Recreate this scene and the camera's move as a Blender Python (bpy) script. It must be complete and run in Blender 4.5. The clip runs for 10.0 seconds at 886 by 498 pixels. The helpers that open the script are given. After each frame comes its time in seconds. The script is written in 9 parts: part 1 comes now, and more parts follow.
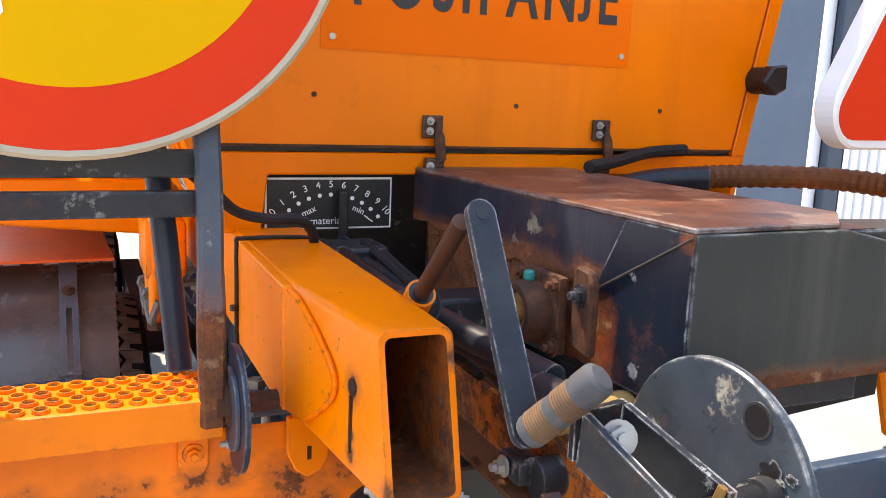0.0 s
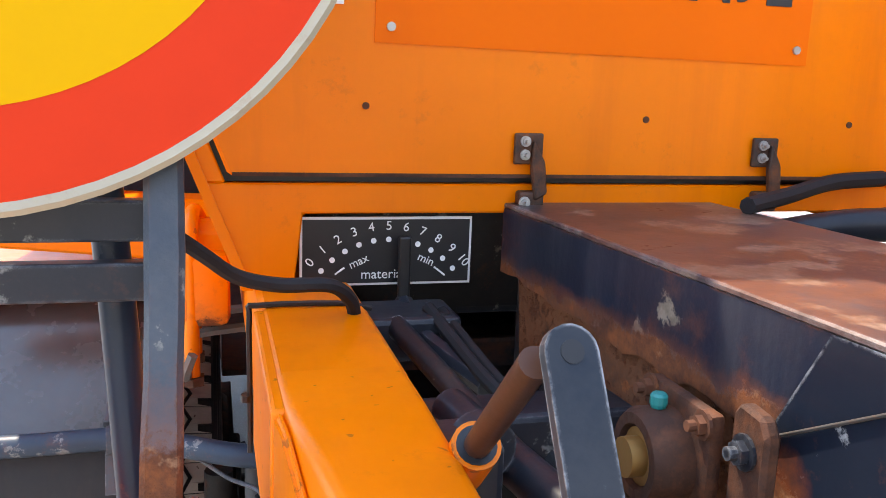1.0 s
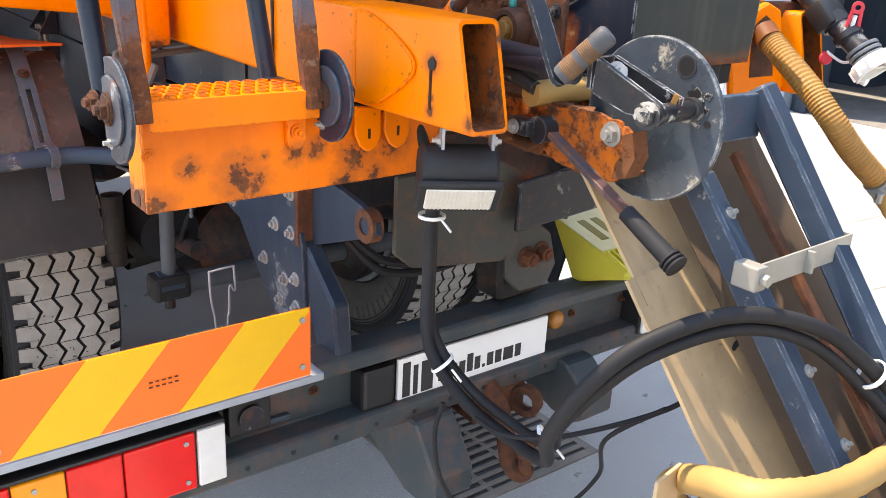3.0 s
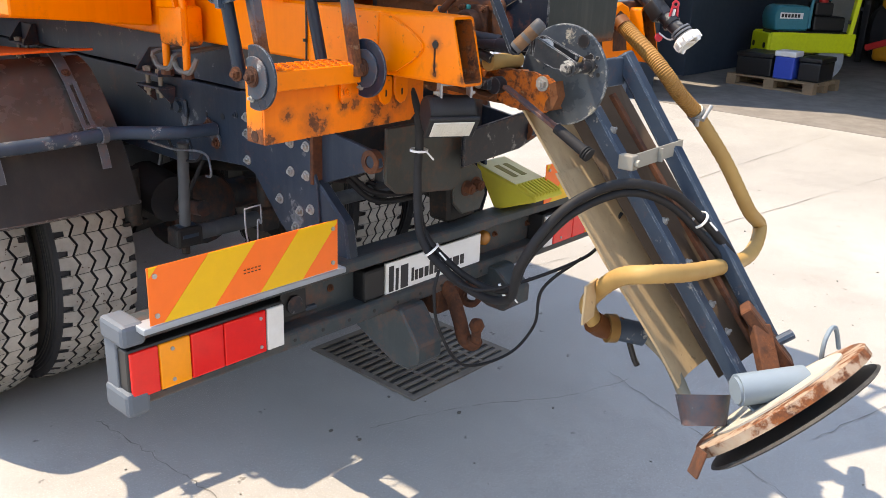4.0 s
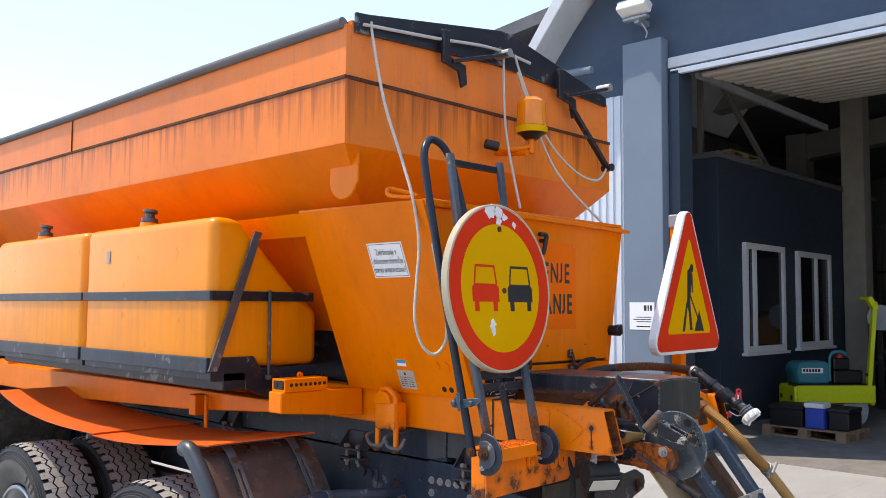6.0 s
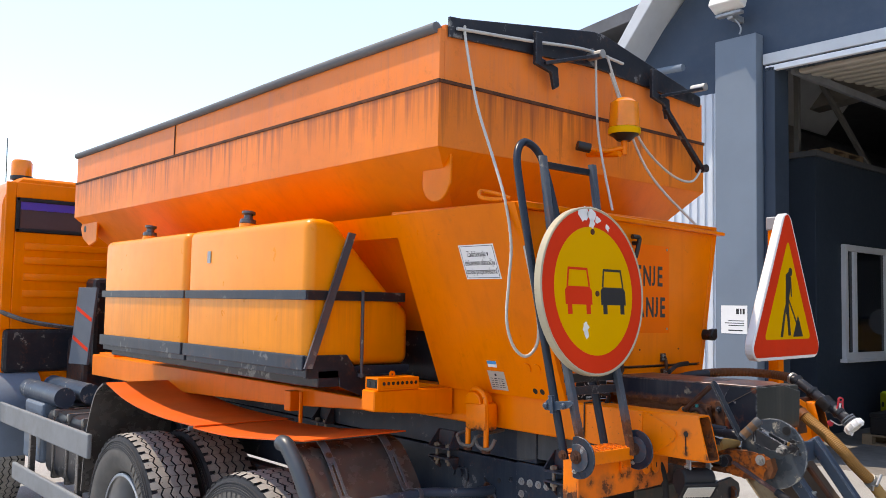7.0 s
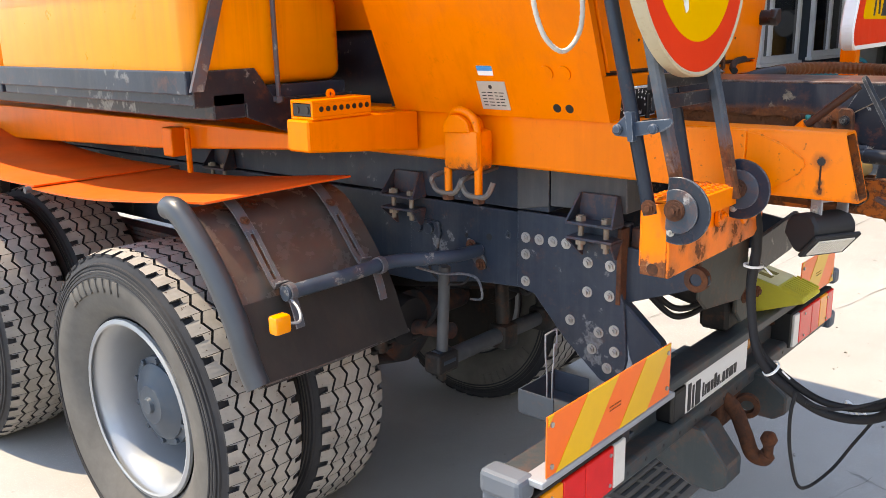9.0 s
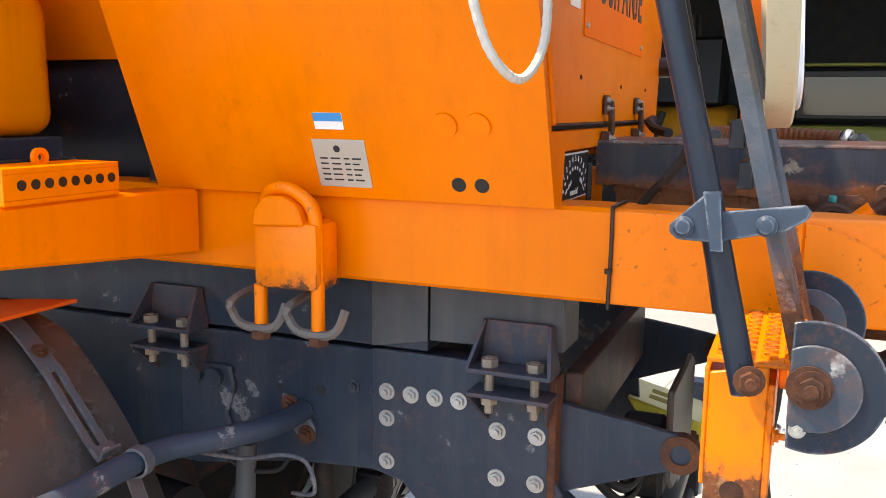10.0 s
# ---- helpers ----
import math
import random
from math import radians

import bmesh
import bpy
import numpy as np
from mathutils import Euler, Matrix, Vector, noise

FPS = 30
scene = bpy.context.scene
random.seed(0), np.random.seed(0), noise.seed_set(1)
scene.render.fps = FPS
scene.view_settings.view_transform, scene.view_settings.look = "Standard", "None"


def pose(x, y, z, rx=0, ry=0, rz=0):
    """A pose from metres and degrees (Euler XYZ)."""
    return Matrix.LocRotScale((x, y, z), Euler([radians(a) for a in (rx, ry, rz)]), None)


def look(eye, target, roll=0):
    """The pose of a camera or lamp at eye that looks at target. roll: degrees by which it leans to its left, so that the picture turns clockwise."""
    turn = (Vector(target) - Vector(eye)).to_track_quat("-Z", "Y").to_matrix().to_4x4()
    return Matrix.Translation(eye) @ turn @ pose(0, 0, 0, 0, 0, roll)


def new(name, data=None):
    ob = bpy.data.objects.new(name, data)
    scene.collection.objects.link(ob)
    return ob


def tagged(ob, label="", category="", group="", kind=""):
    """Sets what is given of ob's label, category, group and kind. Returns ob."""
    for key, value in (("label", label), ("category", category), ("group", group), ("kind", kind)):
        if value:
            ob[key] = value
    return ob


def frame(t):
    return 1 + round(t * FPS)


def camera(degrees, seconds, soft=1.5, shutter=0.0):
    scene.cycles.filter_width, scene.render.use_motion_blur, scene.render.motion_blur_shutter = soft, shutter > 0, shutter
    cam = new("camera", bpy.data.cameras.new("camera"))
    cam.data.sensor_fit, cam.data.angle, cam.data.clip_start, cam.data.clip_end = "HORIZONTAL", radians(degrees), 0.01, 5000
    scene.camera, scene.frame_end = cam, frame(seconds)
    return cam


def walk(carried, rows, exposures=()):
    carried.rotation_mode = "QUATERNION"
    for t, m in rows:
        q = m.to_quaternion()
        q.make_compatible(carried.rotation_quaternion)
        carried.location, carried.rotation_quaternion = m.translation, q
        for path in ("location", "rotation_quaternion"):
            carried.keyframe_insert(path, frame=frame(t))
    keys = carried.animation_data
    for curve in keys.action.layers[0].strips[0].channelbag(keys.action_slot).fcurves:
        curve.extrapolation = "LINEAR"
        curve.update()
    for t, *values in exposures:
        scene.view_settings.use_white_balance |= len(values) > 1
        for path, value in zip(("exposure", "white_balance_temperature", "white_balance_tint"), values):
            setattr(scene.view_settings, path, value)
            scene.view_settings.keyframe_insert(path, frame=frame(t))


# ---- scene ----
cam = camera(54.5, 10.0, 0.5)
PATH = [
    (0, (-0.687, -1.048, 1.676), (0.103, 0.753, 1.312), 2.4),
    (0.5, (-0.543, -0.794, 1.7), (-0.006, 1.097, 1.329), 2.7),
    (1, (-0.519, -0.734, 1.696), (-0.003, 1.158, 1.302), 2.2),
    (1.5, (-0.581, -0.792, 1.667), (0.013, 1.076, 1.272), 1.9),
    (1.8, (-0.664, -0.872, 1.617), (0.011, 0.954, 1.158), 1.8),
    (1.9, (-0.707, -0.898, 1.607), (0.022, 0.894, 1.099), 2.2),
    (2, (-0.747, -0.928, 1.599), (0.032, 0.828, 1.043), 2.2),
    (2.1, (-0.781, -0.955, 1.591), (0.049, 0.761, 0.985), 2.2),
    (2.5, (-0.924, -1.082, 1.576), (0.112, 0.501, 0.926), 3.2),
    (3, (-1.178, -1.289, 1.576), (-0.018, 0.185, 0.883), 3.1),
    (3.2, (-1.313, -1.365, 1.575), (-0.079, 0.053, 0.893), 3.3),
    (4.3, (-2.152, -1.779, 1.644), (-0.714, -0.555, 0.984), 2.1),
    (4.5, (-2.289, -1.844, 1.663), (-0.837, -0.629, 1.018), 2.2),
    (4.7, (-2.42, -1.915, 1.673), (-0.954, -0.687, 1.089), 2.1),
    (5, (-2.661, -1.934, 1.705), (-1.176, -0.679, 1.233), 1.4),
    (5.2, (-2.782, -1.96, 1.728), (-1.284, -0.688, 1.359), 0.9),
    (5.3, (-2.838, -1.972, 1.748), (-1.342, -0.681, 1.438), 0.9),
    (5.4, (-2.86, -1.988, 1.768), (-1.375, -0.671, 1.517), 0.7),
    (5.5, (-2.904, -1.994, 1.771), (-1.423, -0.662, 1.597), 0.6),
    (6, (-2.987, -2.031, 1.817), (-1.546, -0.651, 1.952), 0.4),
    (6.2, (-3.0, -2.038, 1.829), (-1.574, -0.653, 2.053), 0.3),
    (7.3, (-3.027, -2.011, 1.813), (-1.765, -0.46, 1.852), 1.3),
    (7.4, (-3.014, -1.979, 1.802), (-1.745, -0.433, 1.787), 1.2),
    (7.5, (-2.988, -1.943, 1.793), (-1.719, -0.399, 1.724), 1.2),
    (8, (-2.804, -1.664, 1.752), (-1.517, -0.162, 1.455), 0.8),
    (8.2, (-2.7, -1.549, 1.716), (-1.411, -0.064, 1.351), 0.8),
    (8.5, (-2.611, -1.319, 1.696), (-1.268, 0.097, 1.26), 0.4),
    (8.6, (-2.564, -1.239, 1.688), (-1.189, 0.143, 1.238), 0.1),
    (9, (-2.406, -0.925, 1.698), (-0.947, 0.351, 1.203), -1.1),
    (9.5, (-2.083, -0.553, 1.638), (-0.445, 0.497, 1.179), 0.1),
    (9.7, (-1.956, -0.396, 1.630), (-0.247, 0.553, 1.207), 0.4),
    (10, (-1.744, -0.152, 1.610), (0.080, 0.601, 1.287), 0.7),
]
walk(cam, [(t, look(eye, target, roll)) for t, eye, target, roll in PATH], [
    (0, 2.2, 8200, 12), (0.5, 2.3, 7900, 12), (1.0, 2.42, 7700, 12), (1.5, 2.45, 7900, 12), (2.0, 2.3, 8300, 12), (2.4, 2.45, 8300, 12), (3.2, 2.4, 8400, 12), (4.5, 1.72, 8500, 12), (5.5, 1.75, 8500, 12),
    (6.2, 1.2, 7400, 13), (7.5, 1.4, 8500, 13), (8, 1.7, 8700, 12), (9, 1.98, 8800, 12), (10, 2.08, 8600, 12)])

# ---- light ----
world = bpy.data.worlds.new("sky")
scene.world = world
world.use_nodes = True
_nt = world.node_tree
_sky = _nt.nodes.new("ShaderNodeTexSky")
_sky.sky_type = "NISHITA"
_sky.sun_disc = False
_sky.air_density, _sky.dust_density, _sky.ozone_density = 1.0, 0.0, 2.0
SUN = Vector((-0.27, 0.46, 1.0)).normalized()
_sky.sun_elevation = math.asin(SUN.z)
_sky.sun_rotation = math.atan2(SUN.x, SUN.y)
_haze = _nt.nodes.new("ShaderNodeMix")
_haze.data_type = "RGBA"
_haze.inputs[0].default_value = 0.7
_haze.inputs[7].default_value = (0.98, 1.42, 2.42, 1)
_nt.links.new(_sky.outputs[0], _haze.inputs[6])
_nt.links.new(_haze.outputs[2], _nt.nodes["Background"].inputs[0])
_nt.nodes["Background"].inputs[1].default_value = 0.235
sun = new("sun", bpy.data.lights.new("sun", "SUN"))
sun.data.energy, sun.data.angle, sun.data.color = 2.05, radians(0.5), (1.0, 0.95, 0.88)
sun.matrix_world = look(SUN * 50, (0, 0, 0))


# ---- materials ----
def nodes_of(name):
    m = bpy.data.materials.new(name)
    m.use_nodes = True
    return m, m.node_tree, m.node_tree.nodes["Principled BSDF"]


def link(nt, a, b):
    nt.links.new(a, b)


def tex_noise(nt, vec, scale, detail=4.0, rough=0.6):
    n = nt.nodes.new("ShaderNodeTexNoise")
    n.inputs["Scale"].default_value, n.inputs["Detail"].default_value, n.inputs["Roughness"].default_value = scale, detail, rough
    link(nt, vec, n.inputs["Vector"])
    return n.outputs["Fac"]


def ramp(nt, fac, a, b, ca=(0, 0, 0, 1), cb=(1, 1, 1, 1)):
    r = nt.nodes.new("ShaderNodeValToRGB")
    r.color_ramp.elements[0].position, r.color_ramp.elements[1].position = a, b
    r.color_ramp.elements[0].color, r.color_ramp.elements[1].color = ca, cb
    link(nt, fac, r.inputs[0])
    return r.outputs[0]


def mixed(nt, fac, a, b):
    m = nt.nodes.new("ShaderNodeMix")
    m.data_type = "RGBA"
    if isinstance(fac, (int, float)):
        m.inputs[0].default_value = fac
    else:
        link(nt, fac, m.inputs[0])
    for slot, v in ((6, a), (7, b)):
        if isinstance(v, (tuple, list)):
            m.inputs[slot].default_value = (*v[:3], 1)
        else:
            link(nt, v, m.inputs[slot])
    return m.outputs[2]


def mapped(nt, scale=(1, 1, 1)):
    tc = nt.nodes.new("ShaderNodeTexCoord")
    mp = nt.nodes.new("ShaderNodeMapping")
    mp.inputs["Scale"].default_value = scale
    link(nt, tc.outputs["Object"], mp.inputs[0])
    return mp.outputs[0]


def times(nt, a, k):
    m = nt.nodes.new("ShaderNodeMath")
    m.operation = "MULTIPLY"
    link(nt, a, m.inputs[0])
    if isinstance(k, (int, float)):
        m.inputs[1].default_value = k
    else:
        link(nt, k, m.inputs[1])
    return m.outputs[0]


RUST = ((0.225, 0.070, 0.022), (0.078, 0.031, 0.018))


def math2(nt, op, a, b, c=None):
    m = nt.nodes.new("ShaderNodeMath")
    m.operation = op
    for i, v in enumerate((a, b) if c is None else (a, b, c)):
        if isinstance(v, (int, float)):
            m.inputs[i].default_value = v
        else:
            link(nt, v, m.inputs[i])
    return m.outputs[0]


def near_points(nt, vec, spots):
    """1 at the given places (x, y, z, reach), falling to 0 at their reach."""
    out = None
    for x, y, z, r in spots:
        d = nt.nodes.new("ShaderNodeVectorMath")
        d.operation = "DISTANCE"
        link(nt, vec, d.inputs[0])
        d.inputs[1].default_value = (x, y, z)
        f = ramp(nt, math2(nt, "DIVIDE", d.outputs["Value"], r), 0.0, 1.0, (1, 1, 1, 1), (0, 0, 0, 1))
        out = f if out is None else math2(nt, "MAXIMUM", out, f)
    return out


def beyond_planes(nt, vec, zones):
    """1 on the far side of the given planes (normal, offset, softness)."""
    out = None
    for n, off, soft in zones:
        d = nt.nodes.new("ShaderNodeVectorMath")
        d.operation = "DOT_PRODUCT"
        link(nt, vec, d.inputs[0])
        d.inputs[1].default_value = n
        f = nt.nodes.new("ShaderNodeMapRange")
        link(nt, d.outputs["Value"], f.inputs["Value"])
        f.inputs["From Min"].default_value, f.inputs["From Max"].default_value = off - soft, off + soft
        out = f.outputs[0] if out is None else math2(nt, "MAXIMUM", out, f.outputs[0])
    return out


def worn_edges(nt, v, reach):
    """High along the sharp edges of a part, broken up by noise."""
    bv = nt.nodes.new("ShaderNodeBevel")
    bv.samples = 4
    bv.inputs["Radius"].default_value = reach
    ge = nt.nodes.new("ShaderNodeNewGeometry")
    d = nt.nodes.new("ShaderNodeVectorMath")
    d.operation = "DOT_PRODUCT"
    link(nt, bv.outputs[0], d.inputs[0])
    link(nt, ge.outputs["Normal"], d.inputs[1])
    e = math2(nt, "SUBTRACT", 1.0, d.outputs["Value"])
    return math2(nt, "MULTIPLY", ramp(nt, e, 0.01, 0.12), ramp(nt, tex_noise(nt, v, 45, 5.0, 0.7), 0.42, 0.6))


def paint(name, colour, rough=0.35, metal=0.0, vary=0.25, streak=0.0, rust=0.0, rust_scale=9.0, dirt=0.0, dirt_colour=(0.12, 0.09, 0.07),
          bump=0.05, grain=120.0, streak_colour=None, coat=0.0, scale=3.0, fine=0.3, spec=0.27, edge=0.0, edge_colour=None, edge_reach=0.004,
          chips=0.0, chip_colour=(0.35, 0.36, 0.36), chip_scale=22.0, spots=(), zones=(), specks=0.0, runs=None):
    """A painted or coated surface: tone varied at two scales, run-off streaks, dirt, chips, worn edges, and rust that breaks through."""
    m, nt, p = nodes_of(name)
    v = mapped(nt)
    dark = tuple(c * (1 - vary) for c in colour)
    light = tuple(min(1.0, c * (1 + 0.35 * vary)) for c in colour)
    col = mixed(nt, ramp(nt, tex_noise(nt, v, scale), 0.3, 0.7), dark, light)
    col = mixed(nt, times(nt, ramp(nt, tex_noise(nt, v, grain), 0.35, 0.75), fine * vary), col, tuple(c * 0.6 for c in colour))
    if streak:
        sv = mapped(nt, (14, 14, 0.9))
        s = ramp(nt, tex_noise(nt, sv, 1.6, 5.0, 0.65), 0.5, 0.78)
        col = mixed(nt, times(nt, s, streak), col, streak_colour or tuple(c * 0.35 for c in colour))
    if dirt:
        d = ramp(nt, tex_noise(nt, v, 5.5, 8.0, 0.7), 0.45, 0.8)
        col = mixed(nt, times(nt, d, dirt), col, dirt_colour)
    if chips:
        cn = math2(nt, "MULTIPLY_ADD", tex_noise(nt, v, chip_scale * 0.25, 3.0), 0.55, math2(nt, "MULTIPLY", tex_noise(nt, v, chip_scale, 8.0, 0.7), 0.55))
        t = 0.70 - 0.17 * chips
        col = mixed(nt, ramp(nt, cn, t, t + 0.025), col, mixed(nt, ramp(nt, tex_noise(nt, v, 90, 3.0), 0.35, 0.65), chip_colour, tuple(c * 0.55 for c in chip_colour)))
    if runs:
        # dark runs that start at a seam and fade downwards
        z_top, reach, amount = runs
        sx = nt.nodes.new("ShaderNodeSeparateXYZ")
        link(nt, v, sx.inputs[0])
        fall = nt.nodes.new("ShaderNodeMapRange")
        fall.inputs["From Min"].default_value, fall.inputs["From Max"].default_value = z_top - reach, z_top
        fall.inputs["To Min"].default_value, fall.inputs["To Max"].default_value = 0.0, 0.34
        link(nt, sx.outputs[2], fall.inputs["Value"])
        above = math2(nt, "LESS_THAN", sx.outputs[2], z_top + 0.004)
        rn = math2(nt, "ADD", tex_noise(nt, mapped(nt, (16, 16, 0.35)), 1.5, 6.0, 0.7), fall.outputs[0])
        rm = math2(nt, "MULTIPLY", ramp(nt, rn, 0.70, 0.92), above)
        col = mixed(nt, times(nt, rm, amount), col, (0.20, 0.045, 0.022))
    if specks:
        col = mixed(nt, times(nt, ramp(nt, tex_noise(nt, v, 75, 2.0, 0.4), 0.70, 0.73), specks), col, (0.06, 0.03, 0.02))
    if edge and edge_colour:
        col = mixed(nt, times(nt, worn_edges(nt, v, edge_reach), edge), col, edge_colour)
    r_out = None
    if spots:
        # red-brown stain soaking out round each rusting spot
        st = math2(nt, "MULTIPLY", near_points(nt, v, spots), ramp(nt, tex_noise(nt, v, 30.0, 6.0, 0.7), 0.25, 0.6))
        col = mixed(nt, times(nt, ramp(nt, st, 0.05, 0.6), 0.75), col, (0.40, 0.085, 0.014))
    if rust:
        n = math2(nt, "MULTIPLY_ADD", tex_noise(nt, v, rust_scale * 4.5, 6.0, 0.72), 0.44, math2(nt, "MULTIPLY", tex_noise(nt, v, rust_scale, 8.0, 0.68), 0.58))
        if spots:
            n = math2(nt, "MULTIPLY_ADD", near_points(nt, v, spots), 0.34, n)
        if zones:
            n = math2(nt, "MULTIPLY_ADD", beyond_planes(nt, v, zones), 0.34, n)
        if edge and not edge_colour:
            n = math2(nt, "MULTIPLY_ADD", worn_edges(nt, v, edge_reach), edge * 0.4, n)
        t = 0.76 - 0.36 * rust
        msk = ramp(nt, n, t, t + 0.06)
        halo = ramp(nt, n, t - 0.16, t + 0.01)
        col = mixed(nt, times(nt, halo, 0.7), col, tuple(0.42 * c + 0.58 * r for c, r in zip(colour, RUST[0])))
        rc = mixed(nt, ramp(nt, tex_noise(nt, v, 26, 8.0, 0.75), 0.38, 0.64), RUST[1], RUST[0])
        rc = mixed(nt, times(nt, ramp(nt, tex_noise(nt, v, 140, 3.0), 0.4, 0.7), 0.35), rc, (0.05, 0.022, 0.014))
        rc = mixed(nt, times(nt, ramp(nt, tex_noise(nt, v, 48, 4.0, 0.6), 0.6, 0.68), 0.55), rc, (0.36, 0.20, 0.11))
        col = mixed(nt, msk, col, rc)
        r_out = msk
    link(nt, col, p.inputs["Base Color"])
    p.inputs["Metallic"].default_value = metal
    rr = nt.nodes.new("ShaderNodeMapRange")
    rr.inputs["To Min"].default_value, rr.inputs["To Max"].default_value = rough - 0.07, rough + 0.16
    link(nt, tex_noise(nt, v, 11.0, 6.0), rr.inputs["Value"])
    if r_out is not None:
        mx = nt.nodes.new("ShaderNodeMix")
        link(nt, r_out, mx.inputs[0])
        link(nt, rr.outputs[0], mx.inputs[2])
        mx.inputs[3].default_value = 0.9
        link(nt, mx.outputs[0], p.inputs["Roughness"])
    else:
        link(nt, rr.outputs[0], p.inputs["Roughness"])
    p.inputs["Coat Weight"].default_value = coat
    p.inputs["Specular IOR Level"].default_value = spec
    b = nt.nodes.new("ShaderNodeBump")
    b.inputs["Strength"].default_value, b.inputs["Distance"].default_value = min(1.0, bump * 1.6), 0.004
    h = tex_noise(nt, v, 38.0 if not rust else 55.0, 6.0)
    if r_out is not None:
        h = math2(nt, "MULTIPLY_ADD", r_out, math2(nt, "MULTIPLY", tex_noise(nt, v, 170.0, 5.0, 0.7), 1.6), h)
    link(nt, h, b.inputs["Height"])
    link(nt, b.outputs[0], p.inputs["Normal"])
    return m


def plain(name, colour, rough=0.5, metal=0.0, emit=0.0, vary=0.12, alpha=1.0):
    m, nt, p = nodes_of(name)
    v = mapped(nt)
    link(nt, mixed(nt, ramp(nt, tex_noise(nt, v, 24.0, 5.0), 0.3, 0.7), tuple(c * (1 - vary) for c in colour), colour), p.inputs["Base Color"])
    p.inputs["Roughness"].default_value, p.inputs["Metallic"].default_value = rough, metal
    if emit:
        p.inputs["Emission Color"].default_value, p.inputs["Emission Strength"].default_value = (*colour, 1), emit
    return m


OR = (0.92, 0.200, 0.001)
RIM_WEAR = (0.36, 0.38, 0.39)
m_orange = paint("orange_paint", OR, 0.28, vary=0.16, streak=0.30, streak_colour=(0.58, 0.11, 0.008), rust=0.03, rust_scale=14, dirt=0.10, dirt_colour=(0.45, 0.11, 0.02), bump=0.03, scale=2.0, edge=0.35, spec=0.2)
m_orange_streak = paint("orange_paint_streaked", (0.90, 0.225, 0.022), 0.36, vary=0.22, streak=0.28, streak_colour=(0.55, 0.14, 0.06), runs=(2.70, 0.34, 0.7), rust=0.10, rust_scale=8, dirt=0.25, dirt_colour=(0.42, 0.12, 0.06), bump=0.04, scale=1.4)
m_orange_rust = paint("orange_paint_rusty", (0.92, 0.19, 0.003), 0.38, vary=0.2, streak=0.3, streak_colour=(0.35, 0.07, 0.02), rust=0.22, rust_scale=8, dirt=0.15, bump=0.10, scale=4.0, edge=0.7)
m_step = paint("orange_step_paint_rusting", (0.92, 0.19, 0.003), 0.36, vary=0.2, streak=0.30, streak_colour=(0.42, 0.07, 0.015), rust=0.13, rust_scale=22, dirt=0.12, bump=0.09, scale=4.0, edge=0.8, edge_reach=0.005,
               spots=((-0.738, -0.142, 1.245, 0.030), (-0.660, -0.142, 1.215, 0.062), (-0.623, -0.142, 1.249, 0.016), (-0.785, -0.142, 1.195, 0.036), (-0.575, -0.15, 1.25, 0.030), (-0.537, -0.142, 1.250, 0.028), (-0.465, -0.142, 1.230, 0.055), (-0.393, -0.142, 1.245, 0.045), (-0.485, -0.142, 1.190, 0.040), (-0.43, -0.142, 1.20, 0.035), (-0.80, -0.12, 1.19, 0.05)))
m_orange_faded = paint("orange_red_sheet", (0.86, 0.12, 0.012), 0.42, vary=0.15, streak=0.0, dirt=0.2, dirt_colour=(0.5, 0.2, 0.12), bump=0.03)
m_tank = paint("yellow_orange_plastic", (0.93, 0.28, 0.004), 0.27, vary=0.12, streak=0.16, streak_colour=(0.55, 0.13, 0.01), runs=(1.84, 0.42, 0.2), dirt=0.15, dirt_colour=(0.55, 0.14, 0.01), bump=0.02, scale=1.5, spec=0.4)
m_chassis = paint("slate_blue_paint", (0.021, 0.034, 0.055), 0.34, vary=0.35, streak=0.35, streak_colour=(0.075, 0.08, 0.085), rust=0.12, rust_scale=9, dirt=0.45, dirt_colour=(0.075, 0.08, 0.088), bump=0.07, edge=0.5, edge_colour=(0.18, 0.20, 0.22), chips=0.25, chip_colour=(0.16, 0.17, 0.18))
m_chassis_rust = paint("slate_blue_rusty", (0.022, 0.028, 0.036), 0.45, vary=0.35, streak=0.3, streak_colour=(0.12, 0.10, 0.08), rust=0.42, rust_scale=7, dirt=0.5, dirt_colour=(0.06, 0.055, 0.048), bump=0.14, edge=0.5)
m_bluesteel = paint("blue_grey_paint", (0.036, 0.058, 0.090), 0.36, vary=0.3, rust=0.10, rust_scale=14, dirt=0.22, dirt_colour=(0.14, 0.15, 0.15), bump=0.05, edge=0.8, edge_colour=(0.34, 0.37, 0.40), chips=0.25, chip_colour=(0.28, 0.28, 0.27))
m_bumper = paint("weathered_bumper_paint", (0.046, 0.060, 0.066), 0.4, vary=0.35, streak=0.2, streak_colour=(0.10, 0.10, 0.085), rust=0.28, rust_scale=6, dirt=0.5, dirt_colour=(0.095, 0.092, 0.08), bump=0.07, edge=0.6)
m_blackpaint = paint("worn_black_paint", (0.016, 0.019, 0.026), 0.33, vary=0.3, rust=0.14, rust_scale=9, dirt=0.35, dirt_colour=(0.07, 0.06, 0.055), bump=0.07, edge=0.6, edge_colour=(0.22, 0.23, 0.24), chips=0.25, chip_colour=(0.20, 0.20, 0.19))
m_boxtop = paint("rust_stained_black_lid", (0.040, 0.030, 0.034), 0.32, vary=0.4, rust=0.42, rust_scale=5, spec=0.45, dirt=0.7, dirt_colour=(0.13, 0.095, 0.085), bump=0.06, edge=0.8, edge_colour=(0.40, 0.40, 0.40), edge_reach=0.007, chips=0.5, chip_colour=(0.22, 0.15, 0.11), chip_scale=9)
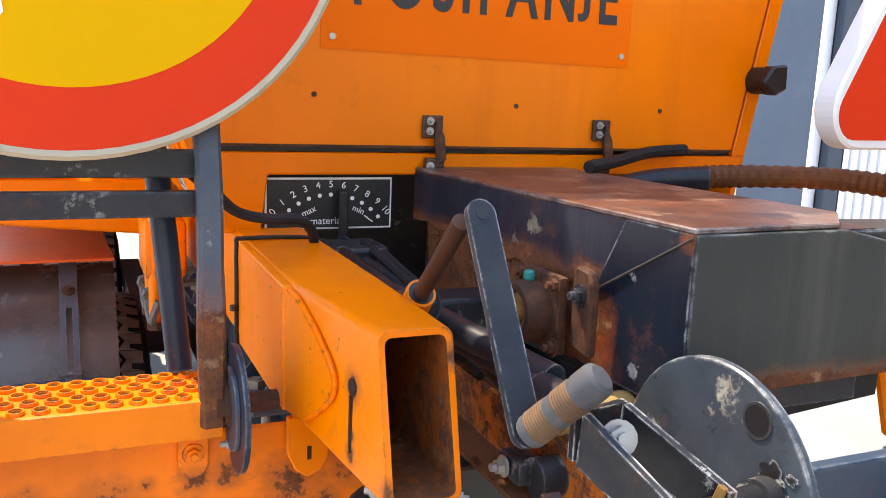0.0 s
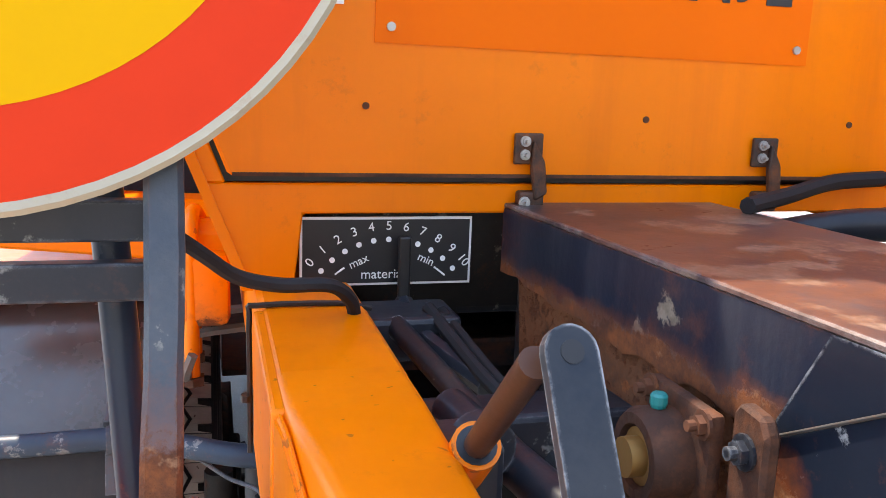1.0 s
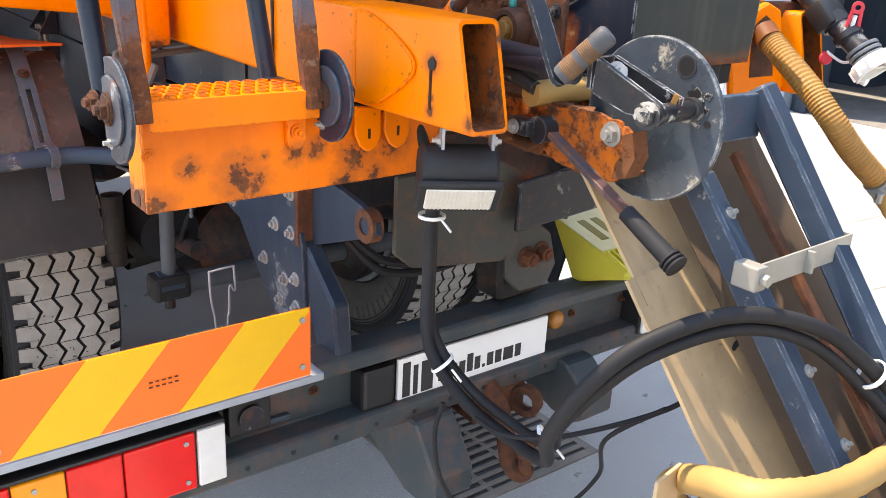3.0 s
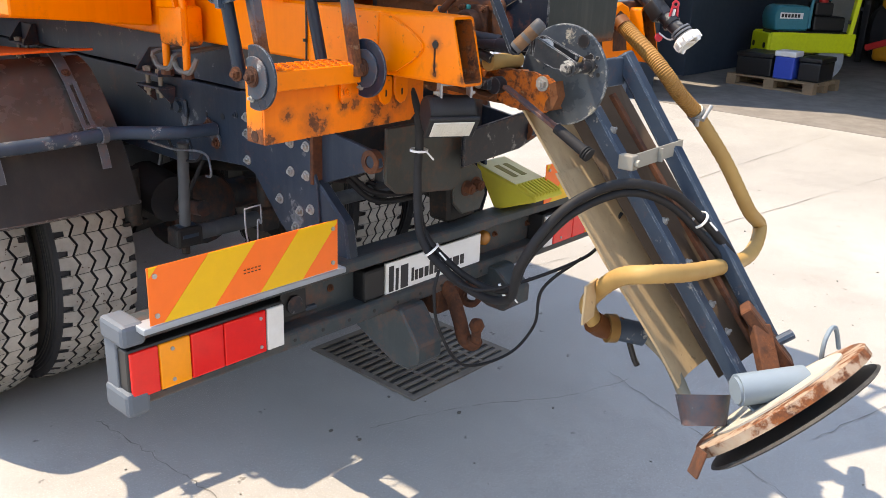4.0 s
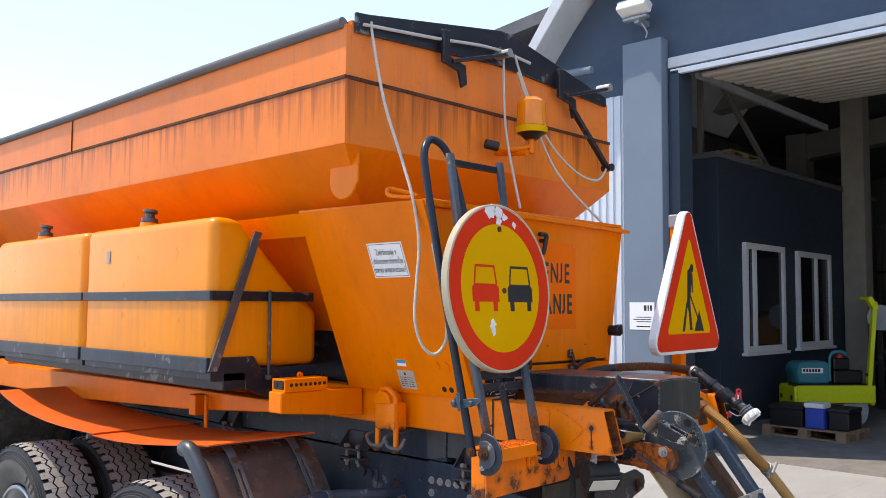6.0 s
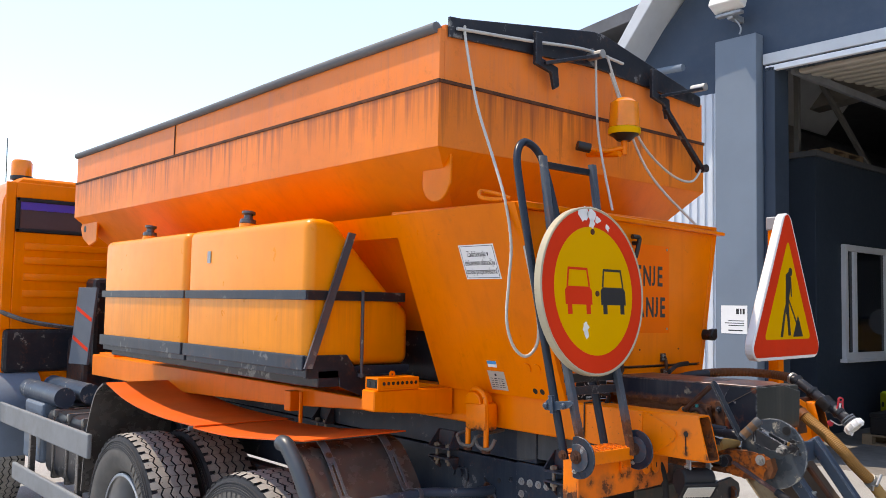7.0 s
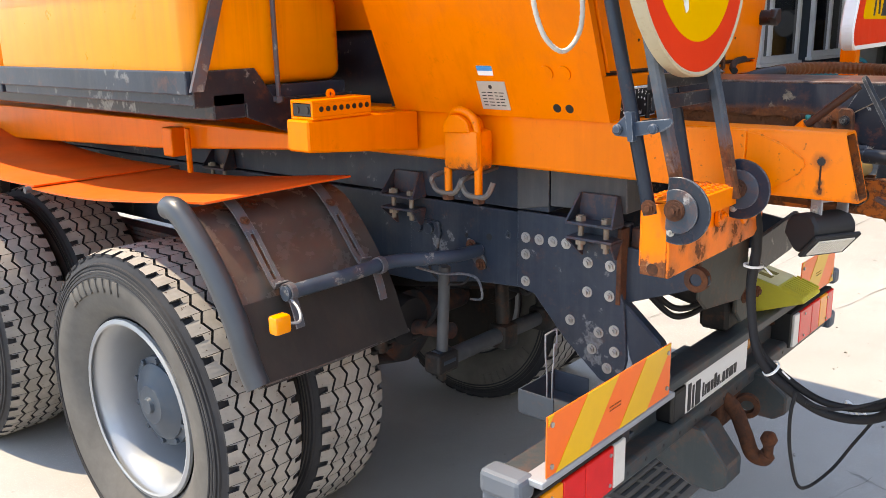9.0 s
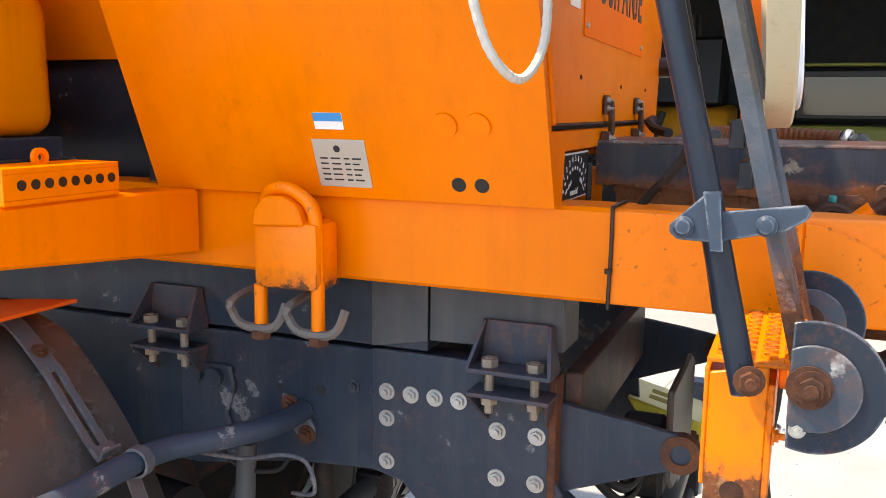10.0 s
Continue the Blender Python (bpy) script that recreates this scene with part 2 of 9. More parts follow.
m_rust = paint("heavy_rust", (0.085, 0.036, 0.022), 0.85, vary=0.5, rust=0.42, rust_scale=14, dirt=0.5, bump=0.35, scale=12, dirt_colour=(0.045, 0.032, 0.026))
m_rustdark = paint("dark_brown_rust", (0.060, 0.026, 0.016), 0.7, vary=0.5, rust=0.36, rust_scale=16, dirt=0.5, dirt_colour=(0.03, 0.018, 0.014), bump=0.35, scale=14)
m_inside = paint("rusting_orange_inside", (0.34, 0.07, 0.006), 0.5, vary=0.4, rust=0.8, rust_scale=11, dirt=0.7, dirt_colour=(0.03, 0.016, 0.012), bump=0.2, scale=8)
# Near-black brown for the beam bulkhead, slots and small openings.
m_mouth = paint("dark_rust_inside", (0.05, 0.022, 0.014), 0.8, vary=0.5, rust=0.28, rust_scale=9, dirt=0.5, dirt_colour=(0.012, 0.010, 0.010), bump=0.3, scale=8)
m_rustbar = paint("rusty_blue_bar", (0.060, 0.078, 0.10), 0.42, vary=0.35, rust=0.4, rust_scale=5, dirt=0.45, dirt_colour=(0.15, 0.15, 0.14), bump=0.25, edge=0.4, chips=0.3, chip_colour=(0.30, 0.30, 0.28))
m_uprightbar = paint("flat_bar_rusting_below", (0.060, 0.078, 0.10), 0.40, vary=0.35, rust=0.2, rust_scale=6, dirt=0.55, dirt_colour=(0.17, 0.17, 0.16), bump=0.3, edge=0.4, chips=0.35, chip_colour=(0.30, 0.30, 0.28), zones=(((0, 0, -1.0), -1.455, 0.05),))
m_endcap = paint("grey_bumper_cap", (0.11, 0.13, 0.155), 0.5, vary=0.2, dirt=0.3, dirt_colour=(0.16, 0.16, 0.16), bump=0.05, edge=0.6, edge_colour=(0.3, 0.31, 0.32))
m_brownshaft = paint("brown_rusted_shaft", (0.065, 0.028, 0.018), 0.36, vary=0.4, rust=0.2, rust_scale=14, dirt=0.4, dirt_colour=(0.03, 0.018, 0.014), bump=0.06)
m_boardbrown = paint("dark_brown_board", (0.13, 0.085, 0.055), 0.7, vary=0.35, streak=0.4, streak_colour=(0.05, 0.035, 0.025), dirt=0.4, bump=0.08)
m_rubber = paint("black_rubber", (0.014, 0.014, 0.016), 0.62, vary=0.35, dirt=0.4, dirt_colour=(0.05, 0.046, 0.042), bump=0.05)
m_tyrewall = paint("dusty_tyre_wall", (0.125, 0.118, 0.108), 0.75, vary=0.3, dirt=0.5, dirt_colour=(0.065, 0.062, 0.058), bump=0.05, scale=6)
m_tyre = paint("tyre_side_rubber", (0.026, 0.027, 0.031), 0.6, vary=0.25, dirt=0.35, dirt_colour=(0.08, 0.077, 0.074), bump=0.06, scale=5)
m_tread = paint("dusty_tyre_tread", (0.35, 0.33, 0.30), 0.9, vary=0.3, dirt=0.40, dirt_colour=(0.10, 0.095, 0.09), bump=0.1, scale=9, specks=0.8)
m_rim = paint("silver_wheel_paint", (0.36, 0.38, 0.40), 0.33, metal=0.45, vary=0.12, dirt=0.4, dirt_colour=(0.35, 0.35, 0.35), bump=0.03)
m_hub = paint("grey_blue_hub", (0.045, 0.066, 0.09), 0.38, vary=0.25, dirt=0.3, bump=0.06, edge=0.5, edge_colour=(0.24, 0.27, 0.30))
m_mudguard = paint("black_plastic_mudguard", (0.074, 0.066, 0.061), 0.22, vary=0.5, streak=0.22, streak_colour=(0.05, 0.042, 0.038), dirt=0.4, dirt_colour=(0.13, 0.115, 0.10), bump=0.02, scale=4, specks=0.2, spec=0.8)
m_grey = paint("grey_galvanised", (0.34, 0.37, 0.40), 0.45, metal=0.3, vary=0.2, dirt=0.3, rust=0.10, bump=0.05)
m_zinc = paint("zinc_bolt", (0.46, 0.46, 0.44), 0.38, metal=0.6, vary=0.3, dirt=0.4, rust=0.2, rust_scale=40, bump=0.06)
m_lightgrey = paint("light_grey_skirt", (0.20, 0.215, 0.225), 0.55, vary=0.15, dirt=0.3, bump=0.03)
m_bluecab = paint("blue_grey_plastic", (0.16, 0.20, 0.25), 0.5, vary=0.15, dirt=0.2, bump=0.04, edge=0.5, edge_colour=(0.36, 0.38, 0.4))
m_tan = paint("tan_chute_board", (0.54, 0.385, 0.22), 0.62, vary=0.25, streak=0.45, streak_colour=(0.30, 0.19, 0.10), dirt=0.3, dirt_colour=(0.24, 0.17, 0.11), bump=0.08, specks=0.3)
m_hose_tan = paint("sun_browned_hose", (0.34, 0.165, 0.042), 0.5, vary=0.35, dirt=0.6, dirt_colour=(0.13, 0.055, 0.018), bump=0.06, scale=6)
m_hose_y = paint("tan_yellow_hose", (0.44, 0.27, 0.095), 0.5, vary=0.2, dirt=0.45, dirt_colour=(0.28, 0.14, 0.05), bump=0.05)
m_hose_brown = paint("brown_ribbed_hose", (0.17, 0.055, 0.014), 0.5, vary=0.45, dirt=0.5, dirt_colour=(0.07, 0.04, 0.025), bump=0.06)
m_white = paint("white_enamel", (0.78, 0.77, 0.74), 0.4, vary=0.08, dirt=0.15, dirt_colour=(0.4, 0.36, 0.3), bump=0.02)
m_sign_red = paint("sign_red_film", (0.72, 0.040, 0.010), 0.42, vary=0.12, dirt=0.10, dirt_colour=(0.45, 0.04, 0.02), bump=0.01, spec=0.12)
m_sign_yellow = paint("sign_yellow_film", (0.74, 0.375, 0.001), 0.42, vary=0.06, dirt=0.1, dirt_colour=(0.62, 0.32, 0.01), bump=0.01, spec=0.12)
m_black = plain("flat_black", (0.008, 0.008, 0.009), 0.45)
m_ink = plain("black_ink", (0.02, 0.02, 0.022), 0.5)
m_label_orange = paint("orange_label_film", (0.90, 0.150, 0.001), 0.42, vary=0.06, bump=0.01, spec=0.12)
m_lens_red = plain("red_lens", (0.80, 0.010, 0.008), 0.14)
m_lens_amber = plain("amber_lens", (0.95, 0.30, 0.008), 0.14)
m_lens_brown = plain("aged_amber_lens", (0.42, 0.17, 0.035), 0.25)
m_board_or = plain("fluorescent_orange_film", (0.98, 0.16, 0.012), 0.3, vary=0.06)
m_board_ye = plain("yellow_reflective_film", (0.80, 0.44, 0.006), 0.3, vary=0.06)
m_chock = paint("yellow_plastic_chock", (0.60, 0.52, 0.06), 0.5, vary=0.2, dirt=0.35, dirt_colour=(0.35, 0.32, 0.15), bump=0.04)
m_teal = plain("teal_machine_paint", (0.02, 0.20, 0.25), 0.4)
m_lime = plain("lime_machine_paint", (0.66, 0.72, 0.015), 0.4)
m_wood = paint("pallet_wood", (0.30, 0.21, 0.13), 0.8, vary=0.3, bump=0.1)
m_glassdark = plain("dark_window_glass", (0.012, 0.015, 0.02), 0.06)
m_rope = plain("grey_rope", (0.55, 0.53, 0.48), 0.85)
m_paper = plain("white_label_film", (0.82, 0.82, 0.80), 0.45, vary=0.04)


# ---- mesh helpers ----
def box(x0, x1, y0, y1, z0, z1, bev=0.004):
    bm = bmesh.new()
    bmesh.ops.create_cube(bm, size=1.0, matrix=Matrix.Translation(((x0 + x1) / 2, (y0 + y1) / 2, (z0 + z1) / 2)) @ Matrix.Diagonal((abs(x1 - x0), abs(y1 - y0), abs(z1 - z0), 1)))
    if bev:
        bmesh.ops.bevel(bm, geom=bm.edges[:], offset=min(bev, abs(x1 - x0) / 3, abs(y1 - y0) / 3, abs(z1 - z0) / 3), segments=2, affect="EDGES", profile=0.5)
    return bm


def prism(pts, axis, a, b, bev=0.003):
    """A polygon given in the two other axes, drawn out along axis from a to b."""
    bm = bmesh.new()

    def at(p, w):
        return {"x": (w, p[0], p[1]), "y": (p[0], w, p[1]), "z": (p[0], p[1], w)}[axis]

    lo, hi = [bm.verts.new(at(p, a)) for p in pts], [bm.verts.new(at(p, b)) for p in pts]
    bm.faces.new(lo), bm.faces.new(hi[::-1])
    n = len(pts)
    for i in range(n):
        bm.faces.new((lo[i], hi[i], hi[(i + 1) % n], lo[(i + 1) % n]))
    bmesh.ops.recalc_face_normals(bm, faces=bm.faces[:])
    if bev:
        bmesh.ops.bevel(bm, geom=bm.edges[:], offset=bev, segments=1, affect="EDGES", clamp_overlap=True)
    return bm


def loft(rings, closed=True, caps=True):
    """Skins a row of equal rings of points."""
    bm = bmesh.new()
    vs = [[bm.verts.new(p) for p in r] for r in rings]
    n = len(rings[0])
    for a, b in zip(vs, vs[1:]):
        for i in range(n if closed else n - 1):
            bm.faces.new((a[i], a[(i + 1) % n], b[(i + 1) % n], b[i]))
    if caps and closed:
        bm.faces.new(vs[0][::-1]), bm.faces.new(vs[-1])
    bmesh.ops.recalc_face_normals(bm, faces=bm.faces[:])
    return bm


def rod(p, q, r, n=16, r2=None, bev=0.0):
    p, q = Vector(p), Vector(q)
    d = q - p
    bm = bmesh.new()
    bmesh.ops.create_cone(bm, cap_ends=True, segments=n, radius1=r, radius2=r if r2 is None else r2, depth=d.length,
                          matrix=Matrix.Translation((p + q) / 2) @ d.to_track_quat("Z", "Y").to_matrix().to_4x4())
    if bev:
        bmesh.ops.bevel(bm, geom=[e for e in bm.edges if all(len(f.verts) > 4 for f in e.link_faces) is False and any(len(f.verts) > 4 for f in e.link_faces)], offset=bev, segments=2, affect="EDGES")
    return bm


def spline(pts, per=8):
    """Smooth points through a row of points."""
    pts = [Vector(p) for p in pts]
    out = []
    for i in range(len(pts) - 1):
        a, b, c, d = pts[max(i - 1, 0)], pts[i], pts[i + 1], pts[min(i + 2, len(pts) - 1)]
        for k in range(per):
            t = k / per
            out.append(0.5 * (2 * b + (c - a) * t + (2 * a - 5 * b + 4 * c - d) * t * t + (3 * b - 3 * c + d - a) * t ** 3))
    return out + [pts[-1]]


def tube(pts, r, n=10, per=8, rib=0.0, ribs=0):
    """A round tube along a smooth line; rib: depth of rings along it."""
    line = spline(pts, per) if per > 1 else [Vector(p) for p in pts]
    rings = []
    up = Vector((0.13, 0.31, 0.94)).normalized()
    for i, p in enumerate(line):
        d = (line[min(i + 1, len(line) - 1)] - line[max(i - 1, 0)]).normalized()
        side = up.cross(d)
        if side.length < 0.05:
            side = Vector((1, 0, 0)).cross(d)
        side.normalize()
        up = d.cross(side).normalized()
        rr = r + (rib if ribs and i % 2 else 0.0)
        rings.append([p + side * (rr * math.cos(2 * math.pi * k / n)) + up * (rr * math.sin(2 * math.pi * k / n)) for k in range(n)])
    return loft(rings)


def lathe(profile, centre, axis, n=32, closed=False, caps=True):
    """Turns (radius, along) pairs about an axis through centre."""
    centre, axis = Vector(centre), Vector(axis).normalized()
    q = axis.to_track_quat("Z", "Y").to_matrix()
    bm = bmesh.new()
    rings = []
    for r, h in profile:
        rings.append([bm.verts.new(centre + q @ Vector((r * math.cos(2 * math.pi * k / n), r * math.sin(2 * math.pi * k / n), h))) for k in range(n)])
    pairs = list(zip(rings, rings[1:])) + ([(rings[-1], rings[0])] if closed else [])
    for a, b in pairs:
        for k in range(n):
            bm.faces.new((a[k], a[(k + 1) % n], b[(k + 1) % n], b[k]))
    if not closed and caps:
        if profile[0][0] > 1e-5:
            bm.faces.new(rings[0][::-1])
        if profile[-1][0] > 1e-5:
            bm.faces.new(rings[-1])
    bmesh.ops.remove_doubles(bm, verts=bm.verts[:], dist=1e-5)
    bmesh.ops.recalc_face_normals(bm, faces=bm.faces[:])
    return bm


def join(*bms):
    out = bmesh.new()
    for b in bms:
        me = bpy.data.meshes.new("tmp")
        b.to_mesh(me)
        b.free()
        out.from_mesh(me)
        bpy.data.meshes.remove(me)
    return out


def moved(bm, m):
    bmesh.ops.transform(bm, matrix=m, verts=bm.verts[:])
    return bm


def part(name, bm, material, parent=None, label="", smooth=None):
    me = bpy.data.meshes.new(name)
    bm.to_mesh(me)
    bm.free()
    me.materials.append(material)
    ob = new(name, me)
    if smooth is not None:
        me.polygons.foreach_set("use_smooth", [True] * len(me.polygons))
        me.set_sharp_from_angle(angle=radians(smooth))
    if parent is not None:
        ob.parent = parent
        ob.matrix_parent_inverse = Matrix.Translation(parent.location).inverted() if parent.type == "EMPTY" else Matrix()
    if label:
        ob["label"] = label
    return ob


def thing(name, loc, label, category, group="", kind=""):
    e = new(name)
    e.location = loc
    e.empty_display_size = 0.05
    return tagged(e, label, category, group, kind)


def solid(name, bm, material, label, category, group="", kind="", smooth=None):
    return tagged(part(name, bm, material, None, "", smooth), label, category, group, kind)


def words(text, size, m, material, parent, name="lettering", bold=0.0, align="CENTER", squash=1.0, seated=False, gap=1.0):
    """Flat lettering from the built-in font, laid at the pose m (x along the line, y up)."""
    cu = bpy.data.curves.new(name, "FONT")
    cu.body, cu.size, cu.align_x, cu.offset, cu.extrude = text, size, align, bold, 0.0004
    cu.space_character = gap
    tmp = bpy.data.objects.new("tmp", cu)
    scene.collection.objects.link(tmp)
    me = bpy.data.meshes.new_from_object(tmp.evaluated_get(bpy.context.evaluated_depsgraph_get()))
    bpy.data.objects.remove(tmp)
    bm = bmesh.new()
    bm.from_mesh(me)
    bpy.data.meshes.remove(me)
    if seated:
        # capitals that hang below the line are drawn up onto it
        left = set(bm.verts)
        while left:
            heap, isle = [left.pop()], []
            while heap:
                w = heap.pop()
                isle.append(w)
                for ed in w.link_edges:
                    o = ed.other_vert(w)
                    if o in left:
                        left.discard(o)
                        heap.append(o)
            lo, hi = min(w.co.y for w in isle), max(w.co.y for w in isle)
            if lo < -0.05 * size:
                for w in isle:
                    w.co.y = -0.008 * size + (w.co.y - lo) * (hi + 0.008 * size) / (hi - lo)
    moved(bm, m @ Matrix.Diagonal((squash, 1, 1, 1)))
    return part(name, bm, material, parent)


def along(a, b, w, h, up=(0, 0, 1)):
    """A box-section bar from a to b."""
    a, b = Vector(a), Vector(b)
    d = (b - a).normalized()
    s = d.cross(Vector(up)).normalized() * (w / 2)
    u = s.cross(d).normalized() * (h / 2)
    bm = loft([[a + s + u, a - s + u, a - s - u, a + s - u], [b + s + u, b - s + u, b - s - u, b + s - u]])
    bmesh.ops.bevel(bm, geom=bm.edges[:], offset=min(w, h) * 0.12, segments=1, affect="EDGES")
    return bm


def bolt(p, d, r=0.011, h=0.009):
    """A hexagon head with washer on a surface at p, standing out along d."""
    p, d = Vector(p), Vector(d).normalized()
    return join(rod(p, p + d * 0.0025, r * 1.45, 14), rod(p + d * 0.0025, p + d * h, r, 6), rod(p + d * h, p + d * (h + 0.006), r * 0.55, 10))


# ---- ground ----
def concrete():
    m, nt, p = nodes_of("worn_concrete")
    v = mapped(nt)
    col = mixed(nt, ramp(nt, tex_noise(nt, v, 0.45, 6.0, 0.65), 0.35, 0.68), (0.25, 0.241, 0.226), (0.385, 0.376, 0.357))
    col = mixed(nt, times(nt, ramp(nt, tex_noise(nt, v, 3.2, 8.0, 0.7), 0.5, 0.72), 0.5), col, (0.30, 0.285, 0.26))
    col = mixed(nt, times(nt, ramp(nt, tex_noise(nt, v, 60.0, 6.0, 0.7), 0.45, 0.7), 0.45), col, (0.29, 0.275, 0.25))
    col = mixed(nt, ramp(nt, tex_noise(nt, v, 14.0, 4.0, 0.5), 0.70, 0.73), col, (0.14, 0.13, 0.12))
    col = mixed(nt, times(nt, ramp(nt, tex_noise(nt, v, 1.1, 7.0, 0.75), 0.52, 0.66), 0.4), col, (0.235, 0.222, 0.208))
    col = mixed(nt, times(nt, ramp(nt, tex_noise(nt, v, 190.0, 3.0, 0.6), 0.58, 0.66), 0.6), col, (0.62, 0.60, 0.56))
    col = mixed(nt, times(nt, ramp(nt, tex_noise(nt, v, 150.0, 3.0, 0.6), 0.60, 0.68), 0.7), col, (0.20, 0.185, 0.17))
    link(nt, col, p.inputs["Base Color"])
    p.inputs["Roughness"].default_value = 0.85
    b = nt.nodes.new("ShaderNodeBump")
    b.inputs["Strength"].default_value, b.inputs["Distance"].default_value = 0.25, 0.004
    link(nt, tex_noise(nt, v, 85.0, 8.0, 0.7), b.inputs["Height"])
    link(nt, b.outputs[0], p.inputs["Normal"])
    return m


m_concrete = concrete()
m_joint = paint("joint_dirt", (0.19, 0.18, 0.165), 0.9, vary=0.4, dirt=0.6, dirt_colour=(0.36, 0.345, 0.32), bump=0.1, scale=2)
solid("ground", box(-400, 400, -400, 400, -0.3, 0.0, 0), m_concrete, "worn pale grey concrete yard with cracks and stains", "ground", kind="structure")


def crack(pts, w, seed, name="trim"):
    """A thin wandering crack laid on the concrete."""
    rnd = random.Random(seed)
    line = spline([(x, y, 0.0) for x, y in pts], 14)
    bm = bmesh.new()
    prev = None
    for i, p in enumerate(line):
        d = line[min(i + 1, len(line) - 1)] - line[max(i - 1, 0)]
        n = Vector((-d.y, d.x, 0)).normalized()
        j = rnd.uniform(-1, 1) * w * 2.2
        ww = w * 0.6 * rnd.uniform(0.15, 1.3)
        a, b = bm.verts.new(p + n * (j + ww) + Vector((0, 0, 0.004))), bm.verts.new(p + n * (j - ww) + Vector((0, 0, 0.004)))
        if prev:
            bm.faces.new((prev[0], prev[1], b, a))
        prev = (a, b)
    bmesh.ops.recalc_face_normals(bm, faces=bm.faces[:])
    return solid(name, bm, m_joint, "thin dirt-filled joint running across the concrete", "joint", kind="structure")


crack([(-0.75, 0.95), (-0.72, 0.55), (-0.70, 0.2), (-0.62, -0.2), (-0.6, -1.5)], 0.004, 1)
crack([(-0.1, 0.25), (0.25, 0.12), (0.6, -0.1), (0.9, -0.2)], 0.003, 2)
crack([(1.0, -0.9), (1.6, -1.05), (2.6, -1.2), (4.5, -1.5)], 0.004, 3)
crack([(0.9, -0.1), (0.75, -0.5), (0.5, -1.2), (0.3, -2.2)], 0.0035, 4)
crack([(1.5, 0.9), (3.2, 0.5), (6.0, 0.1)], 0.004, 5)
crack([(1.2, 1.5), (3.5, 1.2), (7.0, 1.1)], 0.004, 6)
crack([(-4.5, 7.2), (-2.0, 7.0), (-1.3, 6.9)], 0.01, 7)
crack([(-1.6, 12.0), (-1.4, 8.0), (-1.5, 5.0), (-1.45, 1.0)], 0.006, 8)


def drain_grate():
    g = thing("drain_grate", (0.45, 0.59, 0), "dark cast-iron drain grate set in the concrete", "drain grate")
    x0, x1, y0, y1 = 0.15, 0.75, 0.28, 0.88
    part("frame", join(box(x0, x1, y0, y0 + 0.03, 0, 0.008, 0.002), box(x0, x1, y1 - 0.03, y1, 0, 0.008, 0.002), box(x0, x0 + 0.03, y0 + 0.03, y1 - 0.03, 0, 0.008, 0.002), box(x1 - 0.03, x1, y0 + 0.03, y1 - 0.03, 0, 0.008, 0.002)), m_castiron, g)
    part("pit", box(x0 + 0.029, x1 - 0.03, y0 + 0.03, y1 - 0.03, 0.0005, 0.0035, 0), m_black, g)
    w = (x1 - x0 - 0.06) / 4
    for c in range(1, 4):
        part("crossbar", box(x0 + 0.03 + c * w - 0.009, x0 + 0.03 + c * w + 0.009, y0 + 0.03, y1 - 0.03, 0.0035, 0.0085, 0.002), m_castiron, g)
    for r in range(13):
        yy = y0 + 0.045 + r * 0.0402
        part("bar", box(x0 + 0.03, x1 - 0.03, yy, yy + 0.018, 0.0035, 0.0105, 0.002), m_castiron, g)


m_castiron = paint("cast_iron", (0.21, 0.185, 0.16), 0.7, metal=0.3, vary=0.4, dirt=0.4, dirt_colour=(0.16, 0.12, 0.09), bump=0.15)
drain_grate()

# ---- hall ----
m_facade = paint("slate_blue_render", (0.056, 0.084, 0.125), 0.75, vary=0.12, dirt=0.12, dirt_colour=(0.2, 0.21, 0.22), bump=0.05, scale=1.2)
m_column = paint("pale_blue_grey_column", (0.17, 0.215, 0.265), 0.7, vary=0.08, dirt=0.12, dirt_colour=(0.2, 0.22, 0.24), bump=0.04, scale=1.5)
m_clad = paint("pale_corrugated_cladding", (0.62, 0.66, 0.70), 0.55, vary=0.08, bump=0.03)
m_fascia = paint("light_grey_fascia", (0.55, 0.58, 0.60), 0.5, vary=0.1, bump=0.03)
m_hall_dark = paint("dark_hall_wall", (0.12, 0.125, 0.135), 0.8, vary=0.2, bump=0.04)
m_office = paint("dark_blue_office_wall", (0.036, 0.052, 0.074), 0.6, vary=0.12, bump=0.03, scale=1.0)
m_bounce_wall = paint("pale_bounce_wall", (0.62, 0.60, 0.56), 0.8, vary=0.12, streak=0.2, streak_colour=(0.42, 0.40, 0.36), dirt=0.2, dirt_colour=(0.40, 0.38, 0.34), bump=0.05, scale=0.8)
m_doorslat = paint("cream_door_slats", (0.55, 0.52, 0.45), 0.5, vary=0.1, bump=0.03)
m_winframe = paint("white_window_frame", (0.72, 0.74, 0.76), 0.4, vary=0.06, bump=0.02)
XF = 7.2
m_hallfloor = paint("hall_floor_concrete", (0.22, 0.205, 0.19), 0.8, vary=0.25, dirt=0.4, bump=0.06)
solid("floor", box(XF + 0.02, 27, -9, 9, 0.0, 0.004, 0), m_hallfloor, "dusty grey concrete floor inside the hall", "floor", kind="structure")
solid("wall_west", prism([(3.55, 0), (7.6, 0), (7.6, 5.1), (5.6, 5.35), (4.6, 6.35), (3.55, 6.45)], "x", XF, XF + 0.25, 0), m_facade, "slate blue rendered hall front wall", "wall", kind="structure")
solid("wall_west_header", prism([(-9, 4.95), (3.55, 4.95), (3.55, 6.45), (-2.5, 7.1), (-9, 6.4)], "x", XF, XF + 0.25, 0), m_facade, "slate blue wall over the wide hall doorway", "wall", kind="structure")
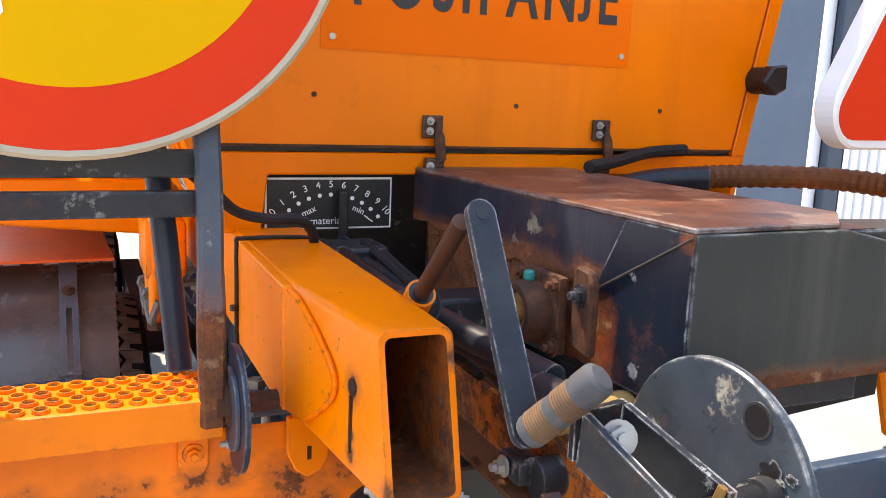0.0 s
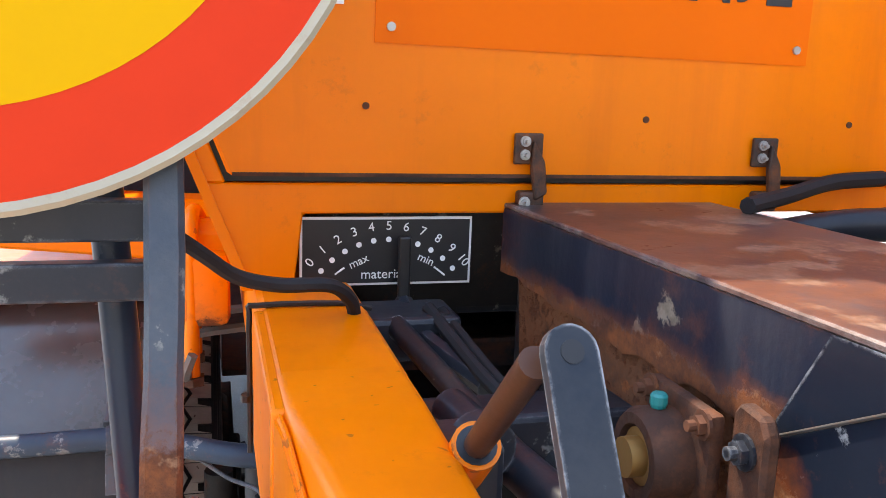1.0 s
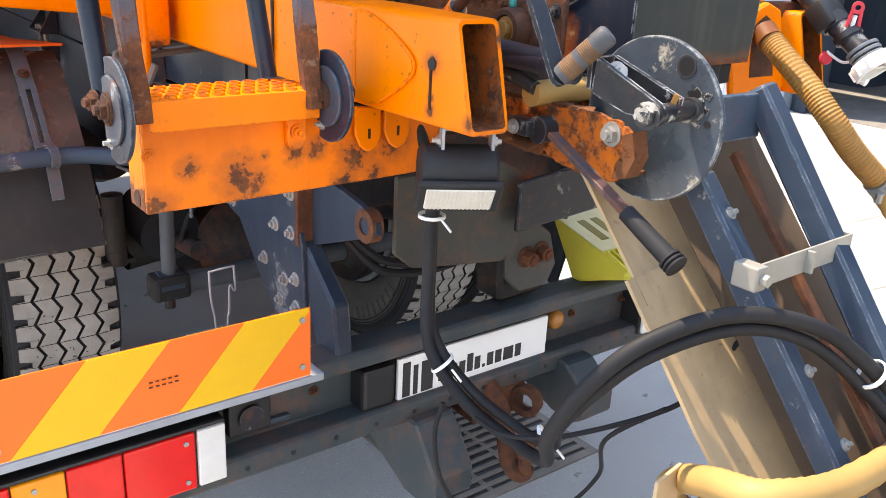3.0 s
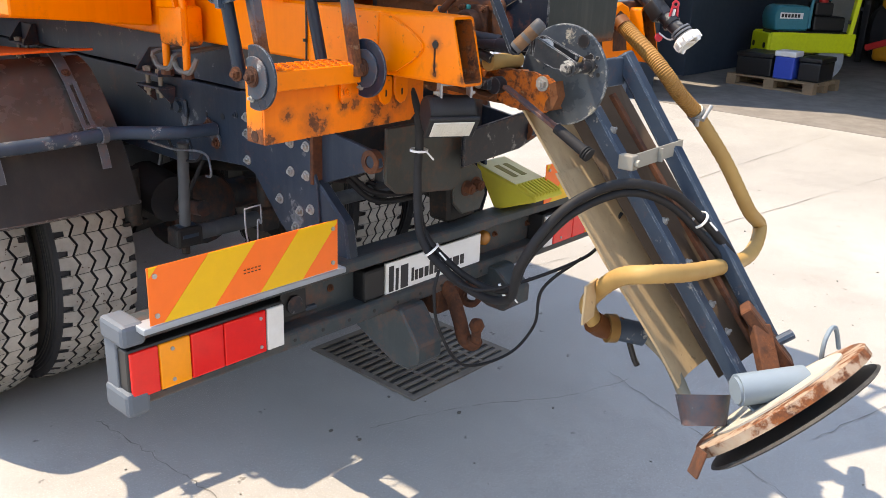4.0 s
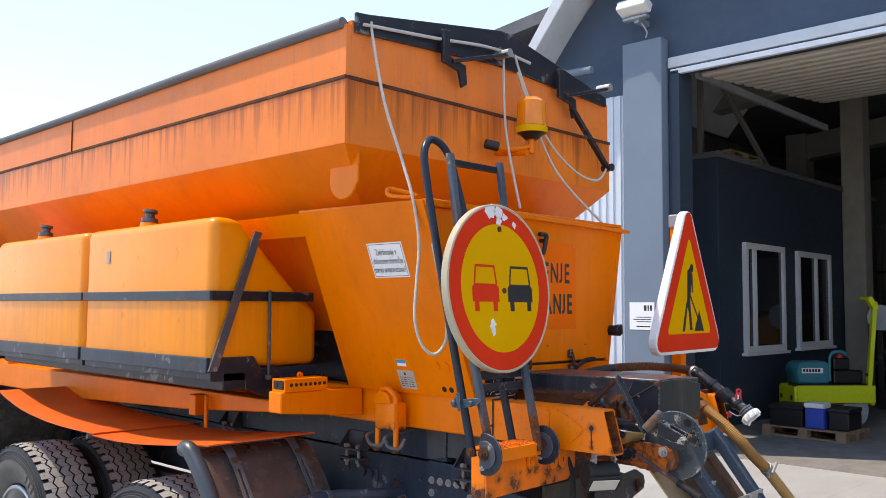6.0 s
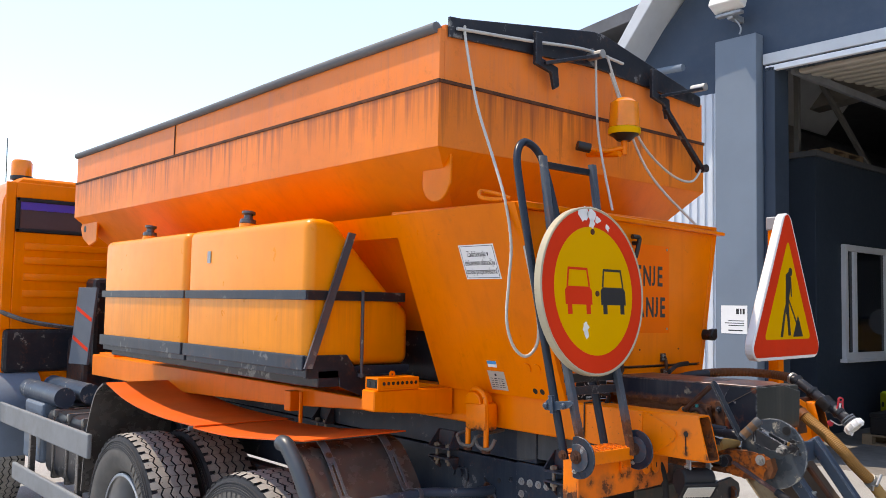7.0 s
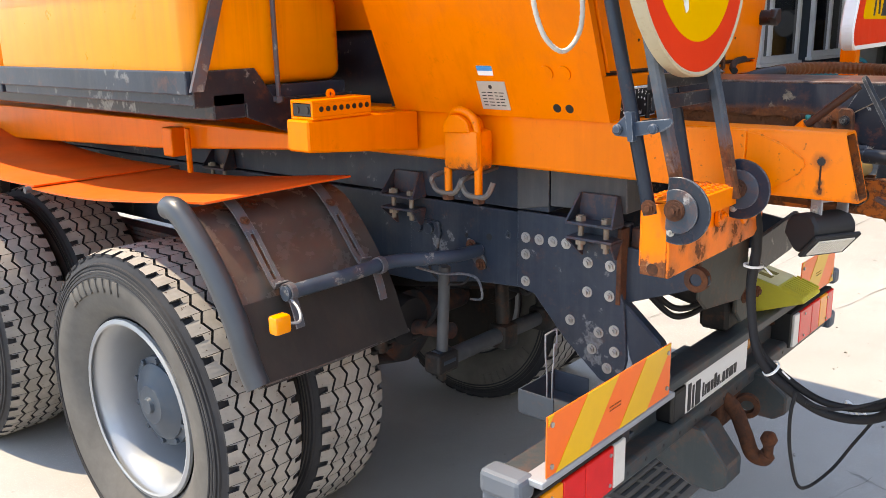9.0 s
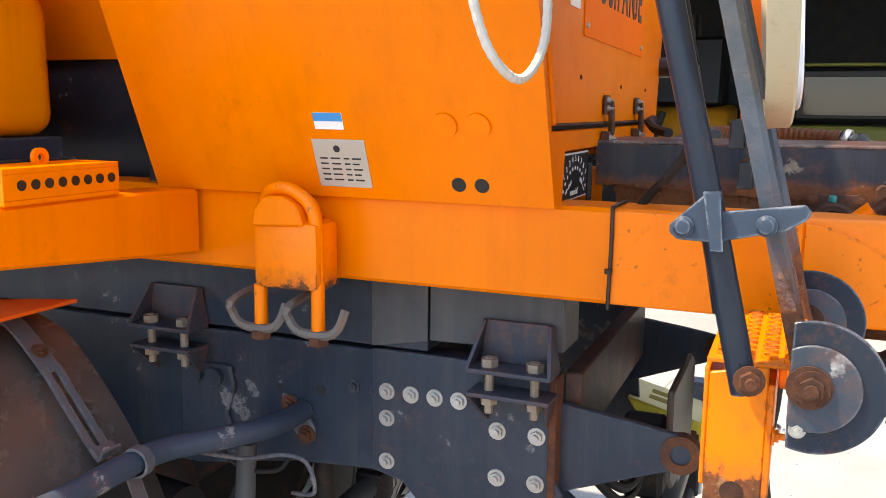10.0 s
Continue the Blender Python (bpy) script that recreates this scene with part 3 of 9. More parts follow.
solid("wall_west_right", box(XF, XF + 0.25, -12, -9, 0, 6.4, 0), m_facade, "slate blue hall front wall beside the doorway", "wall", kind="structure")
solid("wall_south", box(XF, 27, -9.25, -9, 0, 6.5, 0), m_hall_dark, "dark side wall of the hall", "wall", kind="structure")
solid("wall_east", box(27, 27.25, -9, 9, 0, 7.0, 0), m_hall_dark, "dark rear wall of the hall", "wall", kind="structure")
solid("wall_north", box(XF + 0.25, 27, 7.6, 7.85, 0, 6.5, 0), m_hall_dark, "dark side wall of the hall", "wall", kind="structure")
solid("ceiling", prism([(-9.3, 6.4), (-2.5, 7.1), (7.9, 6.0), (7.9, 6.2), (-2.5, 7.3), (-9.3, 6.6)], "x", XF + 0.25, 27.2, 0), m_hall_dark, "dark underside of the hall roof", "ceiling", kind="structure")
# Unseen pale wall, added only to throw sunlight back into the shade.
solid("wall_bounce", box(-16, XF, -9.3, -9.0, 0, 5.2, 0), m_bounce_wall, "unseen pale wall added to bounce sunlight onto the truck's rear", "wall", kind="structure")
solid("column_1", box(XF - 0.18, XF, 3.60, 4.19, 0, 5.4, 0.01), m_column, "pale blue-grey square column beside the hall doorway", "column", kind="structure")
solid("jamb", box(XF - 0.05, XF + 0.3, 3.42, 3.55, 0, 4.95, 0.006), m_office, "dark blue jamb of the hall doorway", "door jamb", kind="structure")
solid("beam_1", box(XF - 0.06, XF, -9, 3.58, 4.99, 5.13, 0.01), m_fascia, "light steel rail over the hall doorway", "lintel", kind="structure")
solid("trim", box(XF - 0.05, XF + 0.02, -9, 3.55, 4.90, 4.97, 0.006), m_winframe, "grey steel edge under the lintel", "trim", kind="structure")
# Cladding stops at 4.75; the dark wall above stands for the soffit's shadow.
cl = bmesh.new()
for i in range(15):
    b = prism([(4.19 + i * 0.12, 0.0), (4.25 + i * 0.12, 0.0), (4.25 + i * 0.12, 4.75), (4.19 + i * 0.12, 4.75)], "x", XF - 0.05, XF, 0)
    me = bpy.data.meshes.new("t")
    b.to_mesh(me), b.free()
    cl.from_mesh(me)
    bpy.data.meshes.remove(me)
solid("wall_cladding", join(cl, box(XF - 0.03, XF - 0.002, 4.19, 5.96, 0, 4.75, 0)), m_clad, "pale ribbed steel cladding on the hall wall", "cladding", kind="structure")
solid("trim_strip", box(XF - 0.04, XF, 5.97, 6.27, 0, 4.7, 0.004), m_office, "dark blue strip beside the ribbed cladding", "trim", kind="structure")
solid("downpipe", rod((XF - 0.07, 6.345, 0.0), (XF - 0.07, 6.345, 4.9), 0.065, 20), m_winframe, "white rain downpipe on the hall wall", "pipe", kind="structure", smooth=40)
solid("trim_strip_narrow", box(XF - 0.04, XF, 6.40, 6.47, 0, 4.7, 0.004), m_office, "dark blue strip beside the downpipe", "trim", kind="structure")
solid("roof_edge", prism([(-9, 6.35), (-2.5, 7.05), (4.75, 6.28), (4.8, 6.5), (-2.5, 7.28), (-9, 6.58)], "x", XF - 0.55, XF + 0.2, 0.01), m_fascia, "light grey metal roof edge", "roof", kind="structure")
solid("roof_edge_low", prism([(4.75, 6.28), (4.85, 6.48), (5.75, 5.30), (5.62, 5.22)], "x", XF - 0.55, XF + 6, 0.01), m_fascia, "light grey sloping roof edge", "roof", kind="structure")
solid("gutter_pipe", rod((XF - 0.3, 5.5, 5.15), (XF - 0.3, 4.6, 5.12), 0.05, 14), m_column, "pale grey horizontal rain pipe", "pipe", kind="structure", smooth=40)


def overhead_door():
    d = thing("sectional_door", (XF + 2, 0, 4.9), "cream slatted overhead door, rolled up under the roof", "door")
    for i in range(14):
        x = XF + 0.35 + i * 0.32
        part("slat", prism([(x, 4.93 + 0.03 * i), (x + 0.03, 4.915 + 0.03 * i), (x + 0.20, 4.935 + 0.03 * i), (x + 0.24, 4.97 + 0.03 * i), (x + 0.24, 5.0 + 0.03 * i), (x, 4.97 + 0.03 * i)], "y", -8.8, 3.3, 0.003), m_doorslat, d)
    part("track", box(XF + 0.3, XF + 5.0, 3.32, 3.38, 4.9, 5.0, 0.003), m_grey, d)


overhead_door()


def office():
    o = thing("office_block", (11, 4.2, 0), "dark blue office cabin built inside the hall", "office")
    part("wall", box(9.55, 16.9, 4.07, 6.0, 0.004, 4.18, 0.01), m_office, o)
    part("roof_trim", box(9.5, 17.0, 4.02, 6.05, 4.18, 4.27, 0.01), m_hall_dark, o)


office()


def window(name, x0, x1, z0, z1, mullion):
    w = thing(name, ((x0 + x1) / 2, 4.05, z0), "white-framed office window with dark panes", "window")
    w["kind"] = "structure"
    y0, y1, f = 4.0, 4.068, 0.10
    fr = part("window_frame", join(box(x0, x0 + f, y0, y1, z0, z1), box(x1 - f, x1, y0, y1, z0, z1), box(x0 + f, x1 - f, y0, y1, z0, z0 + f), box(x0 + f, x1 - f, y0, y1, z1 - f, z1), box(mullion - 0.05, mullion + 0.05, y0, y1, z0 + f, z1 - f)), m_winframe, w)
    part("pane", box(x0 + f, mullion - 0.05, 4.04, 4.055, z0 + f, z1 - f, 0), m_glassdark, w)
    part("pane", box(mullion + 0.05, x1 - f, 4.04, 4.055, z0 + f, z1 - f, 0), m_glassdark, w)
    part("window_sill", box(x0 - 0.06, x1 + 0.06, 3.96, 4.07, z0 - 0.05, z0, 0.006), m_winframe, w)


window("window_1", 10.36, 11.93, 1.12, 2.90, 10.72)
window("window_2", 12.51, 14.12, 1.14, 2.87, 13.38)


def pebbles():
    """Loose grit and a few stones lying on the concrete."""
    rnd = random.Random(21)
    bm = bmesh.new()
    for i in range(260):
        x, y = rnd.uniform(-2.2, 3.2), rnd.uniform(-2.6, 1.2)
        r = rnd.choice((0.0025, 0.003, 0.004, 0.006)) * rnd.uniform(0.7, 1.4)
        ret = bmesh.ops.create_icosphere(bm, subdivisions=1, radius=r, matrix=Matrix.Translation((x, y, r * 0.5)) @ Matrix.Diagonal((rnd.uniform(0.8, 1.5), rnd.uniform(0.8, 1.5), 0.6, 1)))
    ob = solid("grit", bm, m_grit, "grey grit scattered on the concrete yard", "grit", kind="stuff")
    return ob


m_grit = paint("grey_grit", (0.16, 0.15, 0.135), 0.9, vary=0.5, bump=0.1, scale=2)
pebbles()


# ---- truck ----
TRUCK = thing("truck", (0, 3.0, 0), "orange three-axle municipal truck with slate blue chassis and dusty tyres", "truck")


def tyre_profile(R, W):
    h = W / 2
    return [(0.300, -h * 0.62), (0.312, -h * 0.70), (0.36, -h * 0.92), (0.42, -h), (0.47, -h * 0.97), (R - 0.028, -h * 0.87), (R - 0.014, -h * 0.83),
            (R - 0.014, h * 0.83), (R - 0.028, h * 0.87), (0.47, h * 0.97), (0.42, h), (0.36, h * 0.92), (0.312, h * 0.70), (0.300, h * 0.62)]


def tread_mesh(R, W, n=44):
    """Five zigzag ribs with narrow grooves between them and open pockets along the shoulders."""
    bm = bmesh.new()
    h = W / 2 * 0.86
    st = 2 * math.pi / n
    mids = (-h * 0.58, -h * 0.19, h * 0.19, h * 0.58)
    phases = (0.0, 0.05, 0.30, 0.35, 0.5, 0.75, 0.97)
    zig = (0.0095, 0.0076, -0.0019, -0.0038, -0.0095, 0.0, 0.0084)
    notch = (0.0, 0.030, 0.030, 0.0, 0.0, 0.0, 0.0)
    g = 0.0047
    m = len(phases)
    for i in range(n):
        for k in range(5):
            lo, hi = [], []
            for c, z, nn in zip(phases, zig, notch):
                a = st * (i + c)
                xa = (-h + nn) if k == 0 else mids[k - 1] + z + g
                xb = (h - nn) if k == 4 else mids[k] + z - g
                for x in (xa, xb):
                    r = R - 0.008 * max(0.0, (abs(x) / h - 0.75) / 0.25) ** 2
                    hi.append(bm.verts.new((x, r * math.cos(a), r * math.sin(a))))
                    lo.append(bm.verts.new((x, (R - 0.017) * math.cos(a), (R - 0.017) * math.sin(a))))
            walls = []
            for q in range(m - 1):
                a0, b0, a1, b1 = 2 * q, 2 * q + 1, 2 * q + 2, 2 * q + 3
                bm.faces.new((hi[a0], hi[b0], hi[b1], hi[a1]))
                walls += [(hi[a0], hi[a1], lo[a1], lo[a0]), (hi[b0], lo[b0], lo[b1], hi[b1])]
            walls += [(hi[0], lo[0], lo[1], hi[1]), (hi[2 * m - 2], hi[2 * m - 1], lo[2 * m - 1], lo[2 * m - 2])]
            # Darker rubber on the groove walls paints the grooves' shade in.
            for w in walls:
                bm.faces.new(w).material_index = 1
    bmesh.ops.recalc_face_normals(bm, faces=bm.faces[:])
    return bm


def bm_mesh(bm, name, mat, smooth=None):
    me = bpy.data.meshes.new(name)
    bm.to_mesh(me)
    bm.free()
    me.materials.append(mat)
    if smooth is not None:
        me.polygons.foreach_set("use_smooth", [True] * len(me.polygons))
        me.set_sharp_from_angle(angle=radians(smooth))
    return me


RW = 0.528
m_wdisc = paint("grey_wheel_disc", (0.15, 0.17, 0.195), 0.45, vary=0.2, dirt=0.35, dirt_colour=(0.10, 0.10, 0.10), bump=0.04)
_side = lathe(tyre_profile(RW, 0.31), (0, 0, 0), (1, 0, 0), 72, closed=True)
_marks = []
for _a0, _n in ((0.55, 8), (3.7, 8)):
    for _i in range(_n):
        _a = _a0 + _i * 0.105
        _marks.append(moved(box(-0.158, -0.152, -0.013, 0.013, 0.40, 0.445, 0.001), Matrix.Rotation(_a, 4, "X")))
for _r, _x in ((0.452, 0.1530), (0.464, 0.1512), (0.476, 0.1488), (0.488, 0.1440)):
    for _e in (-1, 1):
        _marks.append(lathe([(_r - 0.003, _e * (_x - 0.004)), (_r - 0.002, _e * (_x + 0.003)), (_r + 0.003, _e * (_x + 0.002)), (_r + 0.004, _e * (_x - 0.005))], (0, 0, 0), (1, 0, 0), 72, closed=True))
ME_TYRE = bm_mesh(join(_side, *_marks), "tyre", m_tyre, 35)
ME_TYRE.materials.append(m_tyrewall)
for _p in ME_TYRE.polygons:
    _r = math.hypot(_p.center.y, _p.center.z)
    if 0.33 < _r < 0.447:
        _p.material_index = 1
ME_TREAD = bm_mesh(tread_mesh(RW, 0.31, 50), "tread", m_tread)
ME_TREAD.materials.append(m_tyre)
_rim_prof = [(0.284, -0.120), (0.290, -0.123), (0.303, -0.119), (0.304, -0.108), (0.290, -0.102), (0.276, -0.085), (0.262, -0.055), (0.256, 0.02), (0.250, 0.10), (0.252, 0.150)]
ME_RIM = bm_mesh(lathe(_rim_prof, (0, 0, 0), (1, 0, 0), 56, caps=False), "rim", m_rim, 35)
ME_WDISC = bm_mesh(lathe([(0.251, 0.115), (0.235, 0.122), (0.215, 0.122), (0.175, 0.105), (0.15, 0.104), (0.10, 0.104), (0.10, 0.12), (0.25, 0.145)], (0, 0, 0), (1, 0, 0), 48, caps=False), "wheel_disc", m_wdisc, 35)
ME_HUB = bm_mesh(lathe([(0.0, -0.082), (0.024, -0.082), (0.028, -0.070), (0.064, -0.068), (0.070, -0.062), (0.108, -0.050), (0.130, -0.036), (0.130, -0.028), (0.152, -0.026), (0.154, -0.006), (0.138, 0.0), (0.126, 0.07), (0.142, 0.08), (0.142, 0.12)], (0, 0, 0), (1, 0, 0), 40), "hub", m_hub, 30)
ME_NUT = bm_mesh(join(rod((0.104, 0, 0), (0.072, 0, 0), 0.0165, 6), rod((0.104, 0, 0), (0.098, 0, 0), 0.022, 14)), "wheel_nut", m_rim, 30)
ME_HNUT = bm_mesh(rod((-0.024, 0, 0), (-0.038, 0, 0), 0.010, 6), "hub_bolt", m_hub)
ME_VENT = bm_mesh(rod((0.1055, 0, 0), (0.120, 0, 0), 0.027, 16), "hand_hole", m_black)
_fr = [(0.285, -0.145), (0.304, -0.150), (0.304, -0.143), (0.285, -0.13), (0.265, -0.10), (0.24, -0.13), (0.17, -0.155), (0.14, -0.165), (0.135, -0.20), (0.0, -0.21)]
ME_FRIM = bm_mesh(lathe(_fr, (0, 0, 0), (1, 0, 0), 48, caps=False), "rim", m_rim, 35)


def wheel(x, y, flip, deep, show_hub=True):
    w = new("wheel", ME_TYRE)
    m = pose(x, y, RW - 0.004, 0, 0, 180 if flip else 0) @ Matrix.Rotation(random.uniform(0, 6), 4, "X")
    w.matrix_world = m
    w.parent = TRUCK
    w.matrix_parent_inverse = Matrix.Translation(TRUCK.location).inverted()
    w["label"] = "dusty black truck tyre on a silver rim"
    for nm, me in (("tread", ME_TREAD), ("rim", ME_RIM if deep else ME_FRIM), ("hub", ME_HUB)):
        if nm == "hub" and not show_hub:
            continue
        o = new(nm, me)
        o.parent = w
        o.matrix_parent_inverse = Matrix()
        if nm == "hub":
            d = new("wheel_disc", ME_WDISC)
            d.parent = w
            for i in range(10):
                for nn, mm, rr, ph in (("wheel_nut", ME_NUT, 0.178, 0.0), ("hub_bolt", ME_HNUT, 0.142, 0.31)):
                    a = i * math.pi / 5 + ph
                    k = new(nn, mm)
                    k.parent = w
                    k.location = (0, rr * math.cos(a), rr * math.sin(a))
                if i % 2:
                    k = new("hand_hole", ME_VENT)
                    k.parent = w
                    k.location = (0.012, 0.219 * math.cos(i * math.pi / 5 + 0.2), 0.219 * math.sin(i * math.pi / 5 + 0.2))
    return w


YA, YB, YC = 1.52, 2.955, 6.35
for _y in (YA, YB):
    wheel(-1.013, _y, False, True)
    wheel(-0.662, _y, True, True, False)
    wheel(1.013, _y, True, True)
    wheel(0.662, _y, False, True, False)
    part("axle", join(rod((-0.9, _y, RW), (0.9, _y, RW), 0.07, 16), lathe([(0.02, -0.2), (0.15, -0.14), (0.2, 0.0), (0.15, 0.14), (0.02, 0.2)], (0, _y, RW), (0, 1, 0), 20)), m_chassis_rust, TRUCK, smooth=40)
wheel(-1.02, YC, False, False, False)
wheel(1.02, YC, True, False, False)
part("axle", rod((-0.9, YC, RW), (0.9, YC, RW), 0.06, 12), m_chassis_rust, TRUCK)

m_subgrey = paint("weathered_subframe_grey", (0.060, 0.068, 0.076), 0.5, vary=0.3, streak=0.4, streak_colour=(0.13, 0.13, 0.125), dirt=0.5, dirt_colour=(0.12, 0.115, 0.105), bump=0.06, edge=0.4, edge_colour=(0.22, 0.22, 0.21))
for _s in (-1, 1):
    part("chassis_rail", prism([(0.208, 1.168), (0.208, 0.965), (0.54, 0.935), (0.72, 0.922), (0.95, 0.878), (7.6, 0.86), (7.6, 1.168)], "x", _s * 0.371, _s * 0.30, 0.003), m_chassis, TRUCK)
    part("subframe_rail", prism([(0.44, 1.312), (0.44, 1.180), (5.3, 1.172), (5.3, 1.312)], "x", _s * 0.380, _s * 0.28, 0.003), m_chassis, TRUCK)
    part("subframe_end", prism([(0.19, 1.312), (0.19, 1.206), (0.437, 1.200), (0.437, 1.312)], "x", _s * 0.378, _s * 0.28, 0.003), m_subgrey, TRUCK, "weathered grey end of the subframe")
    part("subframe_gusset", prism([(0.437, 1.312), (0.437, 1.200), (0.548, 1.180), (0.548, 1.312)], "x", _s * 0.386, _s * 0.3805, 0.002), m_subgrey, TRUCK)
    tp = part("tail_plate", prism([(0.547, 1.176), (0.547, 0.942), (0.486, 0.929), (0.375, 0.811), (0.258, 0.716), (0.196, 0.698), (0.172, 0.79), (0.186, 0.955), (0.205, 1.0), (0.205, 1.176)], "x", _s * 0.385, _s * 0.373, 0.002), m_chassis, TRUCK, "slate blue bolted tail plate")
    if _s < 0:
        part("flange", prism([(0.21, 0.97), (0.17, 0.94), (0.075, 0.86), (0.05, 0.72), (0.12, 0.70), (0.17, 0.80)], "x", _s * 0.376, _s * 0.336, 0.006), m_chassis, TRUCK)
    lug = part("towing_lug", prism([(0.214, 1.113), (0.206, 0.945), (0.012, 1.020), (-0.022, 1.024), (-0.040, 1.045), (-0.036, 1.066), (0.0, 1.084), (0.064, 1.094)], "x", _s * 0.354, _s * 0.338, 0.002), m_chassis, TRUCK)
    part("eye_ring", lathe([(0.017, -0.012), (0.033, -0.012), (0.033, 0.012), (0.017, 0.012)], (_s * 0.346, -0.005, 1.052), (1, 0, 0), 24, closed=True), m_rust, lug)
    part("lug_weld", prism([(0.197, 1.165), (0.197, 0.95), (0.211, 0.95), (0.211, 1.165)], "x", _s * 0.389, _s * 0.345, 0.002), m_rust, TRUCK)
    for _y, _z in ((0.516, 1.098), (0.468, 1.098), (0.421, 1.099), (0.375, 1.100), (0.516, 1.047), (0.516, 0.964), (0.302, 1.056), (0.231, 1.057), (0.302, 0.970), (0.231, 0.971),
                   (0.357, 0.875), (0.262, 0.857), (0.213, 0.873), (0.283, 0.803), (0.210, 0.810), (0.232, 0.756)):
        part("bolt", bolt((_s * 0.385, _y, _z), (_s, 0, 0)), m_zinc, tp)
part("crossmember", prism([(-0.33, 1.16), (-0.33, 1.02), (0.33, 1.02), (0.33, 1.16)], "y", 0.17, 0.20, 0.003), m_chassis_rust, TRUCK)
part("crossmember", box(-0.33, 0.33, 0.95, 1.05, 0.95, 1.15, 0.01), m_chassis_rust, TRUCK)
part("crossmember", box(-0.33, 0.33, 2.2, 2.4, 0.93, 1.15, 0.01), m_chassis_rust, TRUCK)
for _s in (-1, 1):
    part("torque_rod", rod((_s * 0.34, 0.85, 0.72), (_s * 0.30, 1.5, 0.62), 0.028, 12), m_chassis_rust, TRUCK, smooth=40)
    part("stabiliser_link", rod((_s * 0.45, 0.80, 0.66), (_s * 0.45, 0.78, 0.98), 0.019, 12), m_subgrey, TRUCK, smooth=40)
    part("link_joint", lathe([(0.016, -0.03), (0.036, -0.03), (0.036, 0.03), (0.016, 0.03)], (_s * 0.45, 0.80, 0.665), (1, 0, 0), 20, closed=True), m_chassis, TRUCK, smooth=40)
m_under = paint("greasy_underbody_black", (0.016, 0.015, 0.0145), 0.55, vary=0.4, rust=0.18, rust_scale=7, dirt=0.6, dirt_colour=(0.05, 0.042, 0.034), bump=0.2, scale=6)
for _s in (-1, 1):
    part("stabiliser_clamp", join(box(_s * 0.40, _s * 0.50, 0.765, 0.835, 0.625, 0.695, 0.012), rod((_s * 0.45, 0.80, 0.595), (_s * 0.45, 0.80, 0.63), 0.014, 10)), m_under, TRUCK)
    part("inner_link", join(rod((_s * 0.12, 0.80, 0.67), (_s * 0.12, 0.81, 0.90), 0.024, 14), box(_s * 0.08, _s * 0.16, 0.76, 0.84, 0.61, 0.70, 0.015)), m_under, TRUCK, smooth=40)
    part("leaf_spring", join(*[box(_s * 0.47, _s * 0.56, YA - 0.52 + 0.06 * _k, YA + 0.55 - 0.06 * _k, 0.66 - 0.016 * _k, 0.674 - 0.016 * _k, 0.003) for _k in range(6)]), m_under, TRUCK, "greasy leaf spring pack")
    part("spring_clamp", box(_s * 0.455, _s * 0.575, YA - 0.07, YA + 0.07, 0.55, 0.70, 0.01), m_under, TRUCK)
    part("spring_hanger", rod((_s * 0.515, YA - 0.50, 0.66), (_s * 0.515, YA - 0.50, 0.86), 0.03, 12), m_under, TRUCK, smooth=40)
    # Disc added to hide the bright inner rim, which should sit in shade.
    part("rim_cover", lathe([(0.0, -0.012), (0.285, -0.012), (0.295, 0.0), (0.285, 0.05), (0.20, 0.08), (0.0, 0.08)], (_s * 0.50, YA, RW), (_s, 0, 0), 40), m_under, TRUCK, "black disc added to keep the inner rim dark", smooth=40)
    part("brake_chamber", join(rod((_s * 0.30, YA - 0.30, 0.66), (_s * 0.46, YA - 0.30, 0.64), 0.085, 22, bev=0.015), rod((_s * 0.46, YA - 0.30, 0.64), (_s * 0.50, YA - 0.29, 0.64), 0.02, 10)), m_under, TRUCK, "black brake chamber", smooth=40)
    part("air_line", tube([(_s * 0.36, YA - 0.36, 0.70), (_s * 0.34, YA - 0.50, 0.66), (_s * 0.36, YA - 0.62, 0.78), (_s * 0.31, YA - 0.66, 0.92)], 0.008, 8), m_rubber, TRUCK, smooth=40)
part("cross_member", join(box(-0.30, 0.30, 0.62, 0.70, 0.90, 1.15, 0.008), box(-0.30, 0.30, 0.56, 0.76, 1.14, 1.155, 0.003)), m_under, TRUCK, "grimy chassis cross member")
part("cross_member", box(-0.30, 0.30, 1.30, 1.74, 0.94, 1.02, 0.012), m_under, TRUCK, "grimy chassis cross member")
part("reaction_rod", rod((-0.05, 0.72, 0.86), (-0.02, YA - 0.05, 0.72), 0.032, 14), m_under, TRUCK, smooth=40)
part("stabiliser_bar", rod((-0.45, 0.80, 0.66), (0.45, 0.80, 0.66), 0.028, 14), m_subgrey, TRUCK, smooth=40)
for _i in range(6):
    part("spring_leaf", box(-0.50, -0.42, 1.6 + 0.06 * _i, 2.95 - 0.06 * _i, 0.76 + 0.02 * (5 - _i), 0.778 + 0.02 * (5 - _i), 0.002), m_chassis_rust, TRUCK)
    part("spring_leaf", box(0.42, 0.50, 1.6 + 0.06 * _i, 2.95 - 0.06 * _i, 0.76 + 0.02 * (5 - _i), 0.778 + 0.02 * (5 - _i), 0.002), m_chassis_rust, TRUCK)
for _x in (-0.36, 0.36):
    part("brake_chamber", rod((_x, 1.02, 0.72), (_x, 1.22, 0.74), 0.085, 18), m_rubber, TRUCK, smooth=40)


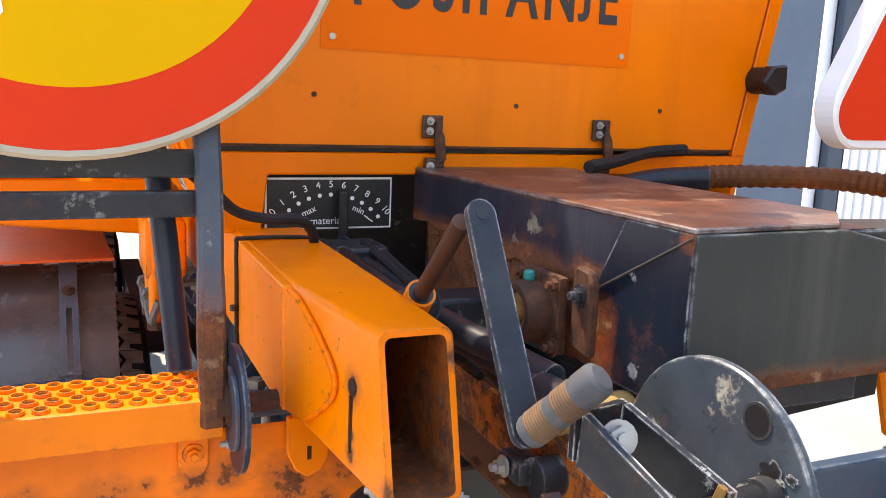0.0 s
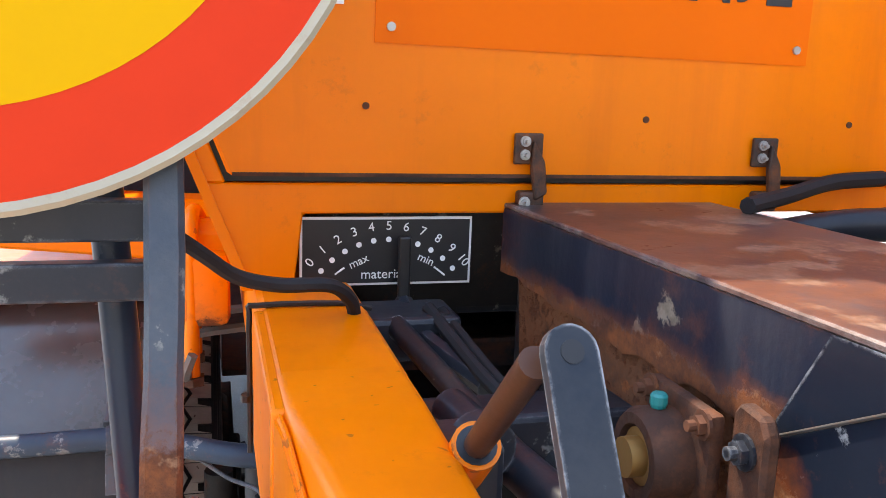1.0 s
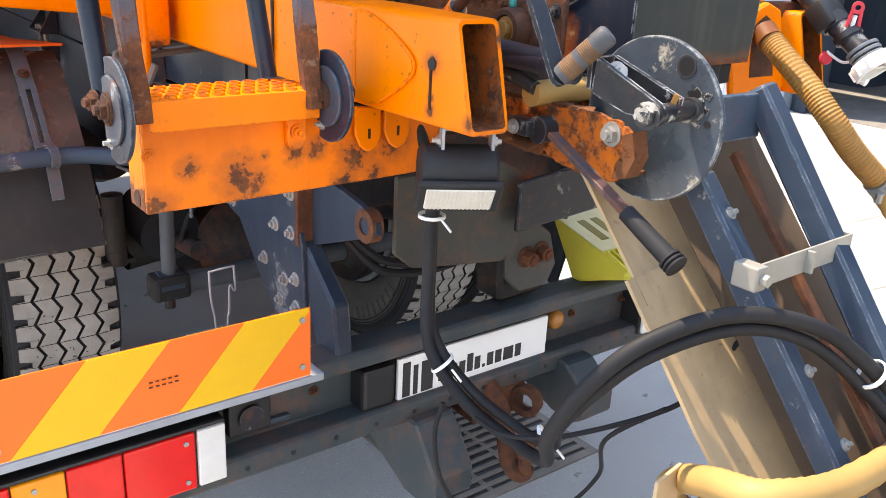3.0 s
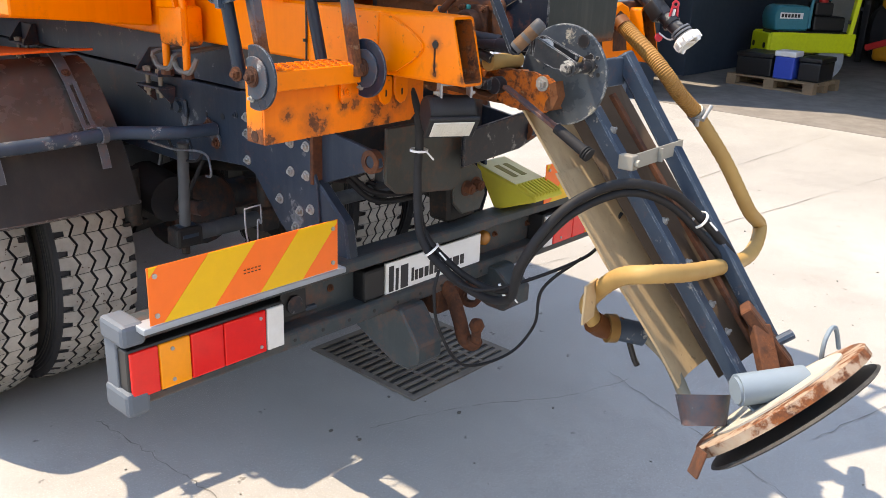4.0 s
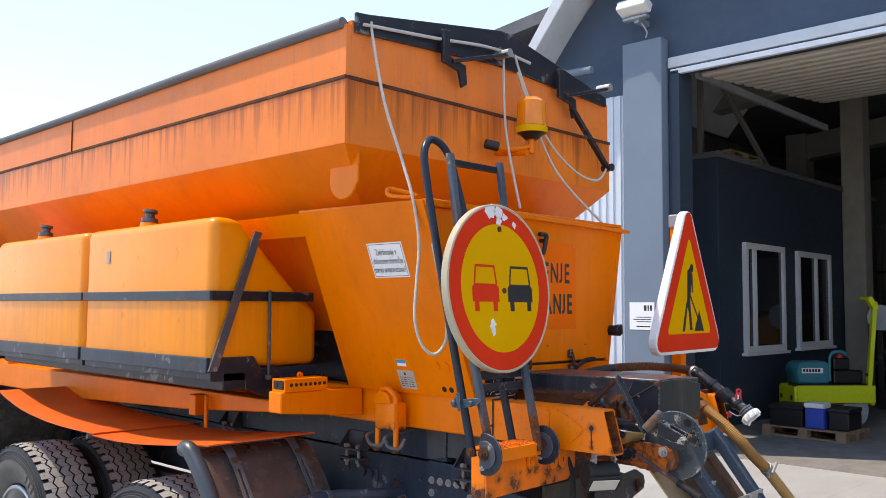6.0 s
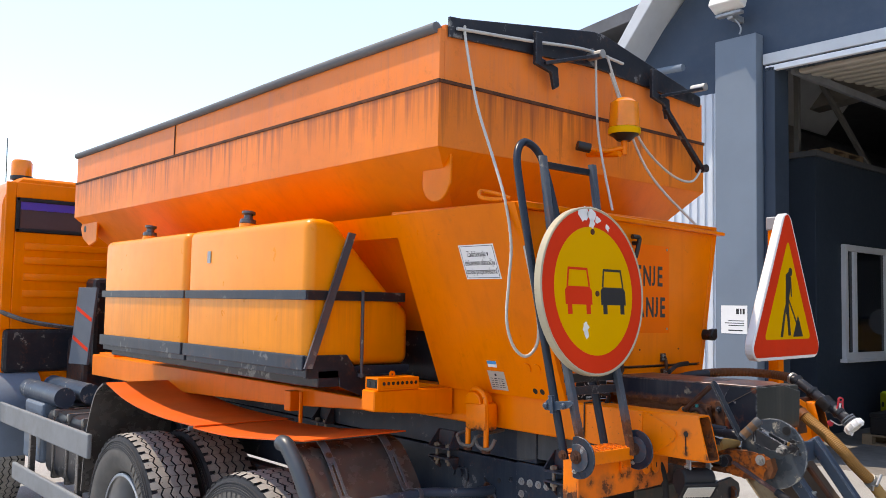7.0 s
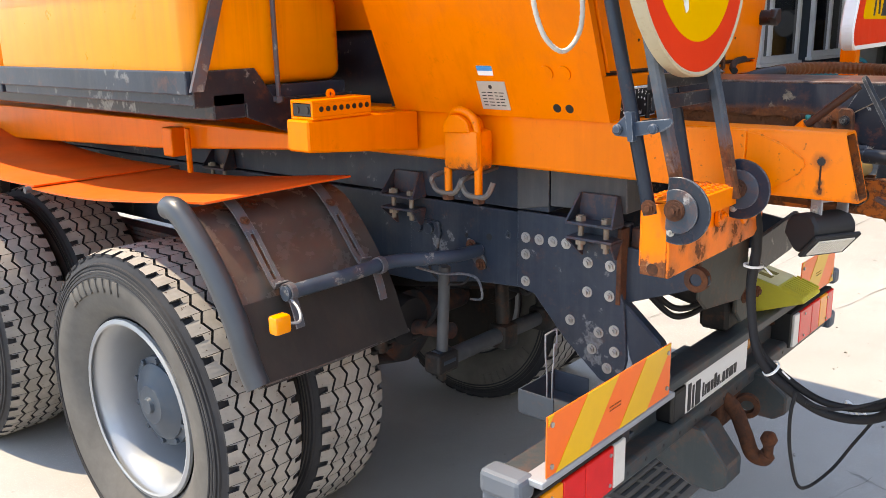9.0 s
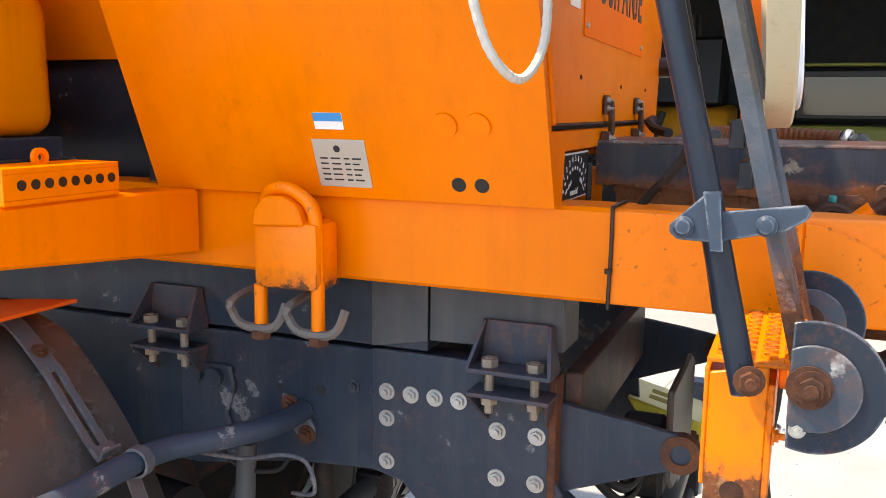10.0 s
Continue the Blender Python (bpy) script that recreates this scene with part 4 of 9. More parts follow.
def mud_sheet(prof, x0, x1, t, name, mat, label):
    rings = []
    line = spline([(0, y, z) for y, z in prof], 6)
    for i, p in enumerate(line):
        d = (line[min(i + 1, len(line) - 1)] - line[max(i - 1, 0)]).normalized()
        n = Vector((0, -d.z, d.y)) * t
        rings.append([Vector((x0, p.y, p.z)), Vector((x1, p.y, p.z)), Vector((x1, p.y + n.y, p.z + n.z)), Vector((x0, p.y + n.y, p.z + n.z))])
    return part(name, loft(rings), mat, TRUCK, label, smooth=30)


def strip_bar(prof, x, half, t):
    """A flat bar of the given half width along a line in y and z."""
    line = spline([(x, y, z) for y, z in prof], 4)
    rings = []
    for i, p in enumerate(line):
        d = (line[min(i + 1, len(line) - 1)] - line[max(i - 1, 0)]).normalized()
        n = Vector((0, -d.z, d.y)) * t
        if n.z < 0:
            n = -n
        rings.append([p + Vector((-half, 0, 0)), p + Vector((half, 0, 0)), p + Vector((half, 0, 0)) + n, p + Vector((-half, 0, 0)) + n])
    return loft(rings)


m_flap = paint("black_rubber_flap", (0.030, 0.029, 0.028), 0.42, vary=0.4, streak=0.35, streak_colour=(0.075, 0.05, 0.035), dirt=0.4, dirt_colour=(0.06, 0.052, 0.045), bump=0.04)
m_strapgrey = paint("grey_strap_paint", (0.085, 0.10, 0.12), 0.38, vary=0.3, rust=0.3, rust_scale=12, dirt=0.4, dirt_colour=(0.14, 0.12, 0.10), bump=0.06, edge=0.8, edge_colour=(0.32, 0.33, 0.34))
m_edgeroll = paint("dusty_grey_black_plastic", (0.034, 0.042, 0.052), 0.34, vary=0.25, dirt=0.3, dirt_colour=(0.09, 0.09, 0.09), bump=0.02, spec=0.5)
for _s in (-1, 1):
    mg = mud_sheet([(1.14, 1.232), (1.06, 1.200), (0.99, 1.130), (0.925, 1.046), (0.868, 0.948), (0.832, 0.860), (0.806, 0.806)], _s * 1.165, _s * 0.60, 0.010, "mudguard", m_mudguard, "black plastic rear mudguard, dusty")
    mud_sheet([(0.888, 1.005), (0.856, 0.946), (0.820, 0.858), (0.794, 0.803)], _s * 1.150, _s * 0.605, 0.006, "mud_flap", m_flap, "black rubber lower flap")
    part("edge_roll", tube([(_s * 1.165, 1.15, 1.242), (_s * 1.168, 1.105, 1.240), (_s * 1.168, 1.06, 1.206), (_s * 1.168, 0.99, 1.136), (_s * 1.168, 0.925, 1.052), (_s * 1.168, 0.868, 0.952), (_s * 1.168, 0.832, 0.862), (_s * 1.165, 0.804, 0.808)], 0.033, 16), m_edgeroll, mg, smooth=40)
    part("edge_roll", tube([(_s * 1.165, 0.802, 0.808), (_s * 0.9, 0.80, 0.803), (_s * 0.6, 0.802, 0.806)], 0.006, 8), m_mudguard, mg, smooth=40)
    for _x in (1.015, 0.70):
        top = part("strap", strip_bar([(1.092, 1.246), (1.055, 1.222), (1.01, 1.178), (0.995, 1.160)], _s * _x, 0.019, 0.004), m_strapgrey, mg, "flat grey strap over the mudguard")
        part("strap_bolt", bolt((_s * _x, 1.018, 1.195), (0, -0.6, 0.8), 0.010, 0.006), m_rust, top)
        for _d in (-0.013, 0.013):
            part("slot_bar", strip_bar([(0.998, 1.168), (0.94, 1.093), (0.90, 1.043), (0.882, 1.026)], _s * _x + _d, 0.0065, 0.005), m_strapgrey, top)
        part("strap_foot", strip_bar([(0.895, 1.047), (0.878, 1.03), (0.868, 1.045)], _s * _x, 0.021, 0.005), m_strapgrey, top)
        part("strap_bolt", bolt((_s * _x, 0.884, 1.036), (0, -0.7, 0.7), 0.008, 0.006), m_zinc, top)
        part("pipe_clip", lathe([(0.0215, -0.010), (0.026, -0.010), (0.026, 0.010), (0.0215, 0.010)], (_s * _x, 0.845 - 0.09 * (1.03 - _x), 1.022 + 0.03 * (1.03 - _x)), (1, 0.08, 0), 20, closed=True), m_strapgrey, top)
        part("clip_tail", strip_bar([(0.83, 1.005), (0.815, 0.965), (0.805, 0.93)], _s * _x, 0.014, 0.004), m_strapgrey, top)
    part("bracket_pipe", tube([(_s * 1.03, 0.845, 1.02), (_s * 0.85, 0.83, 1.025), (_s * 0.66, 0.815, 1.032), (_s * 0.56, 0.76, 1.03), (_s * 0.47, 0.71, 1.03), (_s * 0.376, 0.70, 1.03)], 0.021, 14), m_bluesteel, TRUCK, smooth=40)
    pf = part("pipe_foot", prism([(0.745, 1.062), (0.718, 1.055), (0.672, 1.0), (0.676, 0.972), (0.70, 0.968), (0.745, 1.02)], "x", _s * 0.372, _s * 0.382, 0.002), m_strapgrey, TRUCK)
    part("foot_bolt", bolt((_s * 0.382, 0.728, 1.042), (_s, 0, 0), 0.013, 0.010), m_rust, pf)
    part("foot_bolt", bolt((_s * 0.382, 0.690, 0.986), (_s, 0, 0), 0.013, 0.010), m_rust, pf)
    part("frame_hole", rod((_s * 0.3705, 0.755, 1.069), (_s * 0.3722, 0.755, 1.069), 0.007, 12), m_black, TRUCK)
    part("frame_hole", rod((_s * 0.3705, 0.664, 1.075), (_s * 0.3722, 0.664, 1.075), 0.011, 12), m_black, TRUCK)
    for _y, _z in ((0.593, 1.092), (0.545, 1.088)):
        part("frame_stud", bolt((_s * 0.371, _y, _z), (_s, 0, 0), 0.009, 0.009), m_chassis, TRUCK)
    part("frame_casting", join(prism([(0.985, 1.10), (0.865, 1.10), (0.855, 1.06), (0.875, 1.0), (0.845, 0.93), (0.99, 0.93)], "x", _s * 0.371, _s * 0.384, 0.004), rod((_s * 0.384, 0.945, 1.075), (_s * 0.398, 0.945, 1.075), 0.018, 14), rod((_s * 0.384, 0.895, 1.075), (_s * 0.398, 0.895, 1.075), 0.018, 14)), m_chassis, TRUCK, "worn slate bracket casting")
    part("frame_wire", tube([(_s * 0.56, 0.80, 0.998), (_s * 0.50, 0.75, 0.972), (_s * 0.45, 0.70, 0.968), (_s * 0.44, 0.655, 0.955), (_s * 0.44, 0.64, 0.90), (_s * 0.42, 0.70, 0.88)], 0.004, 8), m_strapgrey, TRUCK, smooth=40)
    part("frame_wire", tube([(_s * 0.47, 0.84, 1.0), (_s * 0.46, 0.82, 0.95), (_s * 0.45, 0.78, 0.925), (_s * 0.44, 0.72, 0.93), (_s * 0.43, 0.70, 0.955)], 0.0045, 8), m_rubber, TRUCK, smooth=40)
    part("side_marker", join(box(_s * 1.155, _s * 1.105, 0.725, 0.76, 0.96, 1.01, 0.008)), m_lens_amber, TRUCK, "small amber marker lamp", smooth=40)
    part("marker_wire", tube([(_s * 1.105, 0.745, 0.98), (_s * 1.06, 0.75, 0.972), (_s * 1.03, 0.79, 0.99), (_s * 1.02, 0.84, 1.01)], 0.004, 6), m_grey, TRUCK)
    mud_sheet([(3.31, 1.318), (3.12, 1.272), (2.92, 1.238), (2.64, 1.213), (2.35, 1.204), (2.05, 1.205)], _s * 1.13, _s * 0.60, 0.006, "mud_sheet", m_orange_faded, "faded orange-red sheet over the tyre")
    mud_sheet([(2.12, 1.196), (1.88, 1.196), (1.65, 1.205), (1.41, 1.226), (1.17, 1.251), (1.03, 1.264)], _s * 1.13, _s * 0.60, 0.006, "mud_sheet", m_orange_faded, "faded orange-red sheet over the tyre")
    part("mud_bar", tube([(_s * 1.15, 2.08, 1.188), (_s * 0.55, 2.08, 1.188)], 0.012, 8, 1), m_rustbar, TRUCK)
    mud_sheet([(3.30, 1.306), (3.44, 1.22), (3.56, 0.97), (3.61, 0.62)], _s * 1.15, _s * 0.60, 0.012, "mudguard", m_mudguard, "black plastic mudguard front flap")
    mud_sheet([(5.55, 0.55), (5.60, 0.95), (5.80, 1.17), (6.2, 1.25), (6.7, 1.20), (7.0, 0.95)], _s * 1.18, _s * 0.82, 0.02, "wheel_arch", m_bluecab, "blue-grey plastic front wheel arch")
    part("side_guard", box(_s * 1.16, _s * 1.13, 3.50, 5.62, 0.83, 0.985, 0.012), m_lightgrey, TRUCK, "light grey aluminium side guard rail")
    part("side_guard", box(_s * 1.16, _s * 1.13, 3.40, 5.15, 0.45, 0.575, 0.012), m_lightgrey, TRUCK, "light grey aluminium side guard rail")
    for _y in (3.75, 4.8):
        part("guard_post", box(_s * 1.13, _s * 1.09, _y, _y + 0.05, 0.45, 0.97), m_mudguard, TRUCK)

ft = part("fuel_tank", box(-1.05, -0.48, 3.68, 4.75, 0.55, 1.02, 0.06), m_blackpaint, TRUCK, "dark ribbed plastic tank", smooth=40)
for _y in (3.9, 4.2, 4.5):
    part("tank_band", box(-1.062, -0.47, _y, _y + 0.04, 0.54, 1.03, 0.05), m_mudguard, ft, smooth=40)
part("battery_box", box(-1.06, -0.5, 4.8, 5.25, 0.60, 1.04, 0.02), m_bluecab, TRUCK)
part("air_tank", join(rod((-0.98, 4.55, 1.10), (-0.98, 5.45, 1.10), 0.075, 18), rod((-0.80, 4.55, 1.12), (-0.80, 5.45, 1.12), 0.075, 18)), m_bluesteel, TRUCK, smooth=40)
part("engine_block", box(-0.6, 0.6, 5.35, 5.8, 0.7, 1.5, 0.04), m_chassis_rust, TRUCK)
part("intake_box", box(-0.55, 0.3, 5.3, 5.55, 1.25, 2.0, 0.04), m_blackpaint, TRUCK)
sb = part("stowed_board", moved(box(-0.012, 0.012, -0.11, 0.11, 0.0, 0.62, 0.003), pose(-0.70, 5.15, 1.30, 0, 6, 20)), m_endcap, TRUCK, "grey board with red stripes behind the cab")
for _i in range(2):
    part("stripe", moved(prism([(-0.10, 0.10 + 0.24 * _i), (0.10, 0.20 + 0.24 * _i), (0.10, 0.23 + 0.24 * _i), (-0.10, 0.13 + 0.24 * _i)], "x", -0.0135, -0.0125, 0), pose(-0.70, 5.15, 1.30, 0, 6, 20)), m_sign_red, sb)


def cab():
    x, y0, y1 = 1.16, 5.8, 7.55
    prof = [(-x, 1.10), (-x, 2.62), (-x + 0.05, 2.78), (-x + 0.14, 2.85), (x - 0.14, 2.85), (x - 0.05, 2.78), (x, 2.62), (x, 1.10)]
    c = part("cab", prism(prof, "y", y0 + 0.02, y1, 0.02), m_orange, TRUCK, "orange cab with rear window", smooth=35)
    # rear wall with window opening and pressed ribs
    wx0, wx1, wz0, wz1 = -1.06, 1.06, 2.38, 2.67
    for pb in ((-x + 0.02, wx0, 1.56, 2.8), (wx1, x - 0.02, 1.56, 2.8), (wx0, wx1, 1.56, wz0), (wx0, wx1, wz1, 2.8)):
        part("rear_panel", box(pb[0], pb[1], y0, y0 + 0.03, pb[2], pb[3], 0.008), m_orange, c)
    part("rear_window", box(wx0 + 0.03, wx1 - 0.03, y0 + 0.004, y0 + 0.012, wz0 + 0.03, wz1 - 0.03, 0), m_cabglass, c)
    part("window_seal", join(box(wx0, wx1, y0 - 0.012, y0 + 0.015, wz0, wz0 + 0.032, 0.008), box(wx0, wx1, y0 - 0.012, y0 + 0.015, wz1 - 0.032, wz1, 0.008), box(wx0, wx0 + 0.035, y0 - 0.012, y0 + 0.015, wz0, wz1, 0.008), box(wx1 - 0.035, wx1, y0 - 0.012, y0 + 0.015, wz0, wz1, 0.008)), m_rubber, c)
    for z in (1.72, 1.86, 2.0, 2.14, 2.26):
        part("rib", box(-0.98, 0.98, y0 - 0.012, y0 + 0.01, z - 0.03, z + 0.03, 0.011), m_orange, c, smooth=30)
    part("headrest", moved(box(-0.17, 0.17, -0.05, 0.05, -0.15, 0.15, 0.05), pose(-0.80, y0 + 0.075, 2.47)), m_seat, c, smooth=40)
    part("visor_strip", box(wx0 + 0.03, wx1 - 0.03, y0 + 0.0005, y0 + 0.0035, wz1 - 0.10, wz1 - 0.032, 0), m_visor, c, "violet tinted strip")
    part("lower_skirt", box(-x + 0.05, x - 0.05, y0 - 0.02, y0 + 0.3, 1.2, 1.56, 0.03), m_blackpaint, c)
    part("side_window", box(-x - 0.006, -x + 0.002, 6.1, 7.1, 2.05, 2.62, 0.004), m_cabglass, c)
    part("window_seal", join(box(-x - 0.012, -x, 6.05, 7.15, 2.0, 2.05, 0.004), box(-x - 0.012, -x, 6.05, 7.15, 2.62, 2.66, 0.004), box(-x - 0.012, -x, 6.05, 6.1, 2.05, 2.62, 0.004)), m_rubber, c)
    part("handrail", tube([(-x - 0.01, 5.83, 1.72), (-0.9, 5.73, 1.62), (-0.4, 5.72, 1.55)], 0.02, 8), m_mudguard, c)
    part("door_handle", box(-x - 0.02, -x, 6.1, 6.22, 1.63, 1.68, 0.006), m_black, c)
    part("visor", box(-x + 0.02, x - 0.02, 7.5, 7.7, 2.68, 2.80, 0.02), m_visor, c)
    bc = part("beacon", lathe([(0.085, 0.0), (0.085, 0.12), (0.07, 0.145), (0.0, 0.15)], (-0.98, 6.0, 2.87), (0, 0, 1), 24), m_beacon, c, "amber beacon on the cab roof", smooth=40)
    part("beacon_base", lathe([(0.09, 0.0), (0.09, 0.03), (0.0, 0.03)], (-0.98, 6.0, 2.845), (0, 0, 1), 20), m_black, bc, smooth=40)
    part("aerial", join(rod((-1.03, 6.3, 2.85), (-1.03, 6.32, 3.25), 0.004, 6), rod((-0.25, 6.3, 2.85), (-0.25, 6.32, 3.2), 0.004, 6)), m_black, c)


m_cabglass = plain("tinted_cab_glass", (0.035, 0.045, 0.06), 0.05)
m_seat = plain("brown_seat_cloth", (0.22, 0.12, 0.08), 0.8)
m_visor = plain("violet_blue_visor", (0.05, 0.04, 0.35), 0.3)
m_beacon = plain("amber_beacon_glass", (0.90, 0.24, 0.005), 0.12)
cab()


def bumper():
    b = part("bumper", join(prism([(0.125, 0.758), (0.055, 0.758), (0.045, 0.75), (0.045, 0.722), (0.06, 0.714), (0.112, 0.714), (0.112, 0.60), (0.06, 0.60), (0.05, 0.592), (0.05, 0.552), (0.06, 0.545), (0.125, 0.545)], "x", -1.055, 1.0, 0.003)), m_bumper, TRUCK, "weathered slate blue underrun bumper")
    for s, xe in ((-1, -1.055), (1, 1.0)):
        part("end_cap", join(box(xe + s * 0.032, xe - s * 0.03, 0.03, 0.14, 0.715, 0.772, 0.012), box(xe + s * 0.032, xe - s * 0.03, 0.03, 0.14, 0.535, 0.60, 0.012), box(xe + s * 0.025, xe, 0.08, 0.135, 0.59, 0.72, 0.004)), m_endcap, b)
    part("top_strip", box(-1.05, -0.44, -0.004, 0.05, 0.752, 0.768, 0.003), m_grey, b, "bare galvanised strip")
    for i in range(20):
        x = -0.98 + i * 0.1
        part("hole", rod((x, 0.049, 0.572), (x, 0.051, 0.572), 0.006, 8), m_black, b)
    for x in (-0.54, -0.40, 0.10, 0.36, 0.55):
        part("bolt", bolt((x, 0.112, 0.66), (0, -1, 0), 0.008, 0.007), m_rust, b)
    part("socket", box(-0.60, -0.51, 0.085, 0.12, 0.625, 0.705, 0.004), m_black, b)
    part("socket_cap", rod((-0.555, 0.078, 0.662), (-0.555, 0.086, 0.662), 0.026, 20), m_blackpaint, b)
    part("lamp_box", box(-0.31, -0.225, 0.06, 0.12, 0.60, 0.70, 0.01), m_black, b)
    part("plate_lamp", lathe([(0.0, 0.0), (0.016, 0.001), (0.024, 0.008), (0.026, 0.018), (0.026, 0.03), (0.0, 0.03)], (0.292, 0.085, 0.662), (0, 1, 0), 22), m_lens_brown, b, "brownish amber round lamp", smooth=40)
    for s, x0, x1, order in ((-1, -1.075, -0.625, 1), (1, 0.555, 0.985, -1)):
        l = part("tail_lamp", box(x0, x1, 0.040, 0.111, 0.575, 0.706, 0.006), m_lamphouse, TRUCK, "red, amber and white rear lamp cluster")
        w = x1 - x0
        cuts = [(0.01, 0.17, m_lens_red), (0.175, 0.36, m_lens_amber), (0.365, 0.57, m_lens_red), (0.575, 0.86, m_lens_red), (0.87, 0.99, m_lens_white)]
        for a, c, mt in cuts:
            xa, xb = (x0 + a * w, x0 + c * w) if order > 0 else (x1 - c * w, x1 - a * w)
            part("lens", box(xa, xb, 0.031, 0.042, 0.581, 0.700, 0.004), mt, l)
        for a in (0.25, 0.82):
            for z in (0.60, 0.682):
                part("screw", rod((x0 + a * w, 0.031, z), (x0 + a * w, 0.028, z), 0.005, 8), m_zinc, l)


m_lamphouse = plain("black_lamp_housing", (0.015, 0.015, 0.016), 0.4)
m_lens_white = plain("clear_white_lens", (0.72, 0.70, 0.66), 0.2)
bumper()


def stripe_board(x0, x1, name_label):
    z0, z1, y = 0.770, 0.911, 0.0
    b = part("marker_board", box(x0, x1, y, y + 0.003, z0, z1, 0.0005), m_board_or, TRUCK, name_label)
    w, h = 0.135, z1 - z0
    x = x0 + 0.034 - 2 * w
    while x < x1:
        cl = clip([(x, z0), (x + w, z0), (x + w + h * 0.9, z1), (x + h * 0.9, z1)], x0 + 0.004, x1 - 0.004)
        if len(cl) > 2:
            part("stripe", prism(cl, "y", y - 0.0012, y - 0.0002, 0), m_board_ye, b)
        x += 2 * w
    for sx in (x0 + 0.018, x1 - 0.018):
        for sz in (z0 + 0.022, z1 - 0.022):
            part("screw", rod((sx, y - 0.004, sz), (sx, y, sz), 0.006, 10), m_zinc, b)
    part("print", join(*[box(0.5 * (x0 + x1) - 0.025 + 0.011 * i, 0.5 * (x0 + x1) - 0.0185 + 0.011 * i, y - 0.0022, y - 0.0012, z0 + 0.062 + dz, z0 + 0.0645 + dz, 0) for i in range(5) for dz in (0, 0.009)]), m_rust, b)


def clip(poly, lo, hi):
    """Cuts a polygon of (x, z) to lo <= x <= hi."""
    for side, lim in ((1, lo), (-1, hi)):
        out = []
        for i in range(len(poly)):
            a, b = poly[i - 1], poly[i]
            ia, ib = side * (a[0] - lim) >= 0, side * (b[0] - lim) >= 0
            if ia != ib:
                t = (lim - a[0]) / (b[0] - a[0])
                out.append((lim, a[1] + t * (b[1] - a[1])))
            if ib:
                out.append(b)
        poly = out
        if not poly:
            return []
    return poly


stripe_board(-1.03, -0.468, "orange and yellow striped rear marker board")
stripe_board(0.49, 0.84, "orange and yellow striped rear marker board")


def web_plate():
    p = part("name_plate", box(-0.215, 0.232, 0.068, 0.078, 0.575, 0.700, 0.002), m_paper, TRUCK, "white plate with black advertising bars")
    part("plate_foot", box(-0.215, 0.232, 0.066, 0.068, 0.575, 0.598, 0), m_black, p)
    # a heavy mark, then lighter bars
    for x, wd, z0, z1 in ((-0.203, 0.020, 0.604, 0.688), (-0.174, 0.012, 0.604, 0.676), (-0.152, 0.032, 0.604, 0.680)):
        part("print_bar", box(x, x + wd, 0.0665, 0.068, z0, z1, 0), m_ink, p)
    for x, wd, h in ((-0.104, 0.010, 0.044), (-0.088, 0.012, 0.033), (-0.070, 0.019, 0.033), (-0.044, 0.017, 0.033), (-0.021, 0.017, 0.046), (0.002, 0.016, 0.033), (0.026, 0.007, 0.008), (0.040, 0.018, 0.033), (0.065, 0.019, 0.033), (0.091, 0.030, 0.033), (0.128, 0.018, 0.033)):
        part("print_bar", box(x, x + wd, 0.0665, 0.068, 0.616, 0.616 + h, 0), m_ink, p)
    part("print_bar", box(-0.195, -0.08, 0.0645, 0.066, 0.581, 0.590, 0), m_paper, p)
    part("print_bar", box(0.06, 0.19, 0.0645, 0.066, 0.581, 0.590, 0), m_paper, p)


web_plate()
m_hitch = paint("grimy_grey_green_paint", (0.060, 0.064, 0.058), 0.5, vary=0.35, streak=0.4, streak_colour=(0.035, 0.03, 0.026), rust=0.28, rust_scale=8, dirt=0.6, dirt_colour=(0.075, 0.055, 0.04), bump=0.1, edge=0.6)
part("tow_hook", join(tube([(0.045, 0.16, 0.60), (0.045, 0.04, 0.55), (0.045, -0.01, 0.47), (0.04, -0.04, 0.41), (0.04, -0.075, 0.40), (0.04, -0.09, 0.42)], 0.024, 12), rod((0.04, -0.09, 0.41), (0.04, -0.09, 0.455), 0.016, 12), lathe([(0.0, -0.026), (0.018, -0.019), (0.026, 0.0), (0.018, 0.019), (0.0, 0.026)], (0.04, -0.09, 0.47), (0, 0, 1), 18)), m_rust, TRUCK, "rusty ball tow hook", smooth=50)
part("tow_shackle", join(lathe([(0.022, -0.012), (0.04, -0.012), (0.04, 0.012), (0.022, 0.012)], (0.135, 0.02, 0.515), (1, 0.4, 0), 20, closed=True), box(0.0, 0.16, 0.05, 0.16, 0.47, 0.56, 0.01)), m_rust, TRUCK)
part("tow_jaw", join(prism([(0.06, 0.94), (0.13, 0.95), (0.20, 0.90), (0.21, 0.77), (0.07, 0.765)], "y", 0.075, 0.17, 0.012), rod((0.13, 0.17, 0.86), (0.13, 0.36, 0.90), 0.05, 18)), m_under, TRUCK, "grimy black tow jaw")
for _k in range(2):
    part("air_line", tube([(-0.30, 0.15, 0.985 - 0.02 * _k), (-0.24, 0.11, 0.925 - 0.025 * _k), (-0.12, 0.10, 0.90 - 0.02 * _k), (0.0, 0.11, 0.905 - 0.02 * _k)], 0.009, 8), m_rubber, TRUCK, smooth=40)
part("tow_bracket", prism([(0.35, 0.56), (0.02, 0.56), (-0.06, 0.46), (-0.06, 0.40), (-0.02, 0.37), (0.05, 0.37), (0.35, 0.50)], "x", -0.20, -0.09, 0.006), m_bumper, TRUCK)
